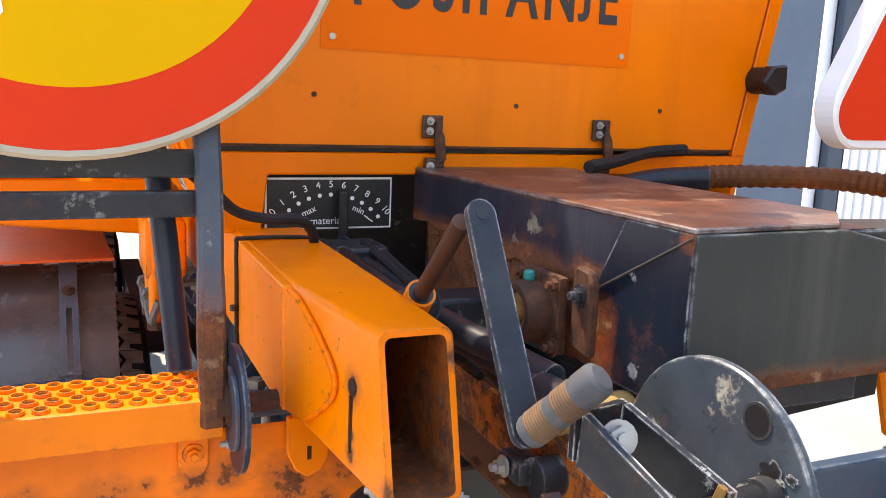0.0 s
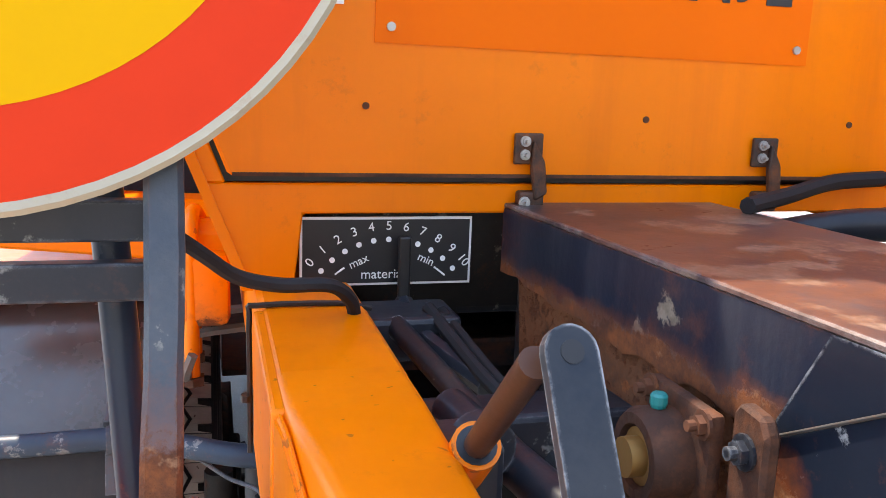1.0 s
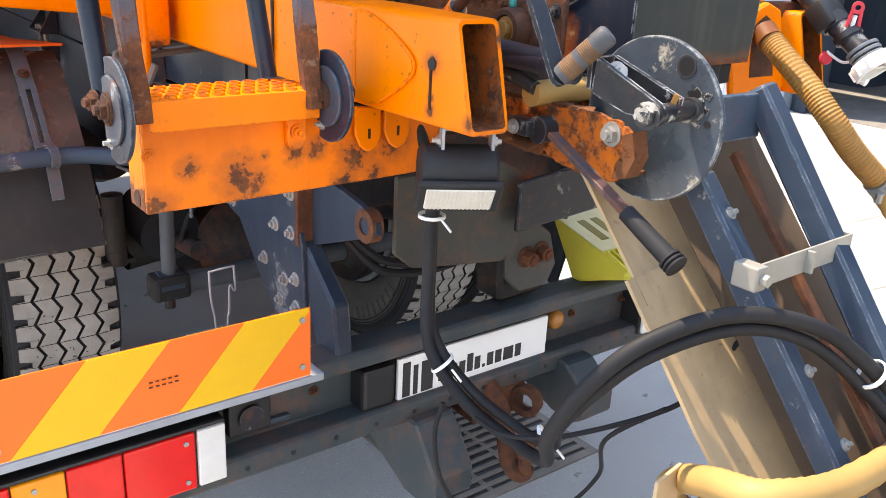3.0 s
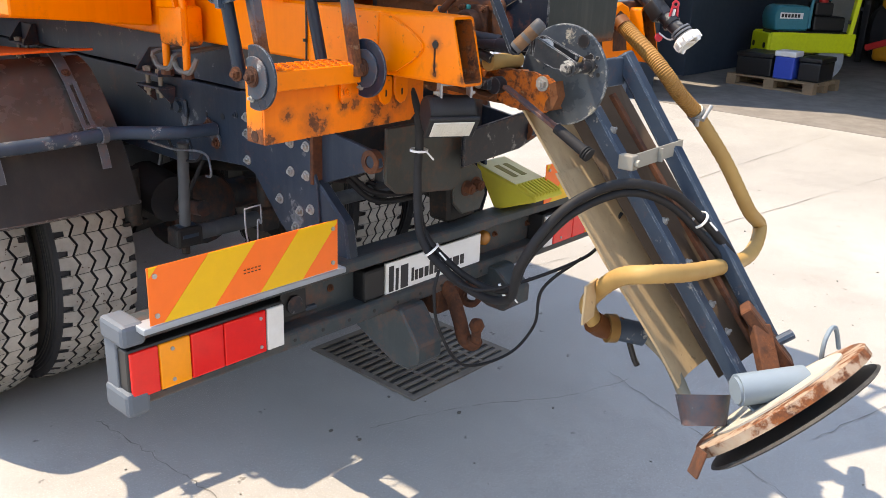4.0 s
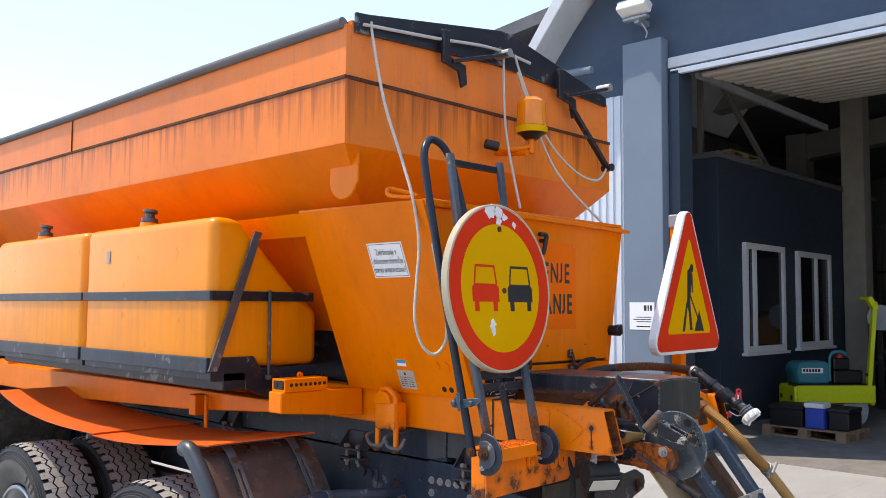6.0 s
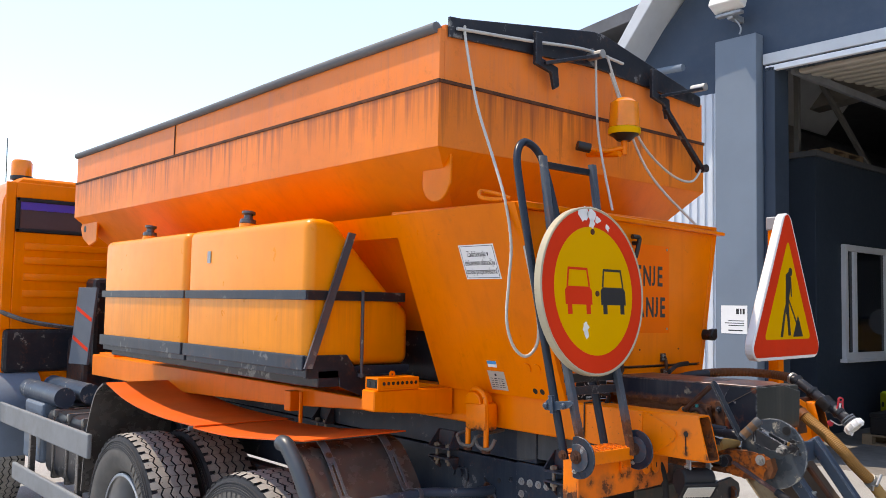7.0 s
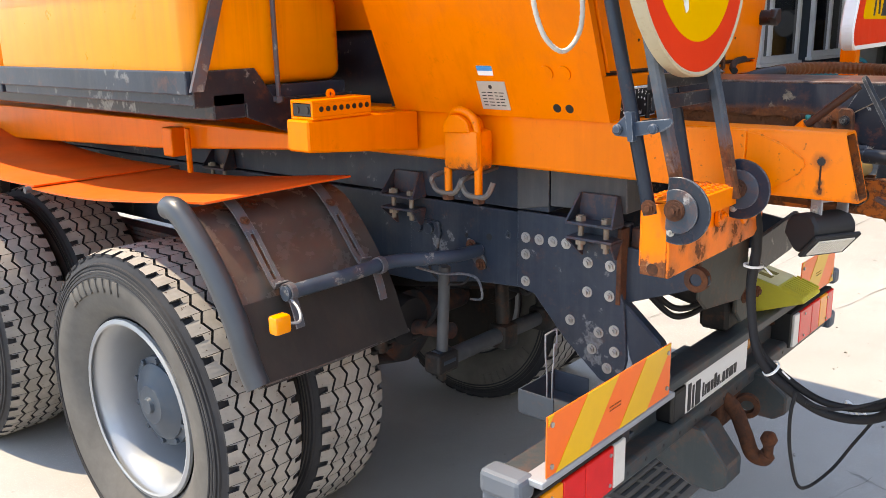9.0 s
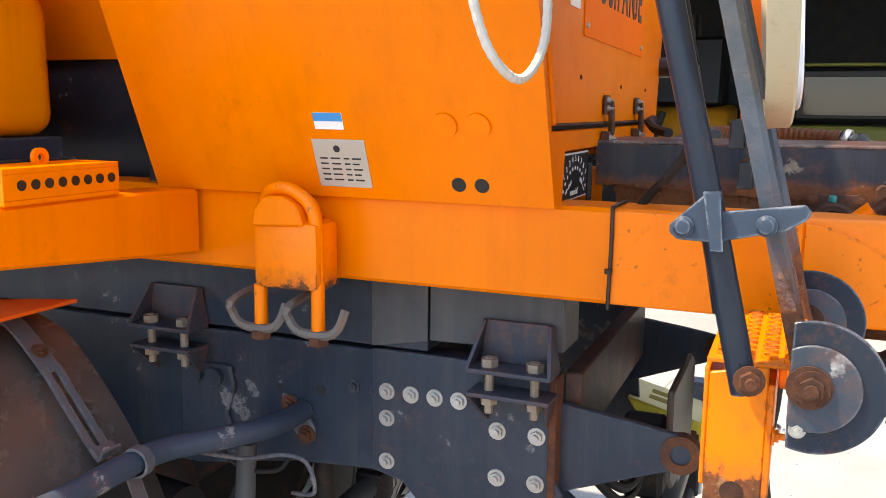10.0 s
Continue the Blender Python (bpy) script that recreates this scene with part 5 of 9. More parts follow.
part("tow_bracket", prism([(0.35, 0.58), (0.02, 0.58), (-0.06, 0.52), (-0.06, 0.46), (-0.02, 0.43), (0.05, 0.43), (0.35, 0.52)], "x", 0.26, 0.36, 0.006), m_bumper, TRUCK)
part("hitch_plate", prism([(-0.27, 1.13), (0.0, 1.13), (0.06, 1.10), (0.06, 0.93), (0.02, 0.90), (-0.22, 0.93), (-0.27, 0.97)], "y", 0.02, 0.032, 0.004), m_hitch, TRUCK, "grey-green hitch plate with rusty edges")
part("hitch_bracket", prism([(0.05, 0.95), (0.14, 0.97), (0.19, 0.93), (0.215, 0.85), (0.19, 0.80), (0.10, 0.80), (0.06, 0.84)], "y", 0.045, 0.06, 0.004), m_hitch, TRUCK)
for _x, _z in ((0.115, 0.885), (0.16, 0.89)):
    part("coupling_bolt", bolt((_x, 0.045, _z), (0, -1, 0), 0.018, 0.026), m_rust, TRUCK)
part("hanger_bracket", prism([(0.02, 1.09), (0.34, 1.12), (0.40, 1.09), (0.41, 1.06), (0.40, 1.03), (0.30, 1.0), (0.02, 0.98)], "y", -0.02, -0.005, 0.003), m_blackpaint, TRUCK)


# Paler yellow than the chock body, used on its top face.
m_chocktop = paint("pale_yellow_plastic", (0.62, 0.56, 0.30), 0.55, vary=0.15, dirt=0.4, dirt_colour=(0.35, 0.30, 0.12), bump=0.03)
m_chockslot = plain("shaded_yellow_plastic", (0.20, 0.16, 0.01), 0.6)


def chock():
    c = thing("wheel_chock", (0.43, 0.09, 0.756), "yellow plastic wheel chock stowed on the bumper", "wheel chock")
    part("body", prism([(0.21, 0.90), (0.02, 0.855), (-0.055, 0.828), (-0.062, 0.815), (0.02, 0.785), (0.095, 0.756), (0.118, 0.756)], "x", 0.352, 0.515, 0.006), m_chock, c)
    top = pose(0.352, 0.21, 0.9005, 13.3, 0, 0)
    part("top_skin", moved(box(0.004, 0.159, -0.185, -0.004, 0.0, 0.0015, 0), top), m_chocktop, c, "paler chock top")
    for x in (0.045, 0.092):
        part("slot", moved(box(x, x + 0.026, -0.145, -0.05, 0.0015, 0.0028, 0), top), m_chockslot, c)
    for i in range(9):
        part("rib", moved(box(0.004 + 0.0175 * i, 0.011 + 0.0175 * i, -0.078, 0.0, 0.0, 0.010, 0.001), pose(0.352, 0.02, 0.855, 19.5, 0, 0)), m_chock, c)
    part("wire_holder", tube([(0.375, 0.20, 0.885), (0.385, 0.20, 0.89), (0.40, 0.20, 0.905), (0.403, 0.20, 0.955), (0.408, 0.20, 0.96), (0.438, 0.20, 0.963), (0.443, 0.20, 0.955), (0.440, 0.20, 0.905)], 0.0026, 6, 3), m_black, c)


chock()


m_grey_blue = paint("blue_grey_sheet", (0.065, 0.085, 0.11), 0.42, metal=0.3, vary=0.25, dirt=0.4, dirt_colour=(0.07, 0.07, 0.07), rust=0.1, bump=0.05)


def chock_bracket():
    c = thing("wheel_chock_bracket", (-0.50, 0.35, 0.62), "empty galvanised wheel chock tray with wire clip behind the bumper", "bracket")
    part("tray_back", box(-0.550, -0.370, 0.416, 0.420, 0.634, 0.700, 0.001), m_grey_blue, c)
    part("tray_side", box(-0.554, -0.550, 0.30, 0.420, 0.634, 0.700, 0.001), m_grey_blue, c)
    part("tray_side", box(-0.370, -0.366, 0.30, 0.420, 0.634, 0.700, 0.001), m_grey_blue, c)
    part("tray_floor", box(-0.554, -0.366, 0.30, 0.420, 0.630, 0.634, 0.001), m_grey_blue, c)
    part("arm", box(-0.54, -0.46, 0.10, 0.42, 0.618, 0.630, 0.002), m_grey_blue, c)
    part("wire_clip", tube([(-0.508, 0.353, 0.634), (-0.508, 0.353, 0.74), (-0.516, 0.353, 0.80), (-0.518, 0.353, 0.862), (-0.514, 0.353, 0.867), (-0.467, 0.353, 0.870), (-0.462, 0.353, 0.865), (-0.460, 0.353, 0.818), (-0.464, 0.353, 0.814), (-0.469, 0.353, 0.826), (-0.474, 0.353, 0.818), (-0.475, 0.353, 0.77), (-0.480, 0.353, 0.74), (-0.480, 0.353, 0.634)], 0.0026, 6, 4), m_grey, c, "thin wire clip")


chock_bracket()


def flat(pts, thick):
    """A plate from its outline in space, thickened along thick."""
    return loft([[Vector(p) for p in pts], [Vector(p) + Vector(thick) for p in pts]])


m_orange_board = paint("orange_paint_faded_boards", (0.90, 0.22, 0.03), 0.40, vary=0.2, streak=0.5, streak_colour=(0.55, 0.16, 0.08), rust=0.12, rust_scale=9, dirt=0.3, dirt_colour=(0.60, 0.24, 0.14), bump=0.04, scale=1.2)


m_clamp = paint("orange_clamp_paint", OR, 0.34, vary=0.18, rust=0.14, rust_scale=14, dirt=0.15, bump=0.08, edge=0.6, zones=(((0, 0, -1.0), -1.332, 0.03),))
m_bracketgrey = paint("grey_brown_bracket", (0.13, 0.125, 0.115), 0.5, vary=0.3, rust=0.3, rust_scale=12, dirt=0.4, bump=0.1)
m_tread_orange = paint("orange_tread_worn", OR, 0.36, vary=0.2, rust=0.18, rust_scale=22, dirt=0.15, bump=0.08, edge=0.9, edge_reach=0.003)
m_endplate = paint("orange_plate_rusted_below", OR, 0.36, vary=0.2, rust=0.16, rust_scale=16, dirt=0.12, bump=0.12, edge=0.8, zones=(((0, 0, -1.0), -1.222, 0.022),))


# ---- salt spreader body ----
SPR = thing("salt_spreader", (0, 2.4, 1.3), "orange salt spreader body with long hopper, rust-streaked sides", "salt spreader")
HX, HY0, HY1, HZ0, HZS, HZ1 = 0.91, 0.48, 4.75, 2.438, 2.70, 2.905


def ring(x, y0, y1, z):
    return [(-x, y0, z), (x, y0, z), (x, y1, z), (-x, y1, z)]


m_hopper = paint("orange_hopper_bottom", (0.92, 0.20, 0.006), 0.32, vary=0.2, streak=0.35, streak_colour=(0.62, 0.12, 0.012), dirt=0.2, dirt_colour=(0.55, 0.14, 0.03), bump=0.03, scale=1.2, spec=0.3)
hop = part("hopper", loft([ring(HX - 0.004, HY0 + 0.004, HY1 - 0.004, HZS - 0.02), ring(HX, HY0, HY1, HZ0), ring(0.62, HY0 + 0.20, HY1 - 0.20, 2.16), ring(0.36, HY0 + 0.55, HY1 - 0.5, 1.70)], caps=True), m_hopper, SPR, "orange hopper with brown rust streaks")
part("side_band", loft([ring(HX + 0.001, HY0 - 0.001, HY1 + 0.001, HZS), ring(HX + 0.001, HY0 - 0.001, HY1 + 0.001, HZ0 + 0.002)], caps=False), m_orange_streak, hop, "faded orange band with rust runs below the seam")
for _b in ((-HX + 0.004, -HX + 0.03, HY0 + 0.004, HY1 - 0.004, HZ1), (HX - 0.03, HX - 0.004, HY0 + 0.004, HY1 - 0.004, HZ1), (-HX + 0.03, HX - 0.03, HY0 + 0.004, HY0 + 0.03, HZ1 + 0.02), (-HX + 0.03, HX - 0.03, HY1 - 0.03, HY1 - 0.004, HZ1)):
    part("hopper_board", box(_b[0], _b[1], _b[2], _b[3], HZS, _b[4], 0.003), m_orange_board, hop)
part("seam", join(box(-HX - 0.006, -HX + 0.01, HY0 - 0.004, HY1, HZS - 0.012, HZS + 0.003, 0.002), box(-HX + 0.01, HX + 0.006, HY0 - 0.006, HY0 + 0.01, HZS - 0.012, HZS + 0.003, 0.002)), m_rust, hop)
part("seam_post", join(box(-HX - 0.002, -HX + 0.004, 2.95, 2.956, HZS, HZ1, 0)), m_rust, hop)
part("lug_plate", prism([(0.49, 2.42), (0.49, 2.30)] + [(0.58 + 0.085 * math.cos(radians(t)), 2.32 + 0.085 * math.sin(radians(t))) for t in range(200, 400, 20)] + [(0.68, 2.42)], "x", -0.835, -0.822, 0.004), m_orange, hop)
part("lug_plate", prism([(4.70, 2.44), (4.75, 2.36), (4.70, 2.28), (4.55, 2.22), (4.4, 2.25), (4.4, 2.44)], "x", -0.86, -0.845, 0.004), m_orange, hop)
part("lug_hole", rod((-0.862, 4.65, 2.35), (-0.858, 4.65, 2.35), 0.025, 16), m_black, hop)
m_tarp = paint("dark_tarpaulin", (0.03, 0.033, 0.038), 0.6, vary=0.3, dirt=0.3, bump=0.08)
m_tarptube = paint("grey_tarp_roll", (0.13, 0.135, 0.14), 0.6, vary=0.2, dirt=0.3, bump=0.08)
tarp = part("tarp_cover", prism([(-HX, HZ1), (0.0, HZ1 + 0.165), (HX, HZ1), (HX, HZ1 + 0.012), (0.0, HZ1 + 0.18), (-HX, HZ1 + 0.012)], "y", HY0 + 0.03, HY1, 0), m_tarp, SPR, "dark tarpaulin over the hopper")
part("edge_tube", tube([(-HX, HY0 + 0.02, HZ1 + 0.005), (-HX - 0.003, 1.5, HZ1 + 0.008), (-HX, 3.0, HZ1 + 0.002), (-HX, HY1, HZ1 + 0.006)], 0.022, 10), m_tarptube, tarp, smooth=40)
part("end_plate", prism([(-HX + 0.04, HZ1 - 0.03), (-HX + 0.04, HZ1 + 0.05), (-HX + 0.10, HZ1 + 0.055), (0.0, HZ1 + 0.185), (0.08, HZ1 + 0.185), (HX - 0.04, HZ1 + 0.03), (HX - 0.04, HZ1 - 0.02), (0.0, HZ1 + 0.02)], "y", HY0 - 0.012, HY0 + 0.002, 0.002), m_blackpaint, tarp)

# Dark blocks added so the see-through gap under the hopper stays dark.
part("gap_fill", box(-0.34, 0.34, 0.95, 4.70, 1.20, 1.80, 0.02), m_blackpaint, SPR, "dark block added under the hopper to fill a bright gap")
part("gap_fill_rib", box(-0.48, -0.34, 0.935, 0.96, 1.47, 1.78, 0.003), m_blackpaint, SPR)

# rear housing
ZB, ZT = 1.462, 2.20


def xl(z):
    return -0.49 - 0.395 * (z - 1.462)


def xr(z):
    return 0.43 + 0.19 * (z - 1.462)


hs = part("side_panel", loft([[(xl(1.462), 0.185, 1.462), (xl(1.462), 0.93, 1.462), (xl(1.462) + 0.012, 0.93, 1.462), (xl(1.462) + 0.012, 0.185, 1.462)],
                              [(xl(2.115), 0.185, 2.115), (xl(2.115), 0.93, 2.115), (xl(2.115) + 0.012, 0.93, 2.115), (xl(2.115) + 0.012, 0.185, 2.115)]]), m_orange, SPR, "broad orange side panel with faint drip streaks")
part("side_panel", loft([[(xl(2.115), 0.185, 2.115), (xl(2.115), 1.65, 2.115), (xl(2.115) + 0.012, 1.65, 2.115), (xl(2.115) + 0.012, 0.185, 2.115)],
                         [(xl(2.21), 0.185, 2.21), (xl(2.21), 1.65, 2.21), (xl(2.21) + 0.012, 1.65, 2.21), (xl(2.21) + 0.012, 0.185, 2.21)]]), m_orange, SPR)
part("panel_return", loft([[(xl(1.462) + 0.012, 0.918, 1.462), (xl(1.462) + 0.20, 0.918, 1.462), (xl(1.462) + 0.20, 0.93, 1.462), (xl(1.462) + 0.012, 0.93, 1.462)],
                           [(xl(2.115) + 0.012, 0.918, 2.115), (xl(2.115) + 0.30, 0.918, 2.115), (xl(2.115) + 0.30, 0.93, 2.115), (xl(2.115) + 0.012, 0.93, 2.115)]]), m_orange, SPR)
part("side_panel", loft([[(xr(1.5), 0.19, 1.5), (xr(1.5), 0.93, 1.5), (xr(1.5) - 0.012, 0.93, 1.5), (xr(1.5) - 0.012, 0.19, 1.5)],
                         [(xr(2.2), 0.19, 2.2), (xr(2.2), 0.93, 2.2), (xr(2.2) - 0.012, 0.93, 2.2), (xr(2.2) - 0.012, 0.19, 2.2)]]), m_orange, SPR)
part("housing_top", prism([(0.19, 2.20), (0.19, 2.215), (0.95, 2.225), (0.95, 2.20)], "x", xl(2.2) + 0.012, xr(2.2), 0.002), m_orange, SPR)
# Black block put in for the shaded inside of the open housing.
part("housing_dark_fill", loft([[(-0.40, 0.30, 1.56), (0.38, 0.30, 1.56), (0.38, 0.9, 1.56), (-0.40, 0.9, 1.56)], [(-0.68, 0.30, 2.19), (0.5, 0.30, 2.19), (0.5, 0.9, 2.19), (-0.68, 0.9, 2.19)]]), m_blackpaint, SPR)
fy = 0.188
part("rear_frame", join(
    prism([(xl(1.462) + 0.002, 1.462), (xl(1.462) + 0.055, 1.462), (-0.425, 1.545), (0.44, 1.545), (0.44, 1.578), (xl(1.578) + 0.002, 1.578)], "y", fy, fy + 0.02, 0.002),
    prism([(xl(1.578) + 0.002, 1.578), (xl(1.578) + 0.03, 1.578), (xl(2.2) + 0.03, 2.2), (xl(2.2) + 0.002, 2.2)], "y", fy, fy + 0.02, 0.002),
    prism([(xr(1.578) - 0.03, 1.578), (xr(1.578), 1.578), (xr(2.2), 2.2), (xr(2.2) - 0.03, 2.2)], "y", fy, fy + 0.02, 0.002)), m_orange, SPR)
part("frame_gap", prism([(xl(1.578) + 0.03, 1.5785), (xr(1.578) - 0.03, 1.5785), (xr(2.19) - 0.03, 2.195), (xl(2.19) + 0.03, 2.195)], "y", fy + 0.012, fy + 0.02, 0), m_black, SPR)
door = part("rear_door", prism([(xl(1.586) + 0.036, 1.586), (xr(1.586) - 0.036, 1.586), (xr(2.185) - 0.036, 2.188), (xl(2.185) + 0.036, 2.188)], "y", fy - 0.004, fy + 0.010, 0.004), m_orange, SPR, "orange hinged rear flap")
part("door_rust_edge", prism([(xl(1.586) + 0.04, 1.586), (xr(1.586) - 0.04, 1.586), (xr(1.586) - 0.04, 1.590), (xl(1.586) + 0.04, 1.590)], "y", fy - 0.0055, fy - 0.004, 0), m_rust, door)
part("top_lip", prism([(xl(2.2) + 0.01, 2.19), (xr(2.2) + 0.02, 2.175), (xr(2.2) + 0.02, 2.19), (xl(2.2) + 0.01, 2.215)], "y", fy - 0.03, fy + 0.02, 0.003), m_orange, SPR)
m_hinge = paint("rust_browned_hinge", (0.040, 0.028, 0.024), 0.45, vary=0.4, rust=0.5, rust_scale=26, dirt=0.5, dirt_colour=(0.10, 0.055, 0.035), bump=0.12)
for _x in (-0.18, 0.125):
    h = part("hinge", join(box(_x - 0.012, _x + 0.022, fy - 0.012, fy - 0.006, 1.602, 1.637, 0.002), prism([(_x + 0.008, 1.63), (_x + 0.022, 1.605), (_x + 0.026, 1.57), (_x + 0.012, 1.562), (_x + 0.006, 1.60)], "y", fy - 0.022, fy - 0.012, 0.002), box(_x - 0.006, _x + 0.024, fy - 0.018, fy - 0.002, 1.548, 1.572, 0.003)), m_hinge, door, "rusty black hinge")
    for _dz in (1.613, 1.628):
        part("bolt", bolt((_x, fy - 0.012, _dz), (0, -1, 0), 0.0042, 0.005), m_zinc, h)
    part("bolt", bolt((_x, fy - 0.018, 1.560), (0, -1, 0), 0.0046, 0.006), m_zinc, h)
part("handle", join(tube([(-0.092, 0.16, 2.04), (-0.08, 0.155, 2.09), (-0.076, 0.155, 2.122), (-0.115, 0.16, 2.125)], 0.010, 8), rod((-0.08, 0.185, 2.10), (-0.08, 0.15, 2.10), 0.009, 8)), m_black, door, "black latch handle")
part("side_latch", join(rod((0.455, 0.186, 1.715), (0.455, 0.150, 1.715), 0.024, 18), prism([(0.425, 1.712), (0.445, 1.740), (0.478, 1.744), (0.480, 1.700), (0.455, 1.688)], "y", 0.130, 0.158, 0.004)), m_black, SPR, "black rotary latch", smooth=35)
# door notice
lb = part("door_notice", prism([(-0.352, 1.728), (0.176, 1.724), (0.176, 2.10), (-0.352, 2.10)], "y", fy - 0.006, fy - 0.0045, 0), m_label_orange, door, "orange notice with black capitals")
words("PLUŽENJE", 0.119, pose(-0.080, fy - 0.0068, 1.927, 90, 0, 0), m_ink, lb, squash=0.66, bold=0.0026, seated=True, gap=1.26)
words("POSIPANJE", 0.119, pose(-0.080, fy - 0.0068, 1.794, 90, 0, 0), m_ink, lb, squash=0.66, bold=0.0026, seated=True, gap=1.26)
for _x, _z in ((-0.335, 1.745), (0.16, 1.742), (0.16, 2.085), (-0.335, 2.085)):
    part("screw", rod((_x, fy - 0.009, _z), (_x, fy - 0.006, _z), 0.005, 8), m_zinc, lb)
sk = part("sticker", box(-0.445, -0.385, fy - 0.0062, fy - 0.0045, 1.765, 1.86, 0), m_paper, door, "small blue and white sticker")
part("print_bar", box(-0.44, -0.40, fy - 0.0068, fy - 0.0062, 1.79, 1.81, 0), m_visor, sk)
for _x, _z in ((-0.36, 1.662), (-0.03, 1.655), (0.25, 1.655)):
    part("rivet", rod((_x, fy - 0.006, _z), (_x, fy - 0.004, _z), 0.004, 8), m_rust, door)


# labels and holes on the side panel
def on_side(y, z, out=0.0):
    """The pose of a plate lying on the sloping side panel: x towards the rear, y up."""
    n = Vector((-1, 0, -0.395)).normalized()
    up = Vector((-0.395, 0, 1)).normalized()
    right = Vector((0, -1, 0))
    return Matrix(((right.x, up.x, n.x, xl(z) + n.x * out), (right.y, up.y, n.y, y + n.y * out), (right.z, up.z, n.z, z + n.z * out), (0, 0, 0, 1)))


wl = part("warning_label", moved(box(-0.10, 0.10, -0.072, 0.072, 0, 0.0015, 0), on_side(0.455, 2.0)), m_paper, SPR, "white label with black warning text")
part("border", moved(join(box(-0.094, 0.094, -0.067, -0.065, 0.0015, 0.002, 0), box(-0.094, 0.094, 0.065, 0.067, 0.0015, 0.002, 0), box(-0.094, -0.092, -0.067, 0.067, 0.0015, 0.002, 0), box(0.092, 0.094, -0.067, 0.067, 0.0015, 0.002, 0)), on_side(0.455, 2.0)), m_ink, wl)
for _i, _t in enumerate(("Zadrževanje v", "delovnem območju", "stroja prepovedano!")):
    words(_t, 0.036, on_side(0.455, 2.0, 0.002) @ pose(0, 0.022 - 0.036 * _i, 0), m_ink, wl, squash=0.60)
m_plate = paint("pale_type_plate", (0.50, 0.46, 0.38), 0.42, metal=0.2, vary=0.12, dirt=0.2, dirt_colour=(0.35, 0.28, 0.2), bump=0.02)
idp = part("id_plate", moved(box(-0.048, 0.048, -0.042, 0.042, 0, 0.002, 0.0005), on_side(0.535, 1.52)), m_plate, SPR, "pale grey metal type plate with small print")
part("print_bar", moved(rod((-0.004, 0.026, 0.002), (-0.004, 0.026, 0.0026), 0.006, 16), on_side(0.535, 1.52)), m_ink, idp)
for _r in range(5):
    for _x, _w in ((-0.038, 0.014), (-0.018, 0.017), (0.006, 0.010), (0.021, 0.012 if _r % 2 else 0.016)):
        part("print_bar", moved(box(_x, _x + _w, 0.008 - 0.0095 * _r, 0.0105 - 0.0095 * _r, 0.002, 0.0026, 0), on_side(0.535, 1.52)), m_ink, idp)
m_blueprint = plain("blue_print", (0.03, 0.28, 0.62), 0.4)
st = part("sticker", moved(box(-0.026, 0.026, -0.014, 0.014, 0, 0.0012, 0), on_side(0.545, 1.588)), m_paper, SPR, "small blue and white sticker")
part("print_bar", moved(box(-0.026, 0.026, 0.0, 0.014, 0.0012, 0.0018, 0), on_side(0.545, 1.588)), m_blueprint, st)
for _y in (0.335, 0.297):
    part("hole", moved(rod((0, 0, -0.001), (0, 0, 0.001), 0.012, 20), on_side(_y, 1.493)), m_black, SPR)
for _y in (0.345, 0.292):
    part("plug", moved(rod((0, 0, -0.001), (0, 0, 0.004), 0.020, 24), on_side(_y, 1.585)), m_orange, SPR)

# side beams under the body
for _s in (-1, 1):
    if _s < 0:
        bm = prism([(-0.476, -0.10), (-0.476, 4.70), (-0.37, 4.70), (-0.37, -0.10)], "z", 1.320, 1.466, 0.006)
    else:
        bm = box(0.37, 0.49, -0.10, 4.7, 1.320, 1.466, 0.006)
    part("side_beam", bm, m_orange, SPR, "orange box-section side beam")


def hollow_end(s):
    """The open end of a side beam, drawn in at the tip, with rounded corners."""
    def rect(xa, xb, y, z0, z1, r, lean=0.0):
        out = []
        for cx, cz, a0 in ((xa - r, z1 - r, 0), (xb + r, z1 - r, 90), (xb + r, z0 + r, 180), (xa - r, z0 + r, 270)):
            for k in range(5):
                t = radians(a0 + 22.5 * k)
                z = cz + r * math.sin(t)
                out.append((s * (cx + r * math.cos(t)), y - lean * (z1 - z) / (z1 - z0), z))
        return out
    t = 0.007
    outer = [rect(0.476, 0.37, -0.09, 1.320, 1.4665, 0.010), rect(0.4745, 0.37, -0.16, 1.318, 1.467, 0.010), rect(0.447, 0.374, -0.363, 1.314, 1.467, 0.010, 0.038),
             rect(0.446, 0.375, -0.365, 1.315, 1.466, 0.010, 0.038), rect(0.447 - t, 0.374 + t, -0.365, 1.314 + t, 1.467 - t, 0.007, 0.038)]
    e = part("beam_end", loft(outer, caps=False), m_orange_edge, SPR, "open rusty-edged end of the box beam", smooth=35)
    inner = [rect(0.447 - t, 0.374 + t, -0.365, 1.314 + t, 1.467 - t, 0.007, 0.038), rect(0.466, 0.378, -0.12, 1.315, 1.452, 0.007)]
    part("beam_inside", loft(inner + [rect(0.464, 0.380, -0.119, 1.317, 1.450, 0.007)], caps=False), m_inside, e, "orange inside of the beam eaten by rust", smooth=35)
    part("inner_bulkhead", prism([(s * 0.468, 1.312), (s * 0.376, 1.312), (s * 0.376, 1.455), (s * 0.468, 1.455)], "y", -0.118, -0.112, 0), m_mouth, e)


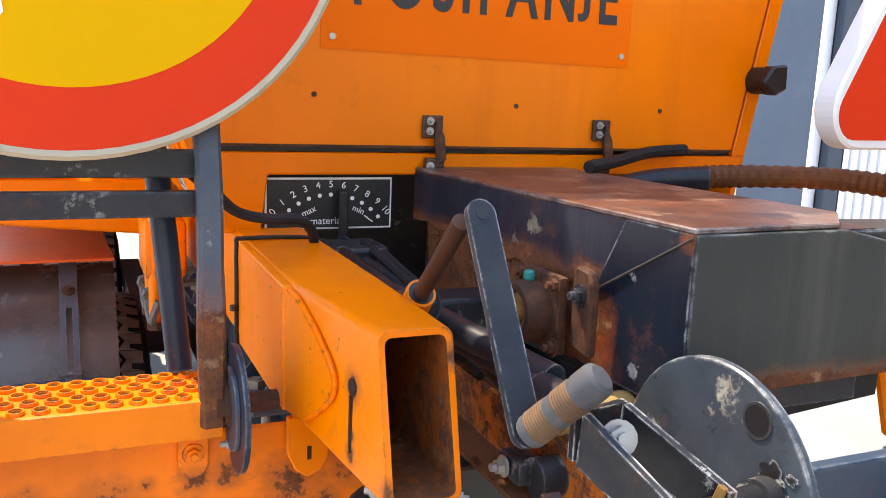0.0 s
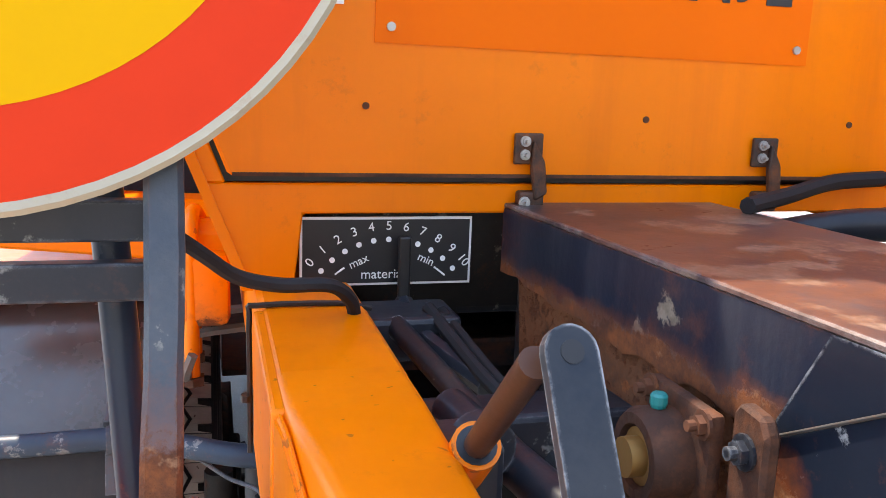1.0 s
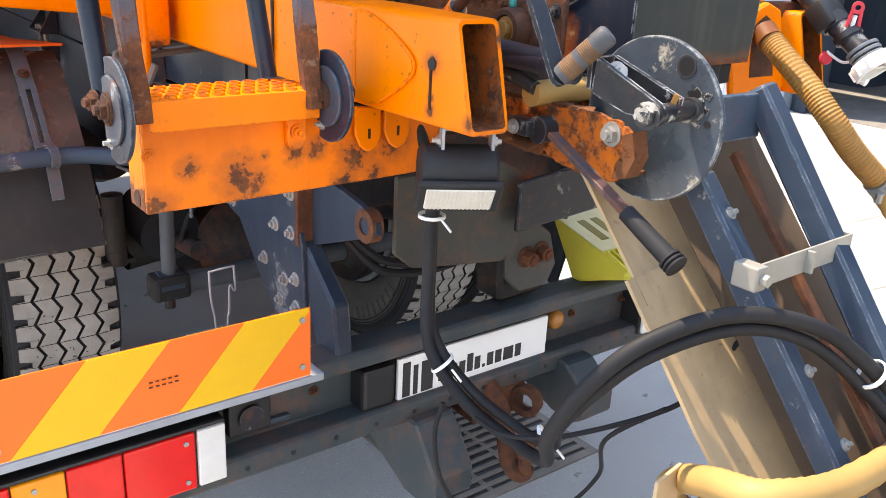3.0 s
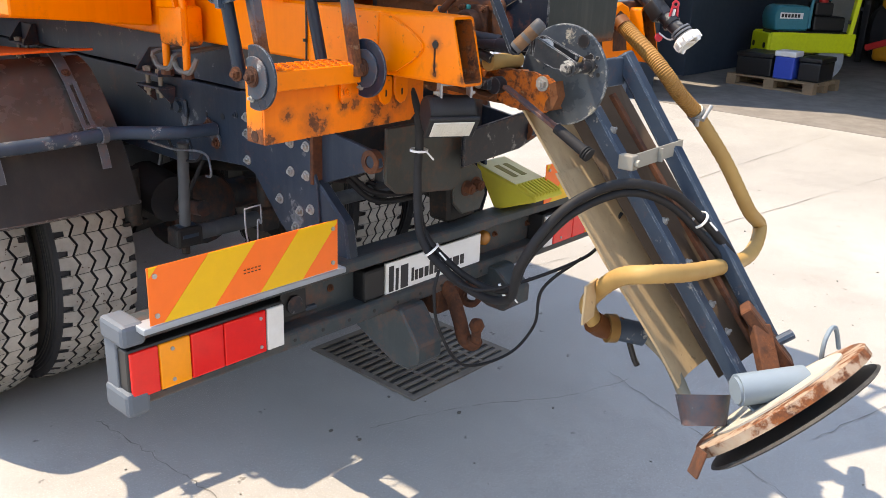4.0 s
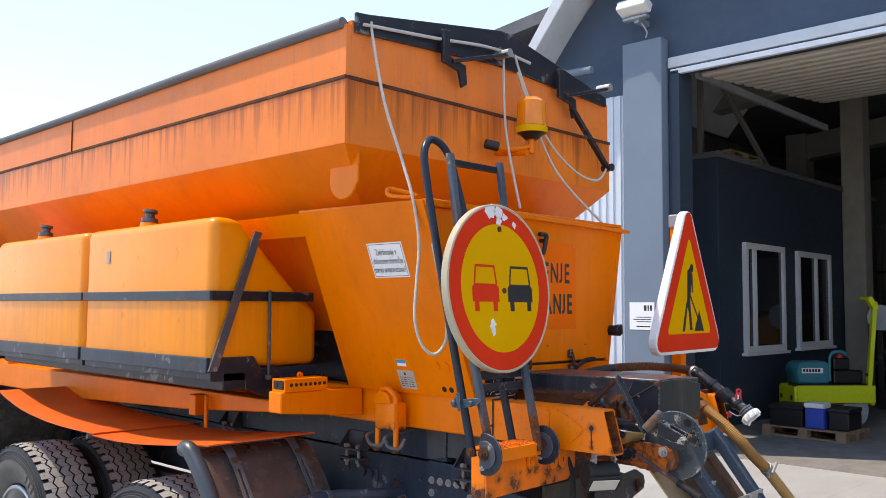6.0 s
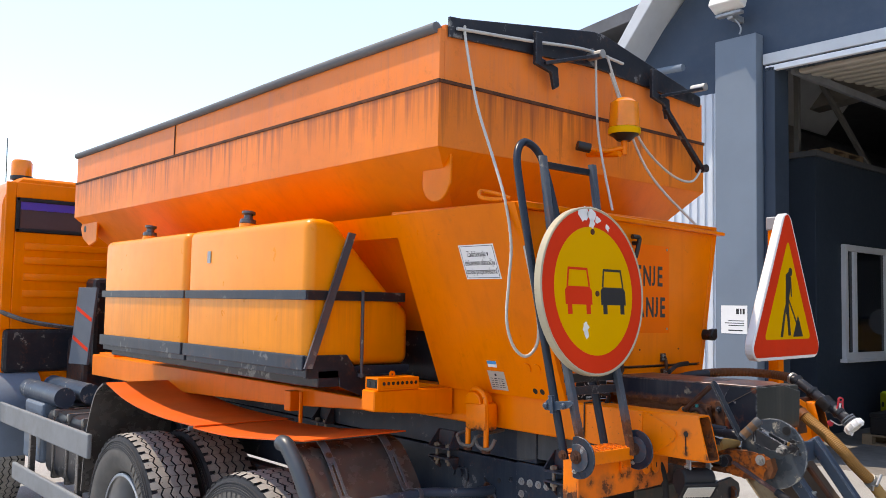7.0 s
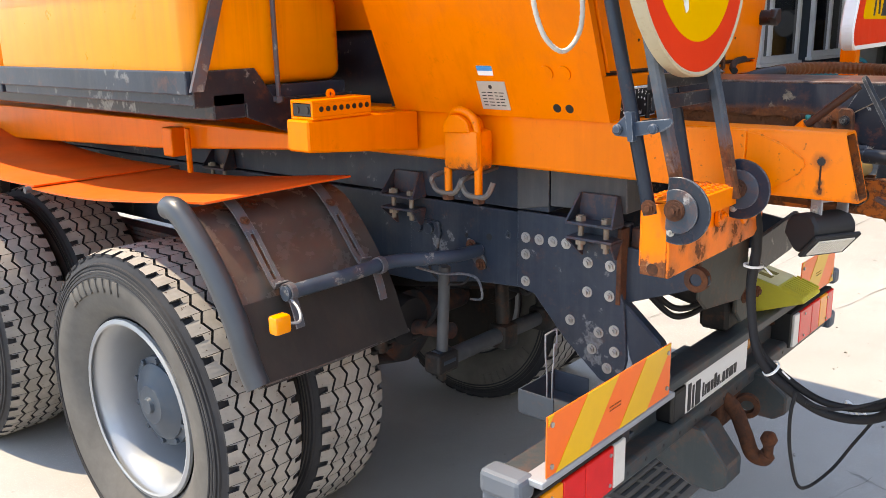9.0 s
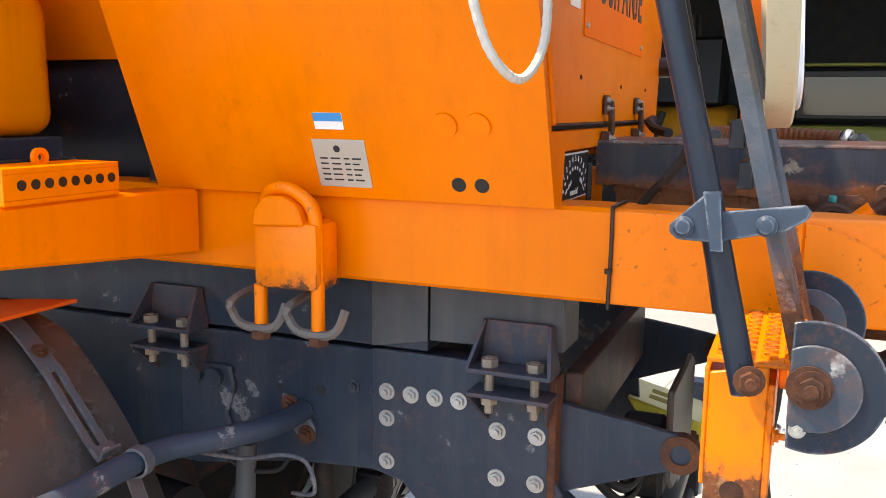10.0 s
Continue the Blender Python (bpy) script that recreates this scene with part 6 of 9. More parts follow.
m_orange_edge = paint("orange_paint_chipped", OR, 0.32, vary=0.16, streak=0.12, rust=0.08, rust_scale=12, dirt=0.10, dirt_colour=(0.5, 0.12, 0.02), bump=0.04, edge=0.6, edge_reach=0.005, specks=0.5, spots=((-0.454, -0.322, 1.402, 0.026), (-0.455, -0.323, 1.355, 0.012), (-0.455, -0.324, 1.338, 0.016), (-0.412, -0.385, 1.314, 0.05), (-0.446, -0.40, 1.33, 0.02), (-0.376, -0.37, 1.44, 0.018)))
hollow_end(-1)
hollow_end(1)


def beam_face(y, out=0.0, z=1.467):
    """The x of the left beam's outer face at y and z."""
    f = max(0.0, -0.16 - y) / (0.203 + 0.038 * (1.467 - z) / 0.153)
    return -(0.4745 - 0.0275 * f) - out


_g = [(-0.10, 1.4625), (-0.190, 1.459), (-0.235, 1.440), (-0.272, 1.418), (-0.288, 1.405), (-0.292, 1.391), (-0.284, 1.376), (-0.262, 1.358), (-0.215, 1.328), (-0.10, 1.322)]
_sl = [p for p in _g if p[0] <= -0.16]
bm = join(flat([(beam_face(y, -0.002, z), y, z) for y, z in [(-0.16, 1.463)] + _sl[:] + [(-0.16, 1.322)]], (-0.0085, -0.002, 0)))
bmesh.ops.bevel(bm, geom=bm.edges[:], offset=0.0035, segments=3, affect="EDGES", clamp_overlap=True)
part("gusset", bm, m_orange_edge, SPR, "welded-on stiffening plate with rounded point")
part("gusset", box(-0.4825, -0.47, -0.162, 0.10, 1.322, 1.464, 0.0035), m_orange_edge, SPR)
part("hole", rod((beam_face(-0.322, 0.0012, 1.402), -0.3225, 1.402), (-0.448, -0.322, 1.402), 0.0085, 14), m_black, SPR)
part("drip_slot", prism([(-0.3235, 1.394), (-0.3205, 1.394), (-0.321, 1.343), (-0.325, 1.339)], "x", beam_face(-0.323, 0.0018, 1.35), -0.448, 0), m_mouth, SPR, "rust run below the hole")

# U-bolt with block holding the beam
ub = part("clamp_block", moved(box(-0.038, 0.038, -0.062, 0.062, -0.060, 0.055, 0.014), pose(-0.533, 0.612, 1.372)), m_clamp, SPR, "orange clamp block rusting along its lower edge", smooth=40)
part("clamp_arch", prism([(0.672, 1.415), (0.668, 1.445), (0.648, 1.466), (0.612, 1.468), (0.585, 1.452), (0.574, 1.42)], "x", -0.575, -0.50, 0.004), m_orange, ub)
part("hook_bolt", tube([(-0.535, 0.672, 1.425), (-0.537, 0.668, 1.452), (-0.545, 0.648, 1.474), (-0.55, 0.61, 1.476), (-0.552, 0.575, 1.456), (-0.552, 0.562, 1.42), (-0.552, 0.560, 1.36), (-0.552, 0.56, 1.225)], 0.0115, 12), m_orange_edge, ub, "bent orange bolt", smooth=40)
part("hook_bolt", rod((-0.55, 0.672, 1.315), (-0.55, 0.672, 1.225), 0.0115, 12), m_orange_edge, ub, "orange bolt end", smooth=40)
for _y in (0.56, 0.672):
    part("nut", rod((-0.551, _y, 1.222), (-0.551, _y, 1.236), 0.018, 6), m_rust, ub)
    part("foot_bracket", tube([(-0.40, _y + 0.052, 1.300), (-0.552, _y + 0.052, 1.285), (-0.56, _y + 0.050, 1.262), (-0.56, _y + 0.03, 1.243), (-0.56, _y - 0.02, 1.242), (-0.56, _y - 0.042, 1.256), (-0.55, _y - 0.05, 1.285)], 0.008, 6, 4), m_bracketgrey, ub, "bent grey foot bracket")


def frame_bracket(y):
    """A pair of folded shelf brackets drawn together by two long bolts, on the chassis rail."""
    xo, xi = -0.446, -0.384
    b = part("frame_bracket", join(box(xo, xi, y - 0.074, y + 0.074, 1.174, 1.182, 0.002), box(xo, xi, y - 0.072, y + 0.072, 1.132, 1.140, 0.002),
                                   flat([(xo, y - 0.074, 1.182), (xi, y - 0.074, 1.182), (xi, y - 0.06, 1.255), (xi - 0.014, y - 0.06, 1.255)], (0, 0.006, 0)),
                                   flat([(xo, y + 0.074, 1.182), (xi, y + 0.074, 1.182), (xi, y + 0.06, 1.255), (xi - 0.014, y + 0.06, 1.255)], (0, -0.006, 0)),
                                   flat([(xo, y - 0.072, 1.132), (xi, y - 0.072, 1.132), (xi, y - 0.056, 1.078), (xi - 0.008, y - 0.056, 1.078)], (0, 0.006, 0)),
                                   flat([(xo, y + 0.072, 1.132), (xi, y + 0.072, 1.132), (xi, y + 0.056, 1.078), (xi - 0.008, y + 0.056, 1.078)], (0, -0.006, 0)),
                                   box(xi - 0.007, xi, y - 0.062, y + 0.062, 1.182, 1.255, 0.002)), m_chassis_bracket, TRUCK, "folded slate shelf bracket with rust runs")
    for d in (-0.04, 0.04):
        part("bolt", join(rod((xo + 0.028, y + d, 1.100), (xo + 0.028, y + d, 1.198), 0.008, 10), rod((xo + 0.028, y + d, 1.182), (xo + 0.028, y + d, 1.196), 0.0155, 6), rod((xo + 0.028, y + d, 1.116), (xo + 0.028, y + d, 1.132), 0.0155, 6)), m_rustbolt, b)


m_chassis_bracket = paint("slate_bracket_rust_runs", (0.030, 0.044, 0.068), 0.38, vary=0.3, streak=0.35, streak_colour=(0.16, 0.07, 0.03), rust=0.3, rust_scale=9, dirt=0.5, dirt_colour=(0.10, 0.09, 0.08), bump=0.08, edge=0.5)
m_rustbolt = paint("rusty_zinc_bolt", (0.30, 0.27, 0.22), 0.5, metal=0.4, vary=0.3, rust=0.42, rust_scale=30, dirt=0.4, bump=0.1)
for _y in (0.268, 0.985, 2.0):
    frame_bracket(_y)

# drilled box on its arm
arm = part("drilled_arm", join(prism([(-0.92, 1.385), (-0.49, 1.345), (-0.49, 1.462), (-0.70, 1.470), (-0.92, 1.470)], "y", 0.84, 0.93, 0.005)), m_orange, SPR, "orange bracket arm with a drilled box")
db = part("drilled_box", box(-0.905, -0.69, 0.835, 0.925, 1.470, 1.478, 0.002), m_orange, arm, "drilled orange box")
for _b in ((0.835, 0.843, 1.478, 1.514), (0.917, 0.925, 1.478, 1.514), (0.835, 0.925, 1.514, 1.522)):
    part("box_wall", box(-0.905, -0.69, _b[0], _b[1], _b[2], _b[3], 0.001), m_orange, db)
part("lifting_eye", lathe([(0.006, -0.004), (0.014, -0.004), (0.014, 0.004), (0.006, 0.004)], (-0.80, 0.88, 1.532), (0, 1, 0), 14, closed=True), m_orange, db)
for _i in range(8):
    part("hole", rod((-0.875 + 0.024 * _i, 0.8335, 1.498), (-0.875 + 0.024 * _i, 0.836, 1.498), 0.0075, 12), m_black, db)
for _y in (0.86, 0.90):
    part("hole", rod((-0.9065, _y, 1.496), (-0.904, _y, 1.496), 0.010, 12), m_black, db)
part("inner_dark", box(-0.904, -0.70, 0.845, 0.915, 1.48, 1.512, 0), m_black, db)
part("tank_rail", prism([(4.72, 1.405), (4.72, 1.25), (3.2, 1.255), (1.9, 1.30), (1.0, 1.36), (0.95, 1.40), (1.9, 1.405)], "x", -0.74, -0.64, 0.005), m_orange, SPR, "long orange support rail under the tanks")
for _y, _z in ((4.55, 1.28), (1.75, 1.31), (3.0, 1.29)):
    part("tank_rail_foot", box(-0.66, -0.42, _y, _y + 0.11, _z, 1.40, 0.005), m_orange, SPR)
part("clamp_post", join(box(-0.80, -0.745, 1.70, 1.76, 1.29, 1.39, 0.006), rod((-0.775, 1.64, 1.24), (-0.775, 1.64, 1.39), 0.010, 8)), m_orange, SPR)
part("step_tread", box(-0.73, -0.66, 4.3, 4.6, 1.403, 1.425, 0.003), m_orange, SPR)


# ---- brine tanks ----
def brine_tank(y0, y1, cut, label):
    x0, x1, z0, z1 = -1.06, -0.49, 1.548, 2.195
    t = thing("brine_tank", (-0.8, (y0 + y1) / 2, 1.5), label, "tank", "brine tanks")
    # outer side upright, inner shoulder sloping along the hopper
    bm = prism([(x0, z0), (x0, z1), (-0.925, z1), (-0.60, 1.875), (x1, 1.80), (x1, z0)], "y", y0, y1, 0)
    bmesh.ops.bevel(bm, geom=bm.edges[:], offset=0.045, segments=5, affect="EDGES", profile=0.5, clamp_overlap=True)
    part("body", bm, m_tank, t, smooth=50)
    part("strap", box(x0 - 0.012, x0 - 0.002, y0 - 0.012, y1, 1.838, 1.88, 0.003), m_chassis, t, "slate blue steel strap")
    if cut:
        part("strap", box(x0 - 0.002, -0.53, y0 - 0.012, y0 - 0.004, 1.838, 1.88, 0.003), m_blackpaint, t, "dark strap round the tank end")
        part("sticker", box(x0 - 0.004, x0 - 0.001, y0 + 0.93, y0 + 0.965, 2.02, 2.08, 0), m_grey, t)
    part("cap_neck", lathe([(0.045, 0.0), (0.042, 0.02), (0.04, 0.03)], (-0.97, (y0 + y1) / 2 + 0.12, z1 - 0.01), (0, 0, 1), 20), m_tank, t, smooth=40)
    part("cap", join(lathe([(0.034, 0.0), (0.042, 0.008), (0.040, 0.028), (0.024, 0.034), (0.022, 0.050), (0.036, 0.058), (0.034, 0.070), (0.0, 0.072)], (-0.97, (y0 + y1) / 2 + 0.12, z1 + 0.012), (0.1, 0.05, 1), 18)), m_mudguard, t, "black filler cap", smooth=40)
    part("tray", join(box(x0 - 0.014, x0 + 0.01, y0, y1, 1.536, 1.60, 0.004), box(x0 + 0.01, x1, y0, y1, 1.505, 1.548, 0.004)), m_chassis, t, "slate blue tray")
    return t


brine_tank(1.155, 2.36, True, "yellow-orange plastic brine tank with stained side and slate strap")
brine_tank(2.39, 3.62, False, "yellow-orange plastic brine tank with slate strap")
tb = thing("tank_brace", (-1.0, 1.14, 1.4), "rusty dark steel brace holding the tank", "brace")
part("strut", flat([(-1.076, 1.14, 1.545), (-1.036, 1.14, 1.545), (-0.833, 1.135, 2.135), (-0.868, 1.135, 2.14)], (0, -0.012, 0)), m_rustbar, tb)
part("end_bracket", prism([(-1.06, 1.60), (-0.85, 1.60), (-0.785, 1.51), (-0.47, 1.51), (-0.47, 1.36), (-0.66, 1.36), (-0.715, 1.395), (-0.888, 1.462), (-0.888, 1.50), (-1.06, 1.50)], "y", 1.143, 1.153, 0.002), m_blackpaint, tb, "dark folded tray bracket")
part("tray_beam", prism([(3.6, 1.535), (3.6, 1.47), (1.3, 1.46), (1.143, 1.462), (1.143, 1.535)], "x", -1.0, -0.89, 0.004), m_blackpaint, tb)
part("rod", rod((-0.779, 1.132, 1.495), (-0.781, 1.132, 1.885), 0.0075, 10), m_rustbar, tb)
part("rod_nut", rod((-0.779, 1.132, 1.50), (-0.779, 1.132, 1.515), 0.016, 6), m_rustbar, tb)


# ---- folding sign carrier ----
def step_bracket():
    s = thing("sign_step", (-0.68, -0.11, 1.2), "orange step bracket with perforated tread, rusty edges", "step")
    x0, x1, yf, yb, zt = -0.803, -0.548, -0.145, -0.078, 1.348
    part("front_plate", prism([(x0, 1.184), (-0.45, 1.188), (-0.345, 1.19), (-0.30, 1.23), (-0.30, 1.30), (-0.555, 1.302), (-0.56, 1.325), (x0, 1.325)], "y", yf, yf + 0.007, 0.0015), m_step, s, "orange front plate with rust patches")
    part("end_plate", prism([(yf + 0.007, 1.184), (yb, 1.184), (yb, 1.332), (yf + 0.007, 1.345)], "x", x0, x0 + 0.006, 0.0015), m_endplate, s, "orange end plate rusted through below")
    part("end_hole", rod((x0 - 0.0008, -0.108, 1.199), (x0 + 0.002, -0.108, 1.199), 0.013, 12), m_mouth, s)
    part("back_plate", box(x0 + 0.006, x1, yb, yb + 0.006, 1.20, zt - 0.012, 0.002), m_orange_rust, s)
    tr = part("tread", box(x0 + 0.001, x1, -0.172, yb + 0.004, zt - 0.005, zt, 0.001), m_tread_orange, s)
    for r in range(4):
        for c in range(11):
            x, y = x0 + 0.014 + 0.0225 * c + (0.011 if r % 2 else 0), -0.160 + 0.0235 * r
            if x > x1 - 0.008:
                continue
            part("stud", lathe([(0.0058, 0), (0.0092, 0.0), (0.0084, 0.0038), (0.0066, 0.0038)], (x, y, zt), (0, 0, 1), 12, closed=True), m_tread_orange, tr)
            part("hole", rod((x, y, zt + 0.0002), (x, y, zt + 0.0008), 0.006, 10), m_black, tr)
    part("lip", box(x0 + 0.001, x1, -0.176, -0.171, zt - 0.042, zt, 0.002), m_tread_orange, s)
    part("lip_bracket", prism([(-0.592, 1.325), (-0.560, 1.325), (-0.560, 1.268), (-0.568, 1.255), (-0.584, 1.255), (-0.592, 1.268)], "y", -0.158, -0.146, 0.002), m_step, s)
    part("bolt", bolt((-0.577, -0.158, 1.284), (0, -1, 0), 0.008, 0.008), m_orange_rust, s)
    part("bolt", bolt((-0.797, -0.145, 1.268), (0, -1, 0), 0.007, 0.007), m_orange_rust, s)
    for x in (-0.455, -0.40):
        part("lug", prism([(x - 0.022, 1.315), (x + 0.026, 1.310), (x + 0.026, 1.262), (x + 0.018, 1.246), (x + 0.002, 1.240), (x - 0.012, 1.250), (x - 0.022, 1.272)], "y", -0.162, -0.154, 0.002), m_orange_edge, s)
        part("lug_slot", box(x + 0.001, x + 0.006, -0.1626, -0.1618, 1.262, 1.278, 0), m_mouth, s)
    return s


step_bracket()


def sign_carrier():
    c = thing("sign_carrier", (-0.68, -0.08, 1.3), "folding carrier of dark blue tube and rusty flat bars", "sign frame")
    ln = 0.25

    def P(x, z, y):
        return (x, y + ln * (z - 1.3), z)

    part("hoop", tube([P(-0.838, 1.325, -0.122), P(-0.842, 1.6, -0.125), P(-0.838, 2.0, -0.125), P(-0.83, 2.27, -0.125), P(-0.815, 2.38, -0.125), P(-0.765, 2.43, -0.125), P(-0.70, 2.40, -0.125), P(-0.675, 2.30, -0.125), P(-0.645, 2.0, -0.12), P(-0.60, 1.6, -0.10), P(-0.580, 1.35, -0.085)], 0.0142, 16), m_darkblue, c, "dark blue tube hoop", smooth=40)
    part("hoop_bolt", bolt((-0.853, -0.120, 1.342), (-1, -0.2, 0), 0.011, 0.010), m_rust, c)
    for x0, xm, x1 in ((-0.812, -0.812, -0.735), (-0.559, -0.552, -0.457)):
        rnd = random.Random(int(-x0 * 100))
        rings = []
        for k in range(27):
            z = 1.322 + (2.375 - 1.322) * k / 26
            x = x0 + (xm - x0) * min(1, (z - 1.322) / 0.22) if z < 1.68 else xm + (x1 - xm) * (z - 1.68) / (2.375 - 1.68)
            p = Vector(P(x, z, -0.182 + 0.006 * k / 26))
            rough = 1.0 if z < 1.55 else 0.25
            w = 0.0138 + 0.0012 * rough * rnd.uniform(-1, 1)
            j = [0.0016 * rough * rnd.uniform(-1, 1) for _ in range(6)]
            rings.append([p + Vector(d) for d in ((-w, -0.006 + j[0], 0), (-w + 0.004, -0.011 + j[1], 0), (w - 0.004, -0.011 + j[2], 0), (w, -0.006 + j[3], 0), (w, 0.010, 0), (-w, 0.010, 0))])
        part("upright", loft(rings), m_uprightbar, c, "flat-bar upright, pitted with rust below", smooth=25)
    for z, xa, xb, h in ((2.345, -0.737, -0.457, 0.012), (1.587, -0.81, -0.56, 0.015), (1.545, -0.81, -0.56, 0.014)):
        y = P(0, z, -0.178)[1]
        part("crossbar", box(xa, xb, y + 0.008, y + 0.024, z - h, z + h, 0.002), m_blackpaint, c)
    # lock strap across hoop and upright
    xk = -0.853
    lk = part("lock_bar", prism([(-0.034, 1.497), (-0.070, 1.532), (-0.077, 1.532), (-0.081, 1.512), (-0.160, 1.523), (-0.166, 1.516), (-0.162, 1.508), (-0.143, 1.496), (-0.077, 1.481), (-0.042, 1.482), (-0.034, 1.489)], "x", xk - 0.006, xk, 0.0012), m_bluesteel, c, "worn blue-grey lock strap")
    part("lock_pin", lathe([(0.0, -0.010), (0.007, -0.009), (0.0105, -0.005), (0.0105, 0.0), (0.006, 0.0), (0.006, 0.05), (0.0, 0.05)], (xk - 0.006, -0.048, 1.496), (1, 0, 0), 14), m_bluesteel, lk, smooth=40)
    part("lock_pin", lathe([(0.0, -0.010), (0.007, -0.009), (0.0105, -0.005), (0.0105, 0.0), (0.006, 0.0), (0.006, 0.05), (0.0, 0.05)], (xk - 0.006, -0.126, 1.501), (1, 0, 0), 14), m_bluesteel, lk, smooth=40)
    part("lock_lever", flat([(xk, -0.066, 1.532), (xk, -0.082, 1.532), (xk, -0.088, 1.474), (xk, -0.076, 1.474)], (-0.016, 0, 0)), m_bluesteel, lk)
    for x, yc, zc, face in ((-0.846, -0.180, 1.341, -1), (-0.535, -0.178, 1.338, -1)):
        r, cut = 0.068, 0.022

        def dee(rad, c0):
            a0 = math.degrees(math.acos(min(1.0, c0 / rad)))
            return [(yc + rad * math.cos(radians(a0 + (360 - 2 * a0) * k / 40)), zc + rad * math.sin(radians(a0 + (360 - 2 * a0) * k / 40))) for k in range(41)]

        d = part("pivot_disc", prism(dee(r, cut), "x", x - 0.003, x + 0.003, 0.0008), m_darkblue, c, "dark blue pivot cam with one flat side")
        part("washer", prism(dee(0.0445, cut + 0.0005), "x", x - 0.0075, x - 0.003, 0.0008), m_washer, d, "worn steel friction plate")
        part("bolt_washer", rod((x - 0.0075, yc + 0.004, zc + 0.002), (x - 0.0105, yc + 0.004, zc + 0.002), 0.022, 20), m_rust, d)
        part("bolt", bolt((x - 0.0105, yc + 0.002, zc + 0.002), (-1, 0, 0), 0.0125, 0.010), m_rust, d)
        part("bolt", bolt((x - 0.003, yc + 0.012, zc - 0.044), (-1, 0, 0), 0.006, 0.006), m_zinc, d)
        part("pivot_pin", rod((x - 0.003, yc + 0.004, zc + 0.002), (x + 0.045, yc + 0.01, zc + 0.002), 0.011, 10), m_rust, d)


m_darkblue = paint("dark_navy_paint", (0.012, 0.021, 0.037), 0.26, vary=0.3, rust=0.08, rust_scale=18, dirt=0.3, dirt_colour=(0.045, 0.055, 0.065), bump=0.04, edge=0.7, edge_colour=(0.30, 0.33, 0.36))
m_washer = paint("worn_steel_washer", (0.045, 0.065, 0.09), 0.38, metal=0.2, vary=0.35, rust=0.30, rust_scale=16, dirt=0.3, dirt_colour=(0.11, 0.11, 0.105), bump=0.1, chips=0.15, edge=0.6, edge_colour=(0.28, 0.29, 0.30))
sign_carrier()


def car_pictogram(cx, cz, mat, parent, s=1.0):
    y = -0.0043
    def q(x, z):
        return (cx + x * s, cz + z * s)
    part("pictogram", prism([q(-0.068, -0.045), q(-0.068, 0.0), q(-0.056, 0.012), q(0.056, 0.012), q(0.068, 0.0), q(0.068, -0.045), q(0.058, -0.045), q(0.058, -0.075), q(0.036, -0.075), q(0.036, -0.045), q(-0.036, -0.045), q(-0.036, -0.075), q(-0.058, -0.075), q(-0.058, -0.045)], "y", y - 0.0006, y, 0), mat, parent)
    part("pictogram", prism([q(-0.060, 0.012), q(-0.050, 0.072), q(0.050, 0.072), q(0.060, 0.012), q(0.052, 0.012), q(0.044, 0.064), q(-0.044, 0.064), q(-0.052, 0.012)], "y", y - 0.0006, y, 0), mat, parent)


def place_sign(root, m):
    for o in root.children_recursive:
        if o.parent == root:
            o.matrix_parent_inverse = Matrix()
    root.matrix_world = m


def round_sign():
    r = thing("no_overtaking_sign", (0, 0, 0), "round yellow no-overtaking sign with red rim and chipped white edge", "road sign")
    R = 0.293
    part("panel", lathe([(0.0, 0.004), (R - 0.006, 0.004), (R - 0.006, 0.022), (R, 0.022), (R, -0.004), (R - 0.004, -0.007), (R - 0.010, -0.0035), (0.0, -0.003)], (0, 0, 0), (0, 1, 0), 72), m_white_worn, r, "white enamel rim", smooth=35)
    part("red_ring", lathe([(0.222, -0.0036), (R - 0.0095, -0.0036), (R - 0.0095, -0.0030), (0.222, -0.0030)], (0, 0, 0), (0, 1, 0), 72, closed=True), m_sign_red, r)
    part("yellow_field", lathe([(0.0, -0.0042), (0.2225, -0.0042), (0.2225, -0.0030), (0.0, -0.0030)], (0, 0, 0), (0, 1, 0), 72), m_sign_yellow, r)
    car_pictogram(-0.093, 0.0, m_sign_red, r, 1.08)
    car_pictogram(0.105, 0.0, m_ink, r, 1.08)
    part("bolt", join(rod((0.01, -0.008, -0.01), (0.01, -0.004, -0.01), 0.010, 10), rod((0.0, -0.008, 0.205), (0.0, -0.004, 0.205), 0.010, 10)), m_rust, r)
    rnd = random.Random(5)
    for cx, cz, sc in ((-0.045, 0.262, 0.030), (0.0, 0.268, 0.026), (0.035, 0.25, 0.018), (0.0, 0.235, 0.02), (0.09, 0.225, 0.014), (-0.065, -0.125, 0.020), (-0.06, -0.148, 0.016)):
        pts = [(cx + sc * rnd.uniform(0.5, 1.15) * math.cos(k * 0.628), cz + sc * rnd.uniform(0.5, 1.15) * math.sin(k * 0.628)) for k in range(10)]
        part("paint_chip", prism(pts, "y", -0.0052, -0.0044, 0), m_white, r, "patch of bare white enamel")
    place_sign(r, pose(-0.69, -0.112, 1.885, -4, 0, 3))


m_white_worn = paint("chipped_white_enamel", (0.46, 0.40, 0.28), 0.45, vary=0.2, rust=0.14, rust_scale=22, dirt=0.4, dirt_colour=(0.38, 0.30, 0.18), bump=0.06)
round_sign()


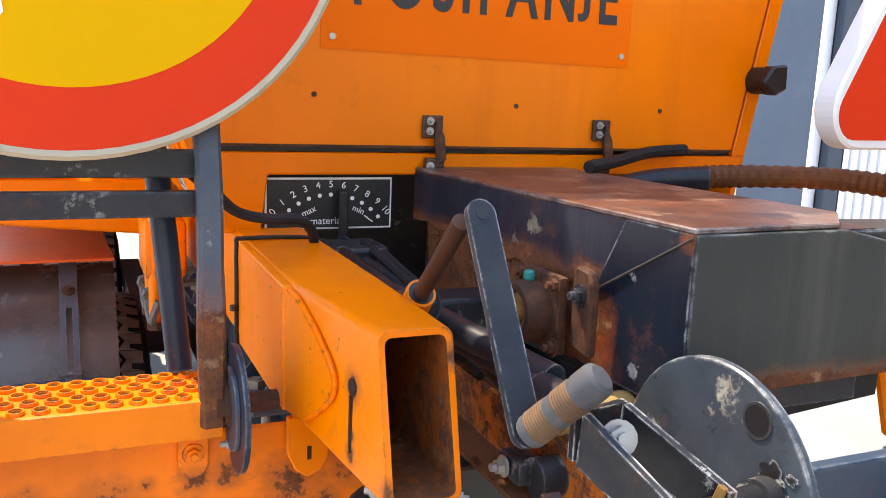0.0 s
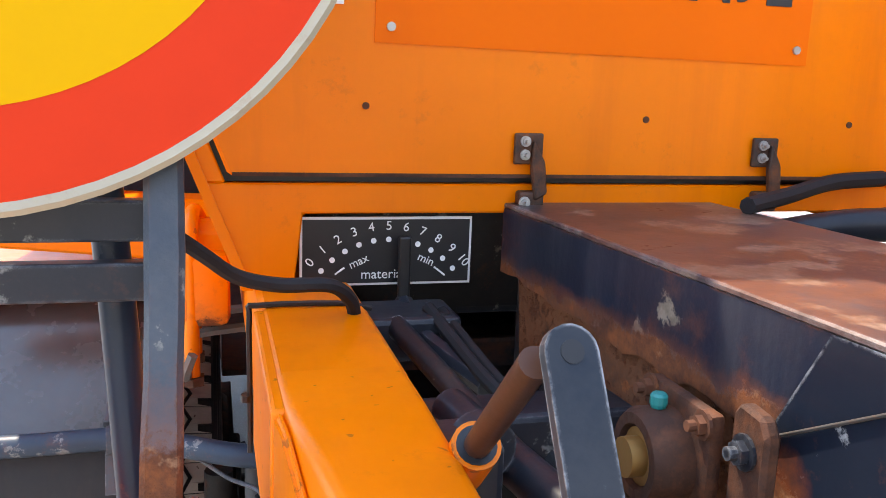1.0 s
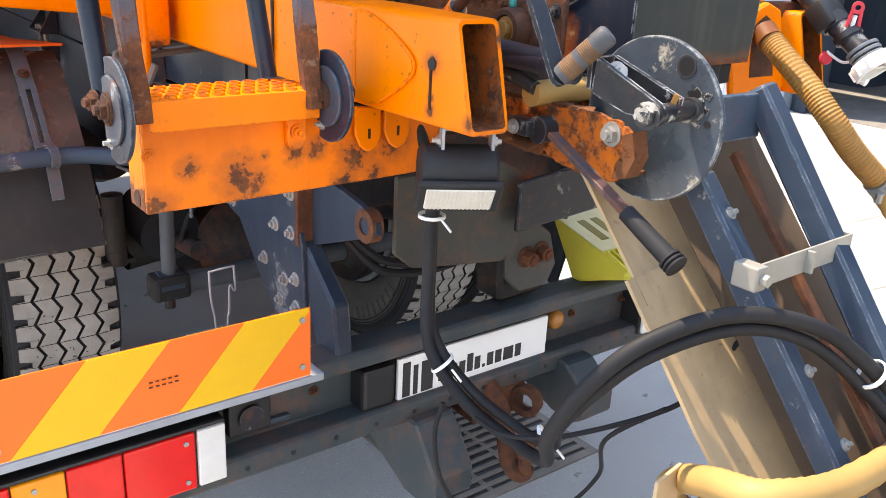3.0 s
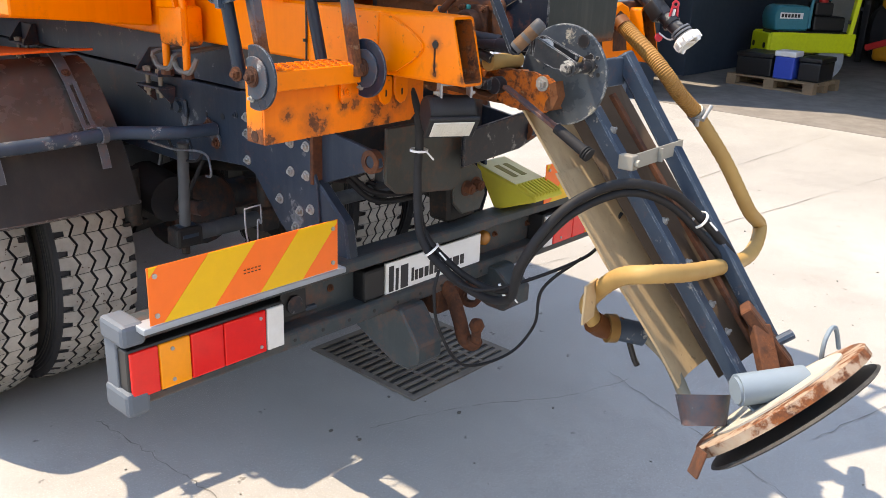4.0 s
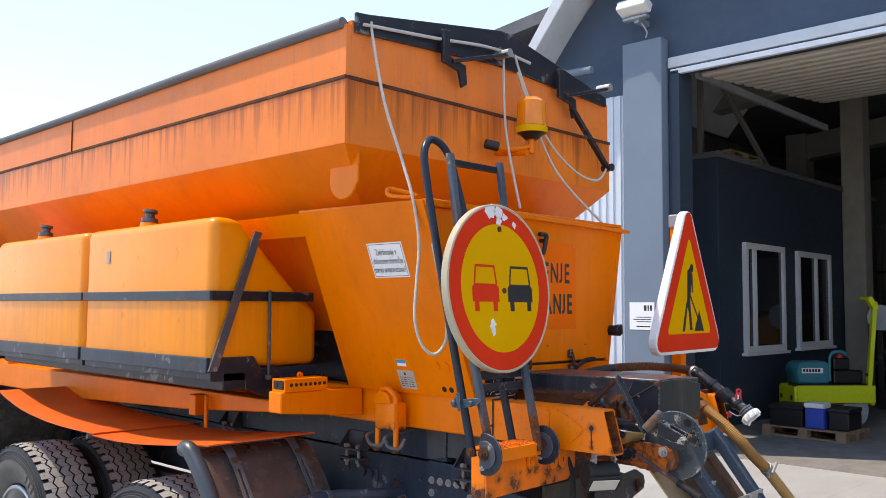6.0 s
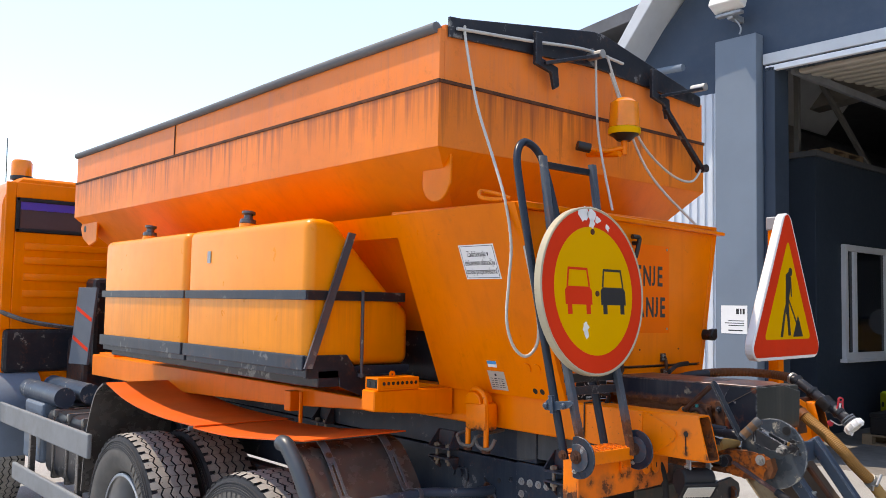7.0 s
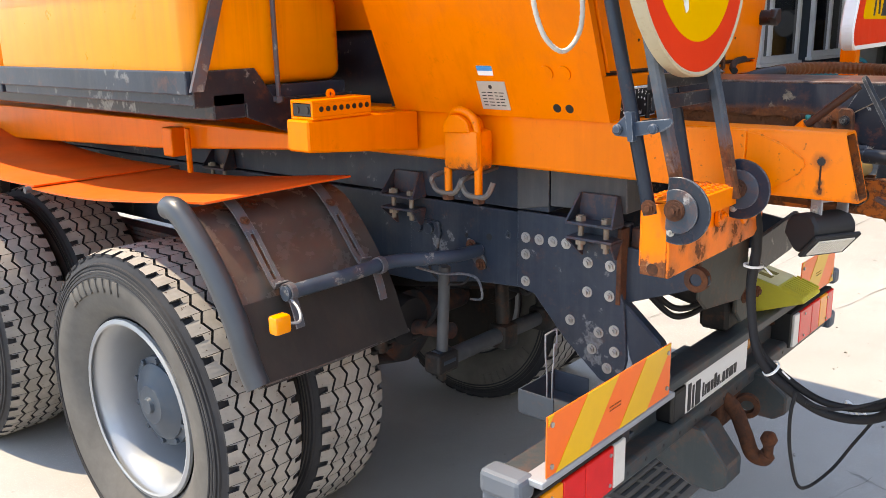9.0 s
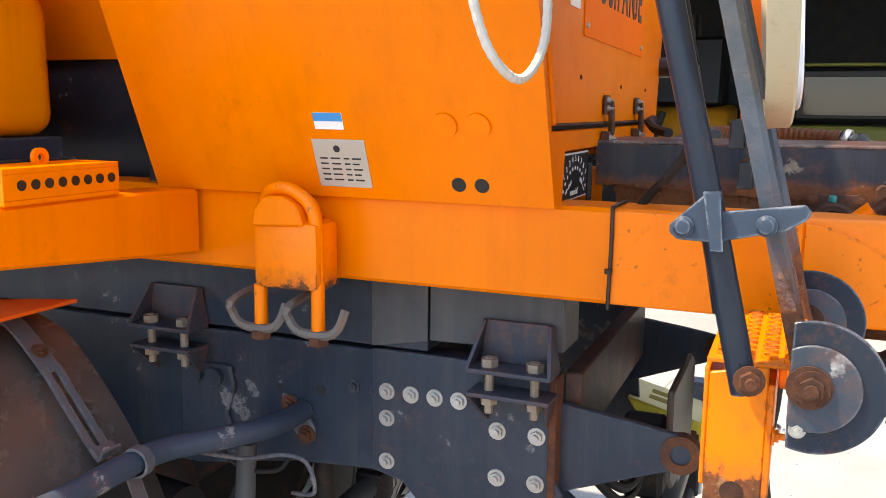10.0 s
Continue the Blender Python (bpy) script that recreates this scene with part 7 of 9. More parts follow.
def tri_ring(a, r, n=6):
    """A triangle with its point up, corners rounded: side a, corner radius r."""
    h = a * math.sqrt(3) / 2
    cs = [(0.0, 2 * h / 3 - 2 * r), (-a / 2 + r * math.sqrt(3), -h / 3 + r), (a / 2 - r * math.sqrt(3), -h / 3 + r)]
    pts = []
    for (cx, cz), a0 in zip(cs, (30, 150, 270)):
        for k in range(n + 1):
            t = radians(a0 + 120 * k / n)
            pts.append((cx + r * math.cos(t), cz + r * math.sin(t)))
    return pts


def triangle_sign():
    t = thing("roadworks_sign", (0, 0, 0), "triangular roadworks warning sign, red rim, yellow field, white edge", "road sign")
    a = 0.826
    part("panel", prism(tri_ring(a, 0.060), "y", 0.0, 0.038, 0.004), m_white, t, "white enamel panel with folded edge")
    part("red_field", prism(tri_ring(a - 0.05, 0.038), "y", -0.0012, 0.0, 0), m_sign_red, t)
    part("yellow_field", prism(tri_ring(a - 0.31, 0.014), "y", -0.0022, -0.0012, 0), m_sign_yellow, t)
    y0, y1 = -0.0034, -0.0022
    # digging pictogram as plain shapes
    k = 1.13
    part("pictogram", lathe([(0.0, -0.0034), (0.020, -0.0034), (0.020, -0.0022), (0.0, -0.0022)], (0.02 * k, 0, 0.135 * k), (0, 1, 0), 16), m_ink, t)
    for pts in ([(-0.025, 0.105), (0.012, 0.122), (0.02, 0.07), (0.0, -0.01), (-0.028, -0.01)], [(-0.028, -0.01), (0.0, -0.01), (0.006, -0.06), (0.022, -0.135), (-0.002, -0.135), (-0.014, -0.065), (-0.028, -0.04), (-0.058, -0.14), (-0.08, -0.14), (-0.045, -0.04)],
                [(0.012, 0.10), (0.026, 0.095), (0.034, 0.02), (0.024, 0.018)], [(-0.01, 0.012), (-0.004, 0.02), (0.09, -0.09), (0.084, -0.096)], [(0.045, -0.14), (0.145, -0.14), (0.095, -0.055)]):
        part("pictogram", prism([(x * k, z * k + 0.02) for x, z in pts], "y", y0, y1, 0), m_ink, t)
    place_sign(t, pose(0.665, -0.108, 1.853, 0, 0, 5.9))


triangle_sign()


def sign_post():
    p = thing("sign_post", (0.58, -0.03, 1.3), "orange square post with grey cap behind the warning sign", "post")
    part("post", box(0.695, 0.745, -0.045, 0.005, 1.36, 2.205, 0.004), m_orange, p)
    part("cap", box(0.689, 0.751, -0.051, 0.011, 2.20, 2.262, 0.006), m_grey, p)
    part("foot", box(0.67, 0.77, -0.07, 0.03, 1.28, 1.36, 0.005), m_blackpaint, p)
    part("bracket", box(0.40, 0.67, -0.045, -0.005, 1.31, 1.35, 0.004), m_blackpaint, p)
    part("clip", box(0.69, 0.75, -0.072, -0.044, 1.70, 1.74, 0.003), m_grey, p)
    part("clip", box(0.69, 0.75, -0.072, -0.044, 2.0, 2.04, 0.003), m_grey, p)


sign_post()


# ---- metering gear at the rear ----
def gauge():
    g = thing("material_gauge", (-0.33, 0.19, 1.46), "black and white dosing scale plate numbered 0 to 10", "gauge")
    x0, x1, z0, z1, y = -0.428, -0.232, 1.462, 1.540, 0.196
    part("plate", box(x0, x1, y, y + 0.003, z0, z1, 0.0008), m_white, g)
    part("scale_face", box(x0 + 0.003, x1 - 0.003, y - 0.0008, y, z0 + 0.003, z1 - 0.003, 0), m_black, g)
    cx, cz, R = -0.329, 1.414, 0.1165
    for i in range(11):
        a = radians(139.3 - 9.86 * i)
        px, pz = cx + R * math.cos(a), cz + R * math.sin(a)
        words(str(i), 0.0145, pose(px, y - 0.0014, pz, 90, 0, 0) @ pose(0, 0, 0, 0, 0, 49.3 - 9.86 * i) @ pose(0, -0.005, 0), m_paper, g, name="numeral")
        rr = R - 0.017
        part("dot", rod((cx + rr * math.cos(a), y - 0.0014, cz + rr * math.sin(a) + 0.001), (cx + rr * math.cos(a), y - 0.0008, cz + rr * math.sin(a) + 0.001), 0.0032, 10), m_paper, g)
    words("material", 0.0155, pose(-0.335, y - 0.0014, 1.470, 90, 0, 0), m_paper, g)
    words("max", 0.0135, pose(-0.361, y - 0.0014, 1.486, 90, 0, 0) @ pose(0, 0, 0, 0, 0, 24), m_paper, g)
    words("min", 0.0135, pose(-0.287, y - 0.0014, 1.487, 90, 0, 0) @ pose(0, 0, 0, 0, 0, -24), m_paper, g)
    for a, b in (((-0.3785, 1.483), (-0.389, 1.4755)), ((-0.2757, 1.482), (-0.2627, 1.472))):
        part("arrow", rod((a[0], y - 0.0012, a[1]), (b[0], y - 0.0012, b[1]), 0.0011, 6), m_paper, g)
    part("pointer", join(box(-0.322, -0.308, 0.17, 0.178, 1.44, 1.522, 0.003)), m_black, g, "black pointer lever")
    part("pointer_arm", tube([(-0.315, 0.175, 1.445), (-0.31, 0.10, 1.43), (-0.27, 0.0, 1.41)], 0.012, 8), m_blackpaint, g)


gauge()


def linkage():
    l = thing("dosing_linkage", (-0.31, 0.0, 1.4), "black dosing valve block with chipped steel shaft and hoses", "linkage")
    b = part("valve_block", box(-0.40, -0.27, 0.09, 0.17, 1.405, 1.452, 0.006), m_blackpaint, l)
    for i in range(5):
        part("bolt", bolt((-0.39 + 0.026 * i, 0.09, 1.438 - 0.012 * (i % 2)), (0, -1, 0.2), 0.0065, 0.007), m_clevis, b)
    part("shaft", tube([(-0.339, 0.10, 1.443), (-0.303, -0.05, 1.411), (-0.287, -0.20, 1.402), (-0.27, -0.34, 1.36)], 0.0115, 12), m_clevis, l, "chipped black shaft", smooth=40)
    part("hose", tube([(-0.30, 0.12, 1.455), (-0.275, 0.0, 1.42), (-0.245, -0.08, 1.39), (-0.24, -0.16, 1.34)], 0.007, 8), m_rubber, l, smooth=40)
    part("hose", tube([(-0.285, 0.12, 1.45), (-0.26, 0.0, 1.415), (-0.225, -0.06, 1.385), (-0.22, -0.14, 1.33)], 0.007, 8), m_rubber, l, smooth=40)


def conveyor():
    c = thing("conveyor_housing", (-0.06, -0.1, 1.3), "black steel conveyor housing with rusty lid and flaking side wall", "housing")
    z1 = 1.555
    part("lid", prism([(-0.197, 0.19), (0.07, 0.19), (0.12, -0.33), (0.045, -0.402), (-0.148, -0.410)], "z", z1 - 0.004, z1 + 0.002, 0.0015), m_boxtop, c, "rust-brown worn lid with bare edges")
    part("lid_fold", prism([(0.05, -0.400), (0.12, -0.33), (0.19, -0.34), (0.16, -0.408)], "z", z1 - 0.03, z1 - 0.006, 0.002), m_greenblack, c)
    # side wall in two sheets that overlap along a ragged rusty edge
    rnd = random.Random(11)
    low = []
    for k in range(23):
        f = k / 22
        y = 0.19 - 0.50 * f
        low.append((-0.197 + 0.042 * f, y, 1.478 - 0.016 * f + rnd.uniform(-0.006, 0.004)))
    top = [(-0.197 + 0.0418 * (1 - k / 22), 0.19 - 0.50 * (1 - k / 22), z1 - 0.004) for k in range(23)]
    part("side_wall", flat(low + top, (0.004, 0, 0)), m_navychip, c, "chipped navy side wall, rust eating its lower edge")
    part("nose_plate", flat([(-0.156, -0.31, z1 - 0.004), (-0.1485, -0.4095, z1 - 0.004), (-0.1485, -0.4095, 1.37), (-0.160, -0.27, 1.375), (-0.161, -0.262, 1.46)], (0.004, 0, 0)), m_navynose, c, "glossy navy nose plate")
    part("weld_bead", tube([(-0.1615, -0.272, 1.468), (-0.149, -0.409, 1.548)], 0.0013, 8, 1), m_bead, c, "grey weld bead", smooth=40)
    part("front_wall", prism([(-0.146, 1.385), (0.16, 1.39), (0.17, z1 - 0.03), (0.05, z1 - 0.004), (-0.146, z1 - 0.004)], "y", -0.411, -0.405, 0.001), m_greenblack, c, "weathered front wall, rusted through along the foot")
    part("flap", prism([(-0.10, 1.33), (0.16, 1.35), (0.16, 1.39), (-0.10, 1.385)], "y", -0.38, -0.372, 0.001), m_rubber, c)
    part("side_rust", flat([(-0.186, 0.16, 1.49), (-0.186, 0.14, 1.38), (-0.152, -0.30, 1.375), (-0.152, -0.29, 1.48)], (0.005, 0, 0)), m_rustflake, c, "flaking rusted inner plate")
    part("body_core", flat([(-0.178, 0.18, 1.36), (-0.135, -0.40, 1.36), (0.10, -0.40, 1.36), (0.07, 0.18, 1.36)], (0, 0, 0.19)), m_blackpaint, c)
    # bearing with grease cap
    b = part("bearing", join(box(-0.196, -0.184, -0.255, -0.165, 1.388, 1.478, 0.006), lathe([(0.022, 0.0), (0.036, 0.0), (0.036, 0.024), (0.032, 0.030), (0.024, 0.030), (0.022, 0.024)], (-0.196, -0.207, 1.430), (-1, 0, 0), 28, closed=True)), m_rustdark, c, "rusty flange bearing", smooth=40)
    part("shaft_end", join(rod((-0.19, -0.207, 1.430), (-0.222, -0.207, 1.430), 0.0215, 20), rod((-0.222, -0.207, 1.430), (-0.234, -0.207, 1.430), 0.015, 16)), m_brass, b, "brass-brown shaft end", smooth=40)
    part("grease_cap", lathe([(0.0, 0.0), (0.0055, 0.0), (0.0065, 0.003), (0.0065, 0.009), (0.005, 0.011), (0.0, 0.012)], (-0.208, -0.205, 1.466), (0, 0, 1), 12), m_greencap, b, "green plastic grease cap")
    for y, z in ((-0.247, 1.469), (-0.173, 1.469), (-0.247, 1.397), (-0.173, 1.397)):
        part("bolt", bolt((-0.196, y, z), (-1, 0, 0), 0.0075, 0.008), m_rust, b)
    sb = part("side_bracket", prism([(-0.268, 1.405), (-0.306, 1.400), (-0.306, 1.482), (-0.298, 1.494), (-0.275, 1.496), (-0.268, 1.488)], "x", -0.190, -0.178, 0.003), m_rustdark, c, "rusty bracket plate")
    part("bolt", bolt((-0.190, -0.286, 1.466), (-1, 0, 0), 0.0085, 0.008), m_blackpaint, sb)


m_rustflake = paint("layered_rust_scale", (0.13, 0.055, 0.026), 0.9, vary=0.6, rust=0.62, rust_scale=20, dirt=0.6, dirt_colour=(0.035, 0.018, 0.012), bump=0.5, scale=16, chips=0.3, chip_colour=(0.42, 0.13, 0.03), chip_scale=18)
m_navychip = paint("chipped_navy_black", (0.012, 0.018, 0.034), 0.28, vary=0.35, streak=0.45, streak_colour=(0.075, 0.075, 0.08), rust=0.16, rust_scale=9, dirt=0.3, dirt_colour=(0.09, 0.05, 0.035), bump=0.08, edge=0.7, chips=0.3, chip_colour=(0.24, 0.20, 0.15), zones=(((0, 0, -1.0), -1.488, 0.016),))
m_navynose = paint("glossy_navy_nose", (0.011, 0.016, 0.027), 0.2, vary=0.3, streak=0.2, streak_colour=(0.06, 0.07, 0.08), rust=0.10, rust_scale=12, bump=0.04, edge=0.9, edge_colour=(0.32, 0.34, 0.36), chips=0.3, spots=((-0.16, -0.27, 1.43, 0.05), (-0.16, -0.27, 1.38, 0.06), (-0.15, -0.405, 1.545, 0.02)))
m_bead = paint("grey_weld_bead", (0.075, 0.07, 0.065), 0.5, metal=0.2, vary=0.3, rust=0.2, rust_scale=40, bump=0.15)
m_greenblack = paint("weathered_dark_green_grey", (0.034, 0.040, 0.038), 0.40, vary=0.3, streak=0.35, streak_colour=(0.12, 0.115, 0.095), rust=0.06, rust_scale=11, dirt=0.25, dirt_colour=(0.09, 0.085, 0.07), bump=0.05, edge=0.8, edge_colour=(0.36, 0.37, 0.37), chips=0.15, zones=(((0, 0, -1.0), -1.408, 0.014),))
m_brass = paint("brown_brass", (0.35, 0.19, 0.06), 0.45, metal=0.5, vary=0.3, dirt=0.3, bump=0.08)
m_greencap = plain("green_plastic", (0.005, 0.22, 0.20), 0.4)
conveyor()


m_crankarm = paint("worn_navy_crank_paint", (0.016, 0.023, 0.034), 0.45, vary=0.3, dirt=0.35, dirt_colour=(0.10, 0.10, 0.095), bump=0.05, edge=0.9, edge_colour=(0.34, 0.35, 0.36), edge_reach=0.003, chips=0.12)


def crank():
    k = thing("crank_handle", (-0.38, -0.40, 1.4), "blue-grey crank handle with brown wrapped grip", "crank")
    top, bot = Vector((-0.356, -0.372, 1.569)), Vector((-0.35, -0.465, 1.402))
    d = (bot - top).normalized()
    side = Vector((1, 0, 0))
    n = d.cross(side).normalized()
    pts = []
    w = 0.0138
    for a in range(0, 181, 20):
        pts.append(top - side * (w * math.cos(radians(a))) - d * (w * math.sin(radians(a))))
    for a in range(0, 181, 20):
        pts.append(bot + side * (w * math.cos(radians(a))) + d * (w * math.sin(radians(a))))
    part("arm", loft([[p - n * 0.004 for p in pts], [p + n * 0.004 for p in pts]]), m_crankarm, k)
    part("eye", rod(top - n * 0.0045, top + n * 0.0045, 0.006, 14), m_black, k)
    part("shaft", tube([top + Vector((-0.012, 0.012, -0.008)), (-0.361, -0.245, 1.461)], 0.0088, 14, 1), m_brownshaft, k, "brown rusted crank shaft", smooth=40)
    part("guide_tube", tube([(-0.362, -0.256, 1.471), (-0.358, -0.20, 1.420)], 0.0160, 20, 1), m_orange_edge, k, smooth=40)
    part("guide_tube_mouth", rod((-0.362, -0.2560, 1.4710), (-0.36204, -0.2566, 1.4716), 0.0132, 18), m_black, k)
    g0, g1 = bot + Vector((0.0, -0.004, 0.0)), Vector((-0.318, -0.512, 1.458))
    gd = (g1 - g0).normalized()
    part("grip", lathe([(0.0, 0.0), (0.0135, 0.0), (0.0148, 0.003), (0.0148, 0.062), (0.0154, 0.0635), (0.0154, 0.078), (0.0146, 0.082), (0.011, 0.085), (0.0, 0.086)], g0, gd, 28), m_grip, k, "grey plastic grip", smooth=30)
    for f0, n in ((0.009, 8), (0.040, 7)):
        part("grip_cord", lathe([(0.0145, f0 - 0.0005)] + [(0.0150 + 0.0005 * (i % 2), f0 + 0.0014 * i) for i in range(2 * n)] + [(0.0145, f0 + 0.0028 * n)], g0, gd, 28), m_cord, k, "brown wound cord", smooth=20)


m_grip = paint("grey_plastic_grip", (0.075, 0.078, 0.085), 0.45, vary=0.3, dirt=0.5, dirt_colour=(0.13, 0.12, 0.11), bump=0.06, scale=20)
m_cord = paint("brown_wound_cord", (0.15, 0.08, 0.04), 0.7, vary=0.4, dirt=0.5, dirt_colour=(0.12, 0.10, 0.09), bump=0.12, scale=40)
crank()


DC = Vector((-0.167, -0.484, 1.332))
DN = Vector((-1.0, -0.03, 0.02)).normalized()
DS = Vector((0, 0, 1)).cross(DN).normalized()
DU = DN.cross(DS).normalized()


def on_disc(a, b, out=0.0):
    return DC + DS * a + DU * b + DN * out


def swivel():
    s = thing("swivel_joint", (-0.2, -0.5, 1.25), "worn grey swivel disc with black clevis and flaking orange bracket", "swivel joint")
    part("disc", lathe([(0.0, -0.005), (0.118, -0.005), (0.1205, -0.003), (0.1205, 0.003), (0.119, 0.005), (0.0, 0.005)], DC, DN, 64), m_disc, s, "grey painted steel disc", smooth=30)
    part("hole", rod(on_disc(0.049, 0.084, 0.0052), on_disc(0.049, 0.084, 0.006), 0.0135, 20), m_black, s)
    part("hole_rim", lathe([(0.0135, 0.005), (0.0165, 0.005), (0.016, 0.0062), (0.0135, 0.0062)], DC + DS * 0.049 + DU * 0.084, DN, 24, closed=True), m_whitechip, s, "bare bright rim of the hole", smooth=30)
    part("hole", rod(on_disc(0.097, 0.011, 0.0052), on_disc(0.097, 0.011, 0.006), 0.0055, 12), m_black, s)
    rp = random.Random(21)
    for pa, pb, pr in ((0.072, 0.045, 0.017), (0.086, 0.028, 0.012), (0.060, 0.030, 0.008), (0.092, 0.050, 0.007), (0.078, 0.008, 0.009)):
        rim = []
        for k in range(22):
            rr = pr * rp.uniform(0.55, 1.15)
            rim.append((rr * math.cos(math.tau * k / 22), rr * math.sin(math.tau * k / 22) * 0.8))
        part("paint_flake", moved(prism(rim, "x", -0.0006, 0.0, 0), Matrix.Translation(on_disc(pa, pb, 0.0056))), m_clevis, s, "flaking black paint patch")
    for a0, b0, wa in ((Vector((-0.325, -0.508, 1.431)), Vector((-0.294, -0.592, 1.383)), 0.046), (Vector((-0.279, -0.496, 1.430)), Vector((-0.236, -0.580, 1.384)), 0.042)):
        dn = Vector((0, 0.10, -1.0)).normalized()
        part("clevis_bar", flat([a0, a0 + (b0 - a0) * 0.5, b0, b0 + dn * 0.022, a0 + (b0 - a0) * 0.55 + dn * 0.040, a0 + dn * wa], (0.0065, -0.0015, 0.001)), m_clevis, s, "worn black clevis bar with bare steel edge")
    part("clevis_web", flat([(-0.329, -0.505, 1.43), (-0.272, -0.493, 1.43), (-0.272, -0.493, 1.395), (-0.329, -0.505, 1.39)], (0, 0.008, 0)), m_clevis, s)
    part("cross_tube", rod((-0.313, -0.592, 1.370), (-0.172, -0.556, 1.360), 0.0135, 20), m_clevis, s, "chipped black cross tube", smooth=40)
    part("tube_collar", rod((-0.305, -0.590, 1.3695), (-0.290, -0.586, 1.3685), 0.0165, 20), m_clevis, s, smooth=40)
    part("tube_collar", rod((-0.192, -0.561, 1.3615), (-0.175, -0.557, 1.3602), 0.0175, 20), m_whitechip, s, "white-flecked collar", smooth=40)
    part("bolt", bolt((-0.313, -0.592, 1.370), (-1, -0.25, 0), 0.0125, 0.009), m_whitechip, s, )
    part("bolt", bolt((-0.298, -0.520, 1.412), (-0.3, -1, 0.35), 0.0105, 0.012), m_zinc, s)
    part("grease_nipple", rod((-0.245, -0.577, 1.378), (-0.243, -0.580, 1.390), 0.004, 8), m_brass, s)
    rnd = random.Random(8)
    edge = [(-0.196, 1.330), (-0.312, 1.332), (-0.403, 1.338), (-0.450, 1.340), (-0.491, 1.334), (-0.512, 1.322), (-0.522, 1.290), (-0.512, 1.262), (-0.485, 1.248), (-0.448, 1.246), (-0.413, 1.246), (-0.375, 1.252), (-0.323, 1.264), (-0.209, 1.252), (-0.08, 1.255), (-0.08, 1.335)]
    ragged = []
    for (ya, za), (yb, zb) in zip(edge, edge[1:] + edge[:1]):
        for k in range(5):
            ragged.append((ya + (yb - ya) * k / 5 + rnd.uniform(-0.0022, 0.0022), za + (zb - za) * k / 5 + rnd.uniform(-0.0028, 0.0022)))
    part("arm_plate", prism(ragged, "x", -0.244, -0.236, 0), m_orange_flake, s, "flaking orange arm plate with cracked paint")
    part("arm_plate", prism([(y, z) for y, z in edge], "x", -0.158, -0.150, 0.002), m_orange_flake, s, "flaking orange arm plate")
    part("arm_top", flat([(-0.236, -0.08, 1.334), (-0.158, -0.08, 1.334), (-0.158, -0.33, 1.332), (-0.205, -0.36, 1.334), (-0.198, -0.40, 1.337), (-0.236, -0.43, 1.338)], (0, 0, -0.006)), m_rustflake, s, "rust-eaten top of the arm")
    part("arm_floor", box(-0.236, -0.158, -0.49, -0.10, 1.250, 1.256, 0.002), m_rustflake, s)
    part("rust_scale_edge", flat([(-0.246, -0.488, 1.252), (-0.246, -0.512, 1.258), (-0.246, -0.526, 1.290), (-0.246, -0.516, 1.326), (-0.246, -0.498, 1.318), (-0.246, -0.503, 1.292), (-0.246, -0.492, 1.276)], (0.030, 0, 0)), m_rustflake, s, "thick rust scale")
    part("pivot_block", join(rod((-0.244, -0.352, 1.298), (-0.272, -0.352, 1.298), 0.021, 18), box(-0.286, -0.256, -0.345, -0.300, 1.286, 1.312, 0.004)), m_blackpaint, s, smooth=35)
    part("pivot_bolt", bolt((-0.288, -0.318, 1.299), (-1, 0, 0), 0.008, 0.010), m_zinc, s)
    part("angle_bar", flat([(-0.290, -0.12, 1.305), (-0.290, -0.12, 1.275), (-0.262, -0.35, 1.258), (-0.262, -0.35, 1.276)], (0.010, 0, 0)), m_rustflake, s, "rusted angle bar")
    part("angle_flange", flat([(-0.290, -0.12, 1.305), (-0.318, -0.12, 1.300), (-0.285, -0.35, 1.270), (-0.262, -0.35, 1.276)], (0, 0, -0.005)), m_rustflake, s)
    part("hydraulic_cylinder", join(rod((-0.33, -0.08, 1.425), (-0.262, -0.36, 1.402), 0.0165, 18), rod((-0.34, -0.18, 1.44), (-0.335, -0.20, 1.438), 0.024, 18)), m_blackpaint, s, "black hydraulic cylinder", smooth=40)
    part("cylinder_block", box(-0.378, -0.330, -0.225, -0.17, 1.405, 1.455, 0.006), m_blackpaint, s)
    part("bolt", bolt((-0.244, -0.478, 1.316), (-1, 0, 0), 0.0125, 0.012), m_zinc, s)
    part("spring_rod", join(rod((-0.30, -0.10, 1.40), (-0.272, -0.42, 1.395), 0.013, 14), rod((-0.275, -0.36, 1.396), (-0.27, -0.42, 1.395), 0.017, 14)), m_blackpaint, s, smooth=40)
    part("cross_beam", box(-0.37, 0.45, -0.10, -0.04, 1.36, 1.42, 0.006), m_blackpaint, s)
    part("roller", rod((-0.27, -0.33, 1.35), (-0.15, -0.33, 1.35), 0.02, 14), m_hose_y, s, smooth=40)
    # release lever
    lv = part("release_lever", along((-0.280, -0.395, 1.302), (-0.291, -0.585, 1.218), 0.0085, 0.020, (1, 0, 0)), m_leverpaint, s, "flat slate lever worn to bare rust")
    lo, tip = Vector((-0.2905, -0.560, 1.229)), Vector((-0.291, -0.645, 1.187))
    part("lever_grip", rod(lo, tip, 0.0125, 18, 0.0135), m_rubber, lv, smooth=40)
    d = (tip - lo).normalized()
    part("lever_knob", join(*[lathe([(0.0, 0.0), (0.0135, 0.0), (0.0168, 0.002), (0.0168, 0.0045), (0.0135, 0.0062), (0.0, 0.0062)], tip - d * 0.006 + d * 0.0064 * i, d, 20) for i in range(3)]), m_rubber, lv, smooth=40)


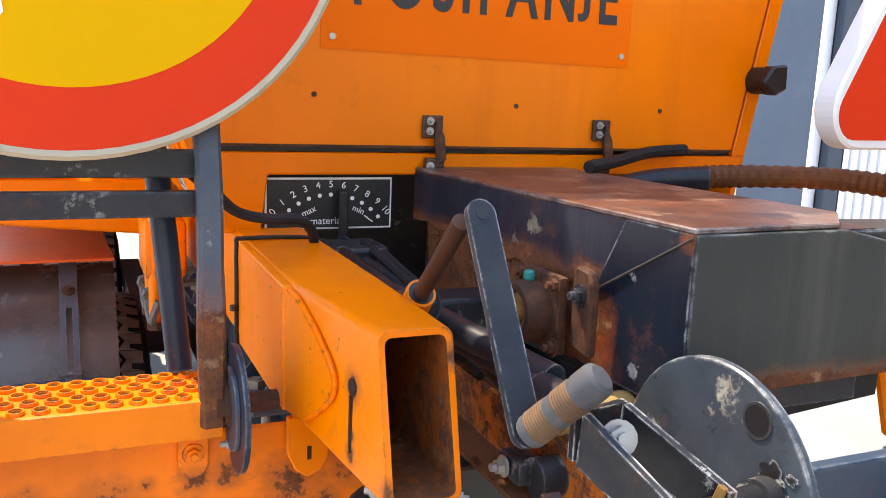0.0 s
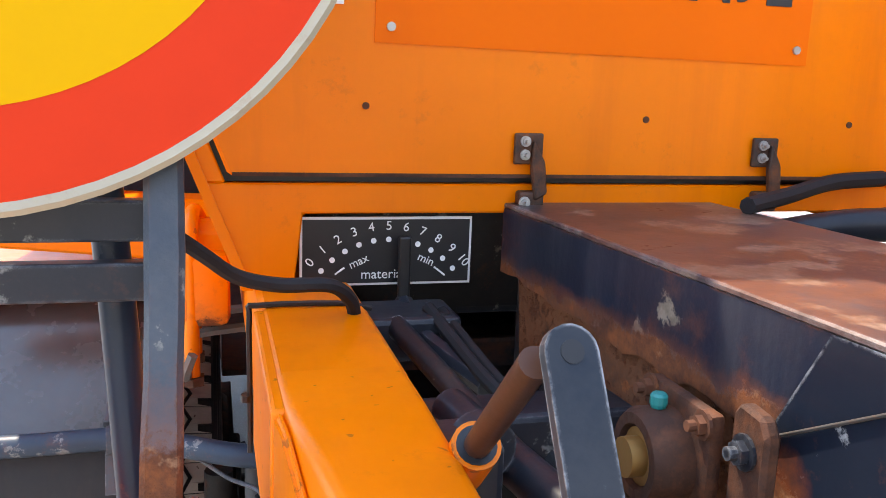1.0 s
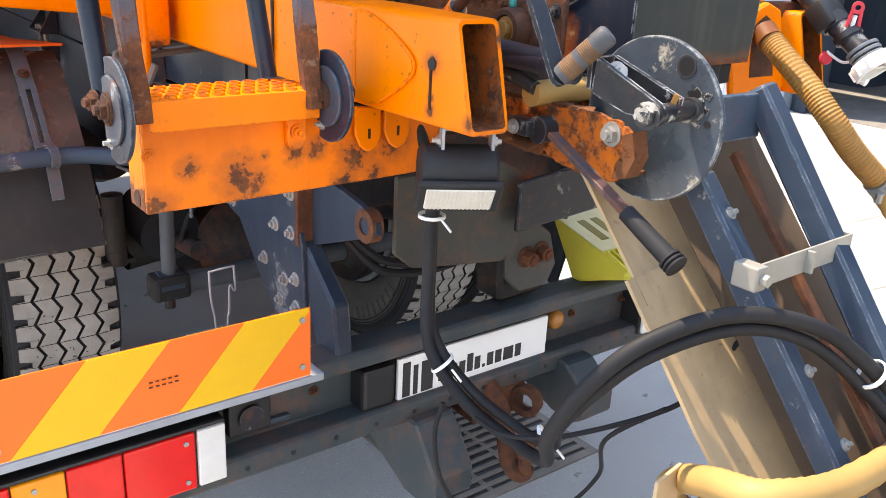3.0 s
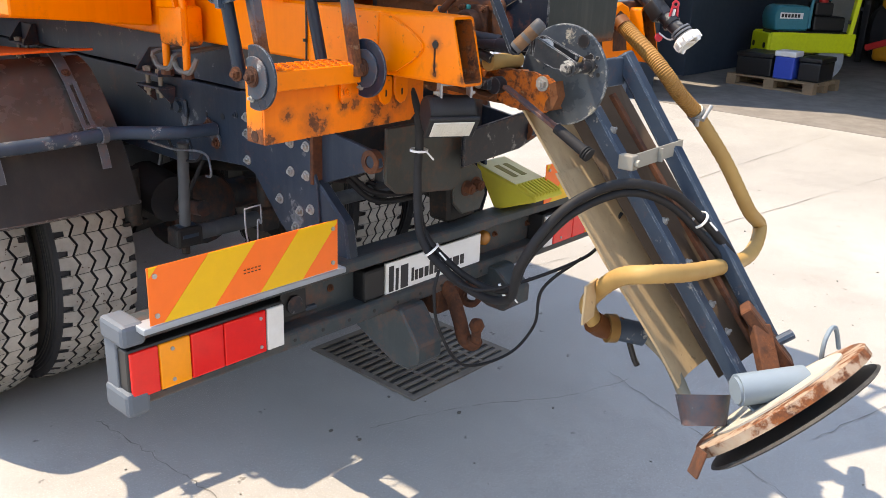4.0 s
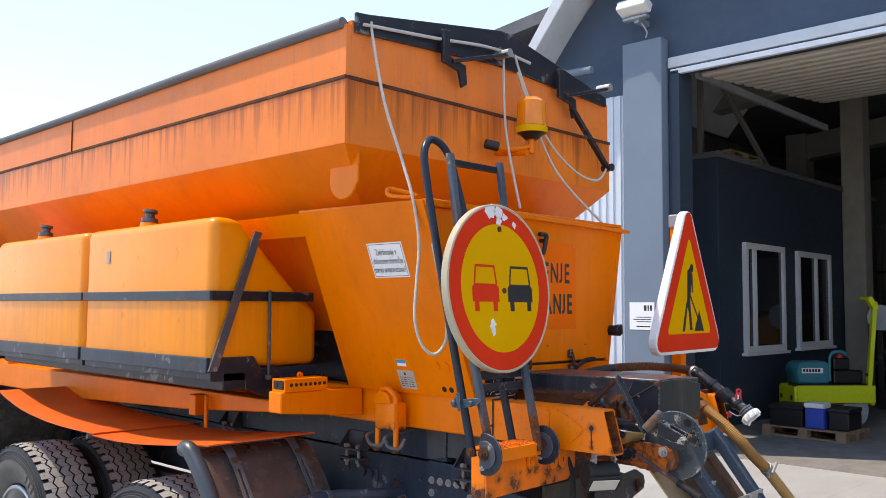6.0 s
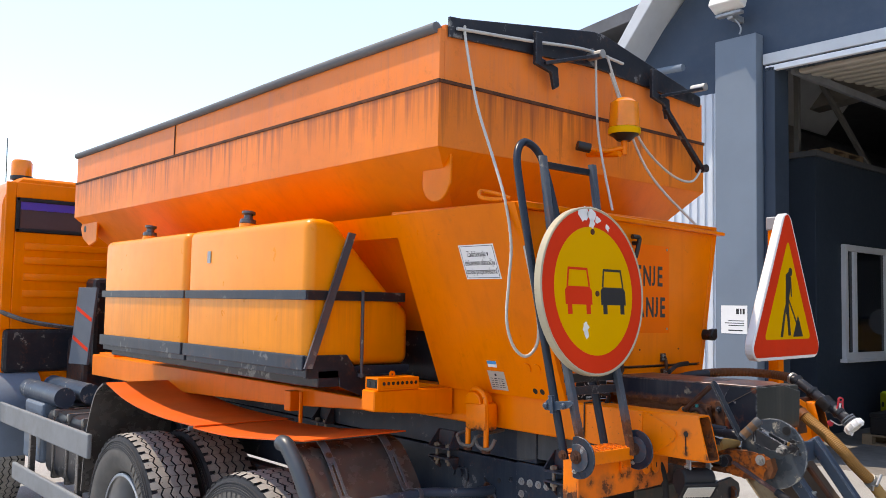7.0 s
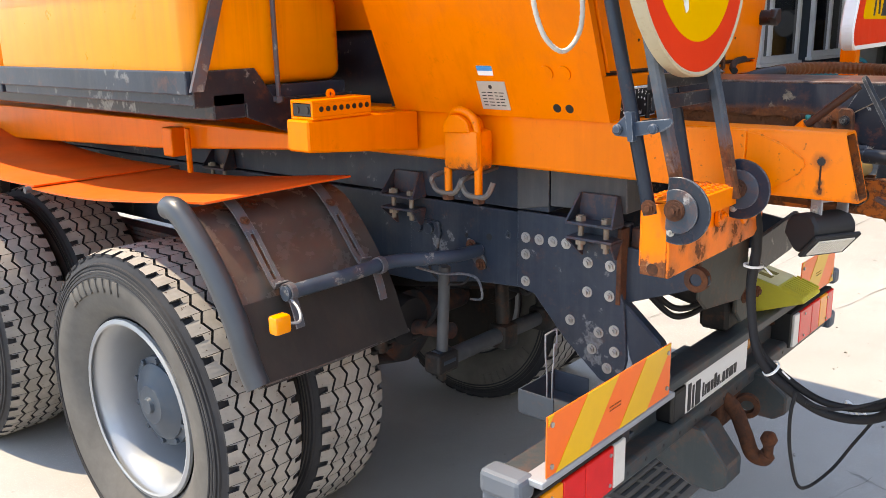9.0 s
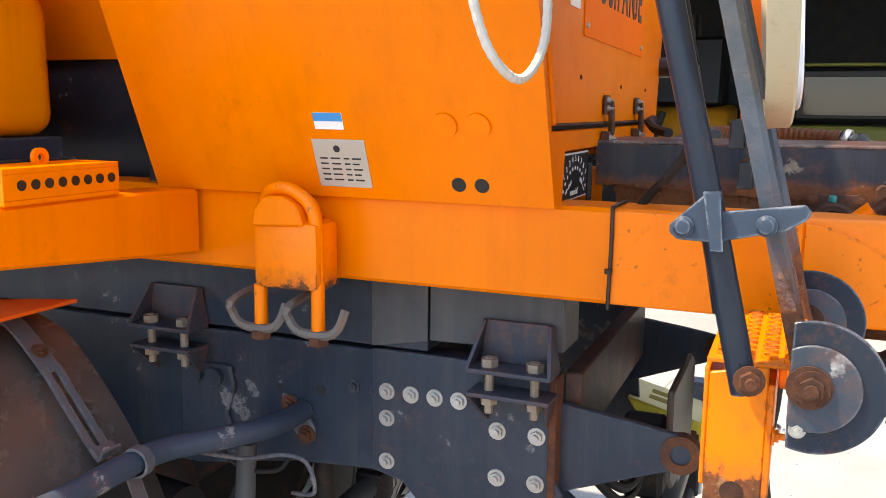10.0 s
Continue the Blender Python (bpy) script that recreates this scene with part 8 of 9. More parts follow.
m_leverpaint = paint("slate_lever_rusting", (0.030, 0.042, 0.060), 0.4, vary=0.3, rust=0.52, rust_scale=16, dirt=0.4, dirt_colour=(0.11, 0.10, 0.09), bump=0.1, edge=0.6, chips=0.3)
m_clevis = paint("chipped_black_clevis", (0.016, 0.017, 0.021), 0.3, vary=0.3, rust=0.12, rust_scale=20, dirt=0.35, dirt_colour=(0.14, 0.13, 0.11), bump=0.10, scale=14, edge=1.0, edge_colour=(0.55, 0.55, 0.53), edge_reach=0.003, chips=0.35, chip_colour=(0.42, 0.41, 0.38), chip_scale=34)
m_disc = paint("worn_grey_disc_paint", (0.045, 0.060, 0.078), 0.24, vary=0.65, rust=0.05, rust_scale=14, dirt=0.55, dirt_colour=(0.12, 0.13, 0.13), bump=0.05, scale=5, edge=1.0, edge_colour=(0.5, 0.5, 0.48), edge_reach=0.005, chips=0.5, chip_colour=(0.40, 0.38, 0.31), chip_scale=14)
m_whitechip = paint("flaking_white_on_black", (0.04, 0.04, 0.042), 0.4, vary=0.3, rust=0.12, rust_scale=30, chips=0.55, chip_colour=(0.50, 0.47, 0.41), chip_scale=30, bump=0.15)
m_orange_flake = paint("flaking_orange", (0.78, 0.17, 0.006), 0.45, vary=0.35, rust=0.82, rust_scale=9, dirt=0.8, dirt_colour=(0.045, 0.03, 0.022), bump=0.3, edge=0.6)
swivel()
linkage()


# ---- chute with spinner ----
def chute():
    c = thing("spreading_chute", (-0.05, -0.75, 0.9), "tan board chute with blue-grey steel rails hanging from the swivel", "chute")
    t0, t1 = Vector((-0.15, -0.50, 1.25)), Vector((-0.06, -0.965, 0.63))
    d = (t1 - t0).normalized()
    s = Vector((1, 0.12, 0)).normalized()
    n = s.cross(d).normalized()
    if n.y > 0:
        n = -n

    def sect(t, w, k, shift=0.0):
        c0 = t0 + (t1 - t0) * t + s * shift + Vector((0, 0.10, 0))
        out = []
        for i in range(9):
            f = -1 + 2 * i / 8
            out.append(c0 + s * (w * f) - n * (0.05 * (1 - f * f)) * k)
        inner = [p + n * 0.006 for p in reversed(out)]
        return out + inner

    part("trough", loft([sect(-0.04, 0.118, 0.5, 0.032), sect(0.30, 0.118, 0.5, 0.035)]), m_tan, c, "tan upper chute board", smooth=40)
    part("trough", loft([[p + n * 0.010 for p in sect(0.24, 0.130, 0.5, 0.015)], [p + n * 0.010 for p in sect(0.55, 0.130, 0.5, 0.008)], [p + n * 0.010 for p in sect(0.86, 0.115, 0.5, 0.01)], [p + n * 0.010 for p in sect(1.0, 0.11, 0.5, 0.0)]]), m_tan, c, "tan lower chute board", smooth=40)
    part("rail", along(t0 + s * 0.055 + n * 0.02 + d * 0.02, t1 + s * 0.03 + n * 0.02, 0.042, 0.042, n), m_bluesteel, c, "blue-grey box rail")
    r2a, r2b = Vector((0.02, -0.53, 1.375)), Vector((0.14, -1.0, 0.66))
    part("rail", along(r2a, r2b, 0.045, 0.04, n), m_bluesteel, c, "blue-grey box rail")
    part("backing_board", flat([t0 + s * 0.06 + Vector((0, 0.035, -0.03)), Vector((0.065, -0.485, 1.32)), Vector((0.175, -0.955, 0.67)), t1 + s * 0.03 + Vector((0, 0.035, 0))], (0, 0.006, 0.004)), m_boardbrown, c, "dark brown board between the rails")
    part("rail_bracket", box(-0.11, 0.02, -0.545, -0.53, 1.30, 1.37, 0.003), m_bluesteel, c)
    part("slat", along(Vector((-0.03, -0.54, 1.28)), Vector((0.07, -0.98, 0.68)), 0.022, 0.012, n), m_rust, c)
    part("clamp_plate", join(along((-0.165, -0.690, 1.152), (0.082, -0.692, 1.158), 0.004, 0.036), box(0.079, 0.083, -0.692, -0.64, 1.140, 1.176, 0.001)), m_clampsteel, c, "bare steel strap round the rails")
    part("clamp_plate_end", join(box(-0.172, -0.146, -0.70, -0.66, 1.134, 1.170, 0.003), rod((-0.158, -0.70, 1.152), (-0.158, -0.71, 1.152), 0.009, 6)), m_clampsteel, c)
    part("clamp_tab", box(-0.042, -0.036, -0.705, -0.69, 1.138, 1.172, 0.001), m_clampsteel, c)
    part("tab_plate", moved(box(-0.035, 0.035, -0.003, 0.003, -0.05, 0.05, 0.002), pose(-0.285, -0.69, 0.835, 0, 0, 10)), m_tan, c)
    part("rust_bracket", join(along((0.05, -0.93, 0.80), (0.11, -1.04, 0.66), 0.06, 0.03), along((0.06, -0.97, 0.76), (0.02, -1.03, 0.66), 0.05, 0.03)), m_rust, c, "rust-brown hinge")
    for t in (0.12, 0.25, 0.45, 0.6, 0.75, 0.85):
        part("bolt", bolt(t0 + (t1 - t0) * t + s * 0.06 + n * 0.041, n, 0.007, 0.006), m_zinc, c)
    return c


m_clampsteel = paint("dull_steel_strap", (0.34, 0.33, 0.29), 0.4, metal=0.35, vary=0.25, dirt=0.4, dirt_colour=(0.22, 0.19, 0.15), bump=0.04, edge=0.4)
m_cream = paint("greyish_tan_steel", (0.24, 0.21, 0.15), 0.5, vary=0.15, dirt=0.3, bump=0.04)
chute()


def spinner():
    c = thing("spinner_guard", (0.0, -1.08, 0.55), "tilted spreading disc under a rusty half-round guard with a grey motor", "spinner")
    ctr, ax = Vector((-0.112, -1.098, 0.682)), Vector((-0.02, 0.74, 0.672)).normalized()
    part("spreading_disc", lathe([(0.0, -0.062), (0.211, -0.062), (0.217, -0.058), (0.211, -0.053), (0.0, -0.050)], ctr, ax, 56), m_spindisc, c, "black spreading disc", smooth=30)
    part("guard_ring", lathe([(0.165, 0.0), (0.214, 0.0), (0.219, -0.003), (0.219, -0.026), (0.214, -0.026), (0.213, -0.005), (0.165, -0.005)], ctr, ax, 56, closed=True), m_guard, c, "rusty guard ring with flaking paint", smooth=35)
    part("guard_top", lathe([(0.0, 0.002), (0.167, 0.001), (0.167, 0.005), (0.0, 0.006)], ctr, ax, 40), m_guardtop, c, smooth=30)
    part("shaft", rod(ctr - ax * 0.05, ctr, 0.03, 16), m_rust, c, smooth=40)
    part("motor", join(rod((-0.226, -1.044, 0.716), (-0.098, -1.15, 0.735), 0.036, 28, bev=0.006)), m_motor, c, "light grey cylindrical motor", smooth=40)
    part("motor_foot", along((-0.20, -1.08, 0.672), (-0.02, -1.20, 0.695), 0.06, 0.008), m_motor, c)
    part("bow_handle", tube([(0.10, -1.12, 0.690), (0.085, -1.12, 0.73), (0.09, -1.12, 0.765), (0.12, -1.12, 0.783), (0.16, -1.12, 0.768), (0.215, -1.12, 0.70)], 0.006, 8), m_motor, c, smooth=40)
    part("stub", rod((0.09, -1.0, 0.71), (0.13, -1.03, 0.735), 0.013, 10), m_bluesteel, c)
    part("inlet", lathe([(0.05, 0.0), (0.062, 0.07), (0.056, 0.07), (0.045, 0.0)], (-0.22, -0.985, 0.60), (0.35, 0.35, 0.9), 24, closed=True), m_rustbar, c, smooth=40)
    part("rust_flap", moved(box(-0.035, 0.035, -0.003, 0.003, -0.03, 0.03, 0.002), pose(-0.335, -1.03, 0.575, 20, 20, 40)), m_rust, c)


m_guard = paint("rusty_white_ring", (0.40, 0.34, 0.26), 0.5, vary=0.2, rust=0.78, rust_scale=7, bump=0.15)
m_guardtop = paint("flaking_grey_top", (0.45, 0.44, 0.38), 0.55, vary=0.2, rust=0.3, rust_scale=9, bump=0.12)
m_motor = paint("light_grey_motor_paint", (0.20, 0.25, 0.29), 0.4, vary=0.12, dirt=0.2, bump=0.03)
m_spindisc = paint("black_plastic_disc", (0.035, 0.035, 0.036), 0.5, vary=0.2, dirt=0.4, dirt_colour=(0.25, 0.22, 0.18), bump=0.05)
spinner()


# ---- hoses and cables ----
def hose(name, pts, r, mat, label, rib=0.0, per=8, n=12):
    return solid(name, tube(pts, r, n, per, rib, 1 if rib else 0), mat, label, "hose", smooth=40)


def hydraulic(pts, r):
    h = thing("hydraulic_hose", pts[0], "thick black hydraulic hose looping under the beam", "hose", "hydraulic hoses")
    part("hose", tube(pts, r, 14, 8), m_rubber, h, smooth=40)
    for a, b in ((pts[0], pts[1]), (pts[-1], pts[-2])):
        a, b = Vector(a), Vector(b)
        d = (b - a).normalized()
        part("ferrule", rod(a - d * 0.012, a + d * 0.030, r + 0.003, 16, bev=0.001), m_zinc, h, "crimped steel hose end", smooth=40)


bh = thing("brine_hose", (0.3, -0.6, 1.2), "stiff tan-yellow ribbed hose hanging beside the chute", "hose")
part("upper_hose", tube([(0.257, -0.375, 1.430), (0.245, -0.42, 1.402), (0.225, -0.50, 1.352), (0.225, -0.55, 1.308), (0.265, -0.575, 1.257), (0.335, -0.598, 1.200)], 0.0205, 16, 22, 0.0016, 1), m_hose_tan, bh, "sun-browned upper hose", smooth=None)
part("lower_hose", tube([(0.327, -0.596, 1.207), (0.35, -0.60, 1.185), (0.453, -0.65, 1.055), (0.556, -0.70, 0.90), (0.675, -0.7, 0.816), (0.43, -0.77, 0.797), (-0.112, -0.87, 0.919), (-0.315, -0.86, 0.961), (-0.314, -0.78, 0.931), (-0.218, -0.67, 0.836), (-0.175, -0.62, 0.77), (-0.125, -0.62, 0.705)], 0.0205, 16, 14, 0.0013, 1), m_hose_y, bh, smooth=40)
_c, _d = Vector((0.335, -0.598, 1.200)), Vector((0.07, -0.023, -0.06)).normalized()
part("hose_clamp", join(lathe([(0.021, -0.011), (0.0255, -0.011), (0.0255, 0.011), (0.021, 0.011)], _c, _d, 24, closed=True), rod(_c + Vector((-0.02, -0.030, -0.012)), _c + Vector((0.03, -0.026, 0.02)), 0.006, 10), rod(_c + Vector((-0.024, -0.016, -0.03)), _c + Vector((-0.026, -0.018, -0.012)), 0.007, 8)), m_zinc, bh, "zinc hose clamp with bolt", smooth=40)
part("hose_end", rod((0.257, -0.368, 1.436), (0.25, -0.39, 1.42), 0.0235, 18), m_hose_brown, bh, smooth=40)
hp = thing("hose_fitting", (-0.08, -0.67, 0.69), "brown hose fitting with grey threaded pipe", "hose fitting")
part("elbow", tube([(-0.14, -0.62, 0.715), (-0.11, -0.635, 0.695), (-0.07, -0.665, 0.690)], 0.030, 14, 4), m_hose_brown, hp, smooth=40)
part("collar", rod((-0.105, -0.64, 0.693), (-0.085, -0.655, 0.691), 0.038, 20), m_brass, hp, smooth=40)
part("sleeve", rod((-0.085, -0.655, 0.691), (-0.03, -0.71, 0.675), 0.031, 20), m_bluesteel, hp, smooth=40)
part("pipe", tube([(-0.03, -0.71, 0.675), (-0.06, -0.80, 0.645), (-0.14, -0.90, 0.60)], 0.016, 12), m_cream, hp, smooth=40)
part("drain_tap", tube([(-0.06, -0.68, 0.67), (-0.05, -0.70, 0.61), (-0.045, -0.71, 0.59)], 0.008, 8), m_black, hp)
hydraulic([(-0.36, -0.10, 1.33), (-0.335, -0.14, 1.25), (-0.305, -0.14, 1.15), (-0.297, -0.13, 1.02), (-0.318, -0.17, 0.87), (-0.295, -0.25, 0.785), (-0.246, -0.33, 0.728), (-0.28, -0.45, 0.765), (-0.385, -0.55, 0.90), (-0.38, -0.60, 0.998), (-0.33, -0.65, 1.078), (-0.21, -0.70, 1.112), (-0.07, -0.75, 1.077), (0.026, -0.80, 1.0), (0.113, -0.85, 0.902), (0.15, -0.87, 0.84)], 0.0118)
hydraulic([(-0.35, -0.10, 1.33), (-0.322, -0.13, 1.25), (-0.292, -0.13, 1.15), (-0.283, -0.12, 1.03), (-0.303, -0.16, 0.89), (-0.28, -0.245, 0.805), (-0.235, -0.33, 0.752), (-0.27, -0.45, 0.79), (-0.365, -0.55, 0.91), (-0.36, -0.60, 0.985), (-0.315, -0.65, 1.055), (-0.20, -0.70, 1.088), (-0.08, -0.74, 1.055), (0.01, -0.79, 0.98), (0.09, -0.84, 0.885), (0.13, -0.86, 0.83)], 0.0095)
for _p, _d in (((-0.295, -0.13, 1.10), (0, 0, 1)), ((-0.21, -0.375, 0.742), (0.6, -0.6, 0.4)), ((0.02, -0.795, 1.0), (0.6, -0.4, -0.6)), ((-0.308, -0.20, 0.84), (0.4, -0.5, -0.7))):
    _v = Vector(_p)
    _dd = Vector(_d).normalized()
    solid("cable_tie", join(lathe([(0.022, -0.003), (0.025, -0.003), (0.025, 0.003), (0.022, 0.003)], _v, _dd, 18, closed=True), rod(_v + Vector((0, -0.028, 0)), _v + Vector((0.01, -0.045, -0.02)), 0.0025, 6)), m_paper, "white plastic cable tie round the hoses", "cable tie")
hose("cable", [(-0.02, -0.60, 0.98), (-0.08, -0.58, 0.90), (-0.141, -0.55, 0.86), (-0.25, -0.45, 0.80), (-0.28, -0.35, 0.76), (-0.30, -0.29, 0.77)], 0.0045, m_rubber, "thin black cable strung along the chute", n=8)
hose("cable", [(-0.13, -0.56, 0.87), (-0.133, -0.45, 0.753), (-0.015, -0.35, 0.575), (-0.066, -0.30, 0.481), (-0.243, -0.28, 0.50), (-0.35, -0.28, 0.636), (-0.38, -0.28, 0.75), (-0.37, -0.285, 0.82)], 0.0045, m_rubber, "thin black cable hanging in a loop", n=8)
sh = thing("suction_hose", (0.3, 0.0, 1.5), "brown ribbed suction hose lying across the rear", "hose")
part("sleeve", tube([(0.10, 0.12, 1.525), (0.17, 0.07, 1.548), (0.235, 0.025, 1.556)], 0.019, 14), m_blackpaint, sh, "dark worn hose end", smooth=40)
part("hose", tube([(0.20, 0.05, 1.553), (0.30, 0.04, 1.558), (0.44, -0.02, 1.560), (0.48, -0.13, 1.556), (0.437, -0.235, 1.552)], 0.017, 16, 16, 0.0022, 1), m_hose_brown, sh, smooth=None)


def coupling():
    c = thing("pipe_coupling", (0.42, -0.38, 1.46), "black ribbed pipe elbow with white toothed coupling and red lever", "coupling")
    ax = Vector((0.02, -0.55, -0.55)).normalized()
    end = Vector((0.395, -0.500, 1.400))
    part("collar", lathe([(0.018, -0.006), (0.0245, -0.006), (0.0245, 0.006), (0.018, 0.006)], (0.434, -0.245, 1.550), (-0.25, -0.9, -0.3), 20, closed=True), m_zinc, c, "pale hose clamp", smooth=40)
    part("elbow", tube([(0.437, -0.235, 1.552), (0.425, -0.28, 1.536), (0.418, -0.34, 1.500), (0.412, -0.40, 1.462), (0.403, -0.46, 1.425), end], 0.0205, 18, 6), m_blackpaint, c, smooth=40)
    for p, h in (((0.429, -0.265, 1.543), 0.010), ((0.4185, -0.335, 1.503), 0.008), ((0.410, -0.415, 1.453), 0.013), ((0.405, -0.45, 1.431), 0.008)):
        part("rib", rod(Vector(p) - ax * h, Vector(p) + ax * h, 0.0265, 20, bev=0.003), m_black, c, smooth=40)
    part("saddle", moved(box(-0.034, 0.034, -0.028, 0.028, -0.022, 0.022, 0.008), pose(0.412, -0.398, 1.462, 45, 0, 0)), m_black, c, smooth=40)
    for q in (-0.018, -0.008, 0.002):
        part("thread_ring", lathe([(0.018, -0.003), (0.029, -0.003), (0.030, 0.0), (0.029, 0.003), (0.018, 0.003)], end + ax * q, ax, 22, closed=True), m_endcap, c, smooth=40)
    w = part("white_ring", lathe([(0.020, 0.004), (0.034, 0.004), (0.039, 0.010), (0.039, 0.026), (0.036, 0.030), (0.030, 0.030), (0.030, 0.014), (0.020, 0.012)], end, ax, 28, closed=True), m_white, c, "white toothed coupling ring", smooth=40)
    u = ax.cross(Vector((1, 0, 0))).normalized()
    v = ax.cross(u)
    for i in range(10):
        a = math.tau * i / 10
        d = u * math.cos(a) + v * math.sin(a)
        part("tooth", rod(end + ax * 0.009 + d * 0.0375, end + ax * 0.028 + d * 0.0375, 0.0045, 8), m_white, w)
    for s in (-1, 1):
        part("claw", rod(end + ax * 0.028 + u * s * 0.030, end + ax * 0.036 + u * s * 0.026, 0.008, 10), m_white, w)
    part("spoke", along(end + ax * 0.022 - v * 0.029, end + ax * 0.022 + v * 0.029, 0.010, 0.004), m_white, w)
    lo = Vector((0.400, -0.455, 1.440))
    up, sd = Vector((0.0, -0.12, 1.0)).normalized(), Vector((0.55, -0.83, 0)).normalized()
    lv = part("lever", join(rod(lo - sd * 0.010, lo - sd * 0.007 + up * 0.040, 0.0035, 8), rod(lo + sd * 0.012, lo + sd * 0.007 + up * 0.040, 0.0035, 8), lathe([(0.005, -0.003), (0.011, -0.003), (0.011, 0.003), (0.005, 0.003)], lo + up * 0.044, up.cross(sd), 16, closed=True)), m_pinkred, c, "pale red locking lever", smooth=40)
    part("lever_core", rod(lo, lo + up * 0.030, 0.004, 8), m_white, lv)
    part("red_cap", lathe([(0.0, -0.004), (0.011, -0.004), (0.013, 0.0), (0.011, 0.004), (0.0, 0.004)], (0.40, -0.418, 1.388), (-0.6, -0.8, 0.1), 16), m_pinkred, c, smooth=40)
    part("wire", tube([(0.40, -0.418, 1.40), (0.40, -0.45, 1.385), (0.398, -0.475, 1.392), (0.396, -0.49, 1.40)], 0.0028, 6), m_white, c)
    part("rust_arm", box(0.30, 0.46, -0.33, -0.305, 1.452, 1.482, 0.004), m_rustdark, c)
    part("orange_bracket", prism([(0.18, 1.40), (0.235, 1.47), (0.275, 1.485), (0.32, 1.47), (0.37, 1.33), (0.36, 1.27), (0.22, 1.28)], "y", -0.36, -0.345, 0.004), m_orange_edge, c)
    # Flat sheet on the bracket; its dark colour stands for a shaded hollow.
    part("hollow_shade", prism([(0.235, 1.44), (0.27, 1.462), (0.295, 1.45), (0.325, 1.35), (0.25, 1.35)], "y", -0.3612, -0.3602, 0), m_rustdark, c, "rust-dark sheet standing for the bracket's shaded hollow")


m_pinkred = plain("red_plastic", (0.62, 0.03, 0.05), 0.4)
coupling()


def work_lamp():
    w = thing("work_lamp", (-0.398, -0.33, 1.19), "black work lamp hanging under the beam, lens facing down", "work lamp")
    x0, x1 = -0.462, -0.336
    body = prism([(-0.262, 1.214), (-0.268, 1.244), (-0.285, 1.262), (-0.318, 1.272), (-0.350, 1.268), (-0.366, 1.250), (-0.368, 1.228), (-0.322, 1.178), (-0.298, 1.178)], "x", x0 + 0.006, x1 - 0.006, 0.006)
    part("body", body, m_lampblack, w, "matt black lamp housing", smooth=35)
    for i in range(5):
        part("cooling_fin", flat([(x0 + 0.02 + 0.022 * i, -0.256, 1.216), (x0 + 0.02 + 0.022 * i, -0.262, 1.248), (x0 + 0.02 + 0.022 * i, -0.272, 1.244), (x0 + 0.02 + 0.022 * i, -0.266, 1.214)], (0.004, 0, 0)), m_lampblack, w)
    ex, ez = Vector((-0.368, 1.228)), Vector((-0.322, 1.178))
    d = (ez - ex).normalized()
    n = Vector((d.y, -d.x))
    if n.y > 0:
        n = -n

    def strip(f0, f1, out0, out1):
        a, b = ex + (ez - ex) * f0, ex + (ez - ex) * f1
        return [tuple(a + n * out0), tuple(b + n * out0), tuple(b + n * out1), tuple(a + n * out1)]

    part("lens_frame", prism(strip(-0.06, 1.06, 0.0, 0.010), "x", x0, x1, 0.003), m_lampblack, w)
    part("lens", prism(strip(0.10, 0.90, 0.0095, 0.0125), "x", x0 + 0.012, x1 - 0.012, 0.0015), m_lampglass, w, "ribbed clear lens")
    for i in range(16):
        x = x0 + 0.016 + i * (x1 - x0 - 0.032) / 15
        part("lens_rib", prism(strip(0.12, 0.88, 0.012, 0.0135), "x", x - 0.0012, x + 0.0012, 0), m_lampglass, w)
    part("bracket", join(box(-0.425, -0.352, -0.345, -0.312, 1.296, 1.302, 0.002), box(-0.428, -0.423, -0.345, -0.312, 1.255, 1.302, 0.001), box(-0.354, -0.349, -0.345, -0.312, 1.255, 1.302, 0.001)), m_grey, w, "galvanised yoke")
    part("bolt", bolt((-0.428, -0.328, 1.278), (-1, 0, 0), 0.0075, 0.006), m_zinc, w)
    part("bolt", bolt((-0.349, -0.328, 1.278), (1, 0, 0), 0.0075, 0.006), m_zinc, w)
    # turned on its yoke towards the kerb side
    w.matrix_world = Matrix.Translation((-0.39, -0.328, 0)) @ Matrix.Rotation(radians(-30), 4, "Z") @ Matrix.Translation((0.39, 0.328, 0.010)) @ Matrix.Translation(w.location)


m_lampblack = paint("matt_black_lamp", (0.02, 0.021, 0.023), 0.55, vary=0.2, bump=0.05)
m_lampglass = plain("frosted_lamp_glass", (0.66, 0.64, 0.58), 0.25)
work_lamp()
solid("cable", tube([(-0.56, -0.02, 1.57), (-0.527, 0.0, 1.541), (-0.499, 0.02, 1.517), (-0.461, 0.03, 1.506), (-0.415, 0.04, 1.502), (-0.392, 0.06, 1.481), (-0.385, 0.08, 1.455)], 0.007, 8), m_rubber, "black cable curving over the beam", "cable", smooth=40)
solid("tie_cord", join(tube([(-0.486, 0.10, 1.315), (-0.486, 0.098, 1.40), (-0.486, 0.098, 1.462), (-0.479, 0.098, 1.469), (-0.40, 0.098, 1.469), (-0.365, 0.098, 1.462)], 0.003, 6, 3), rod((-0.489, 0.10, 1.37), (-0.489, 0.10, 1.377), 0.006, 8)), m_black, "black cord tied round the orange beam", "cord")
solid("strap_roll", tube([(0.06, 0.10, 1.566), (0.14, 0.14, 1.572), (0.22, 0.165, 1.585), (0.30, 0.17, 1.59)], 0.010, 8), m_rubber, "folded black strap lying on the housing", "strap", smooth=40)
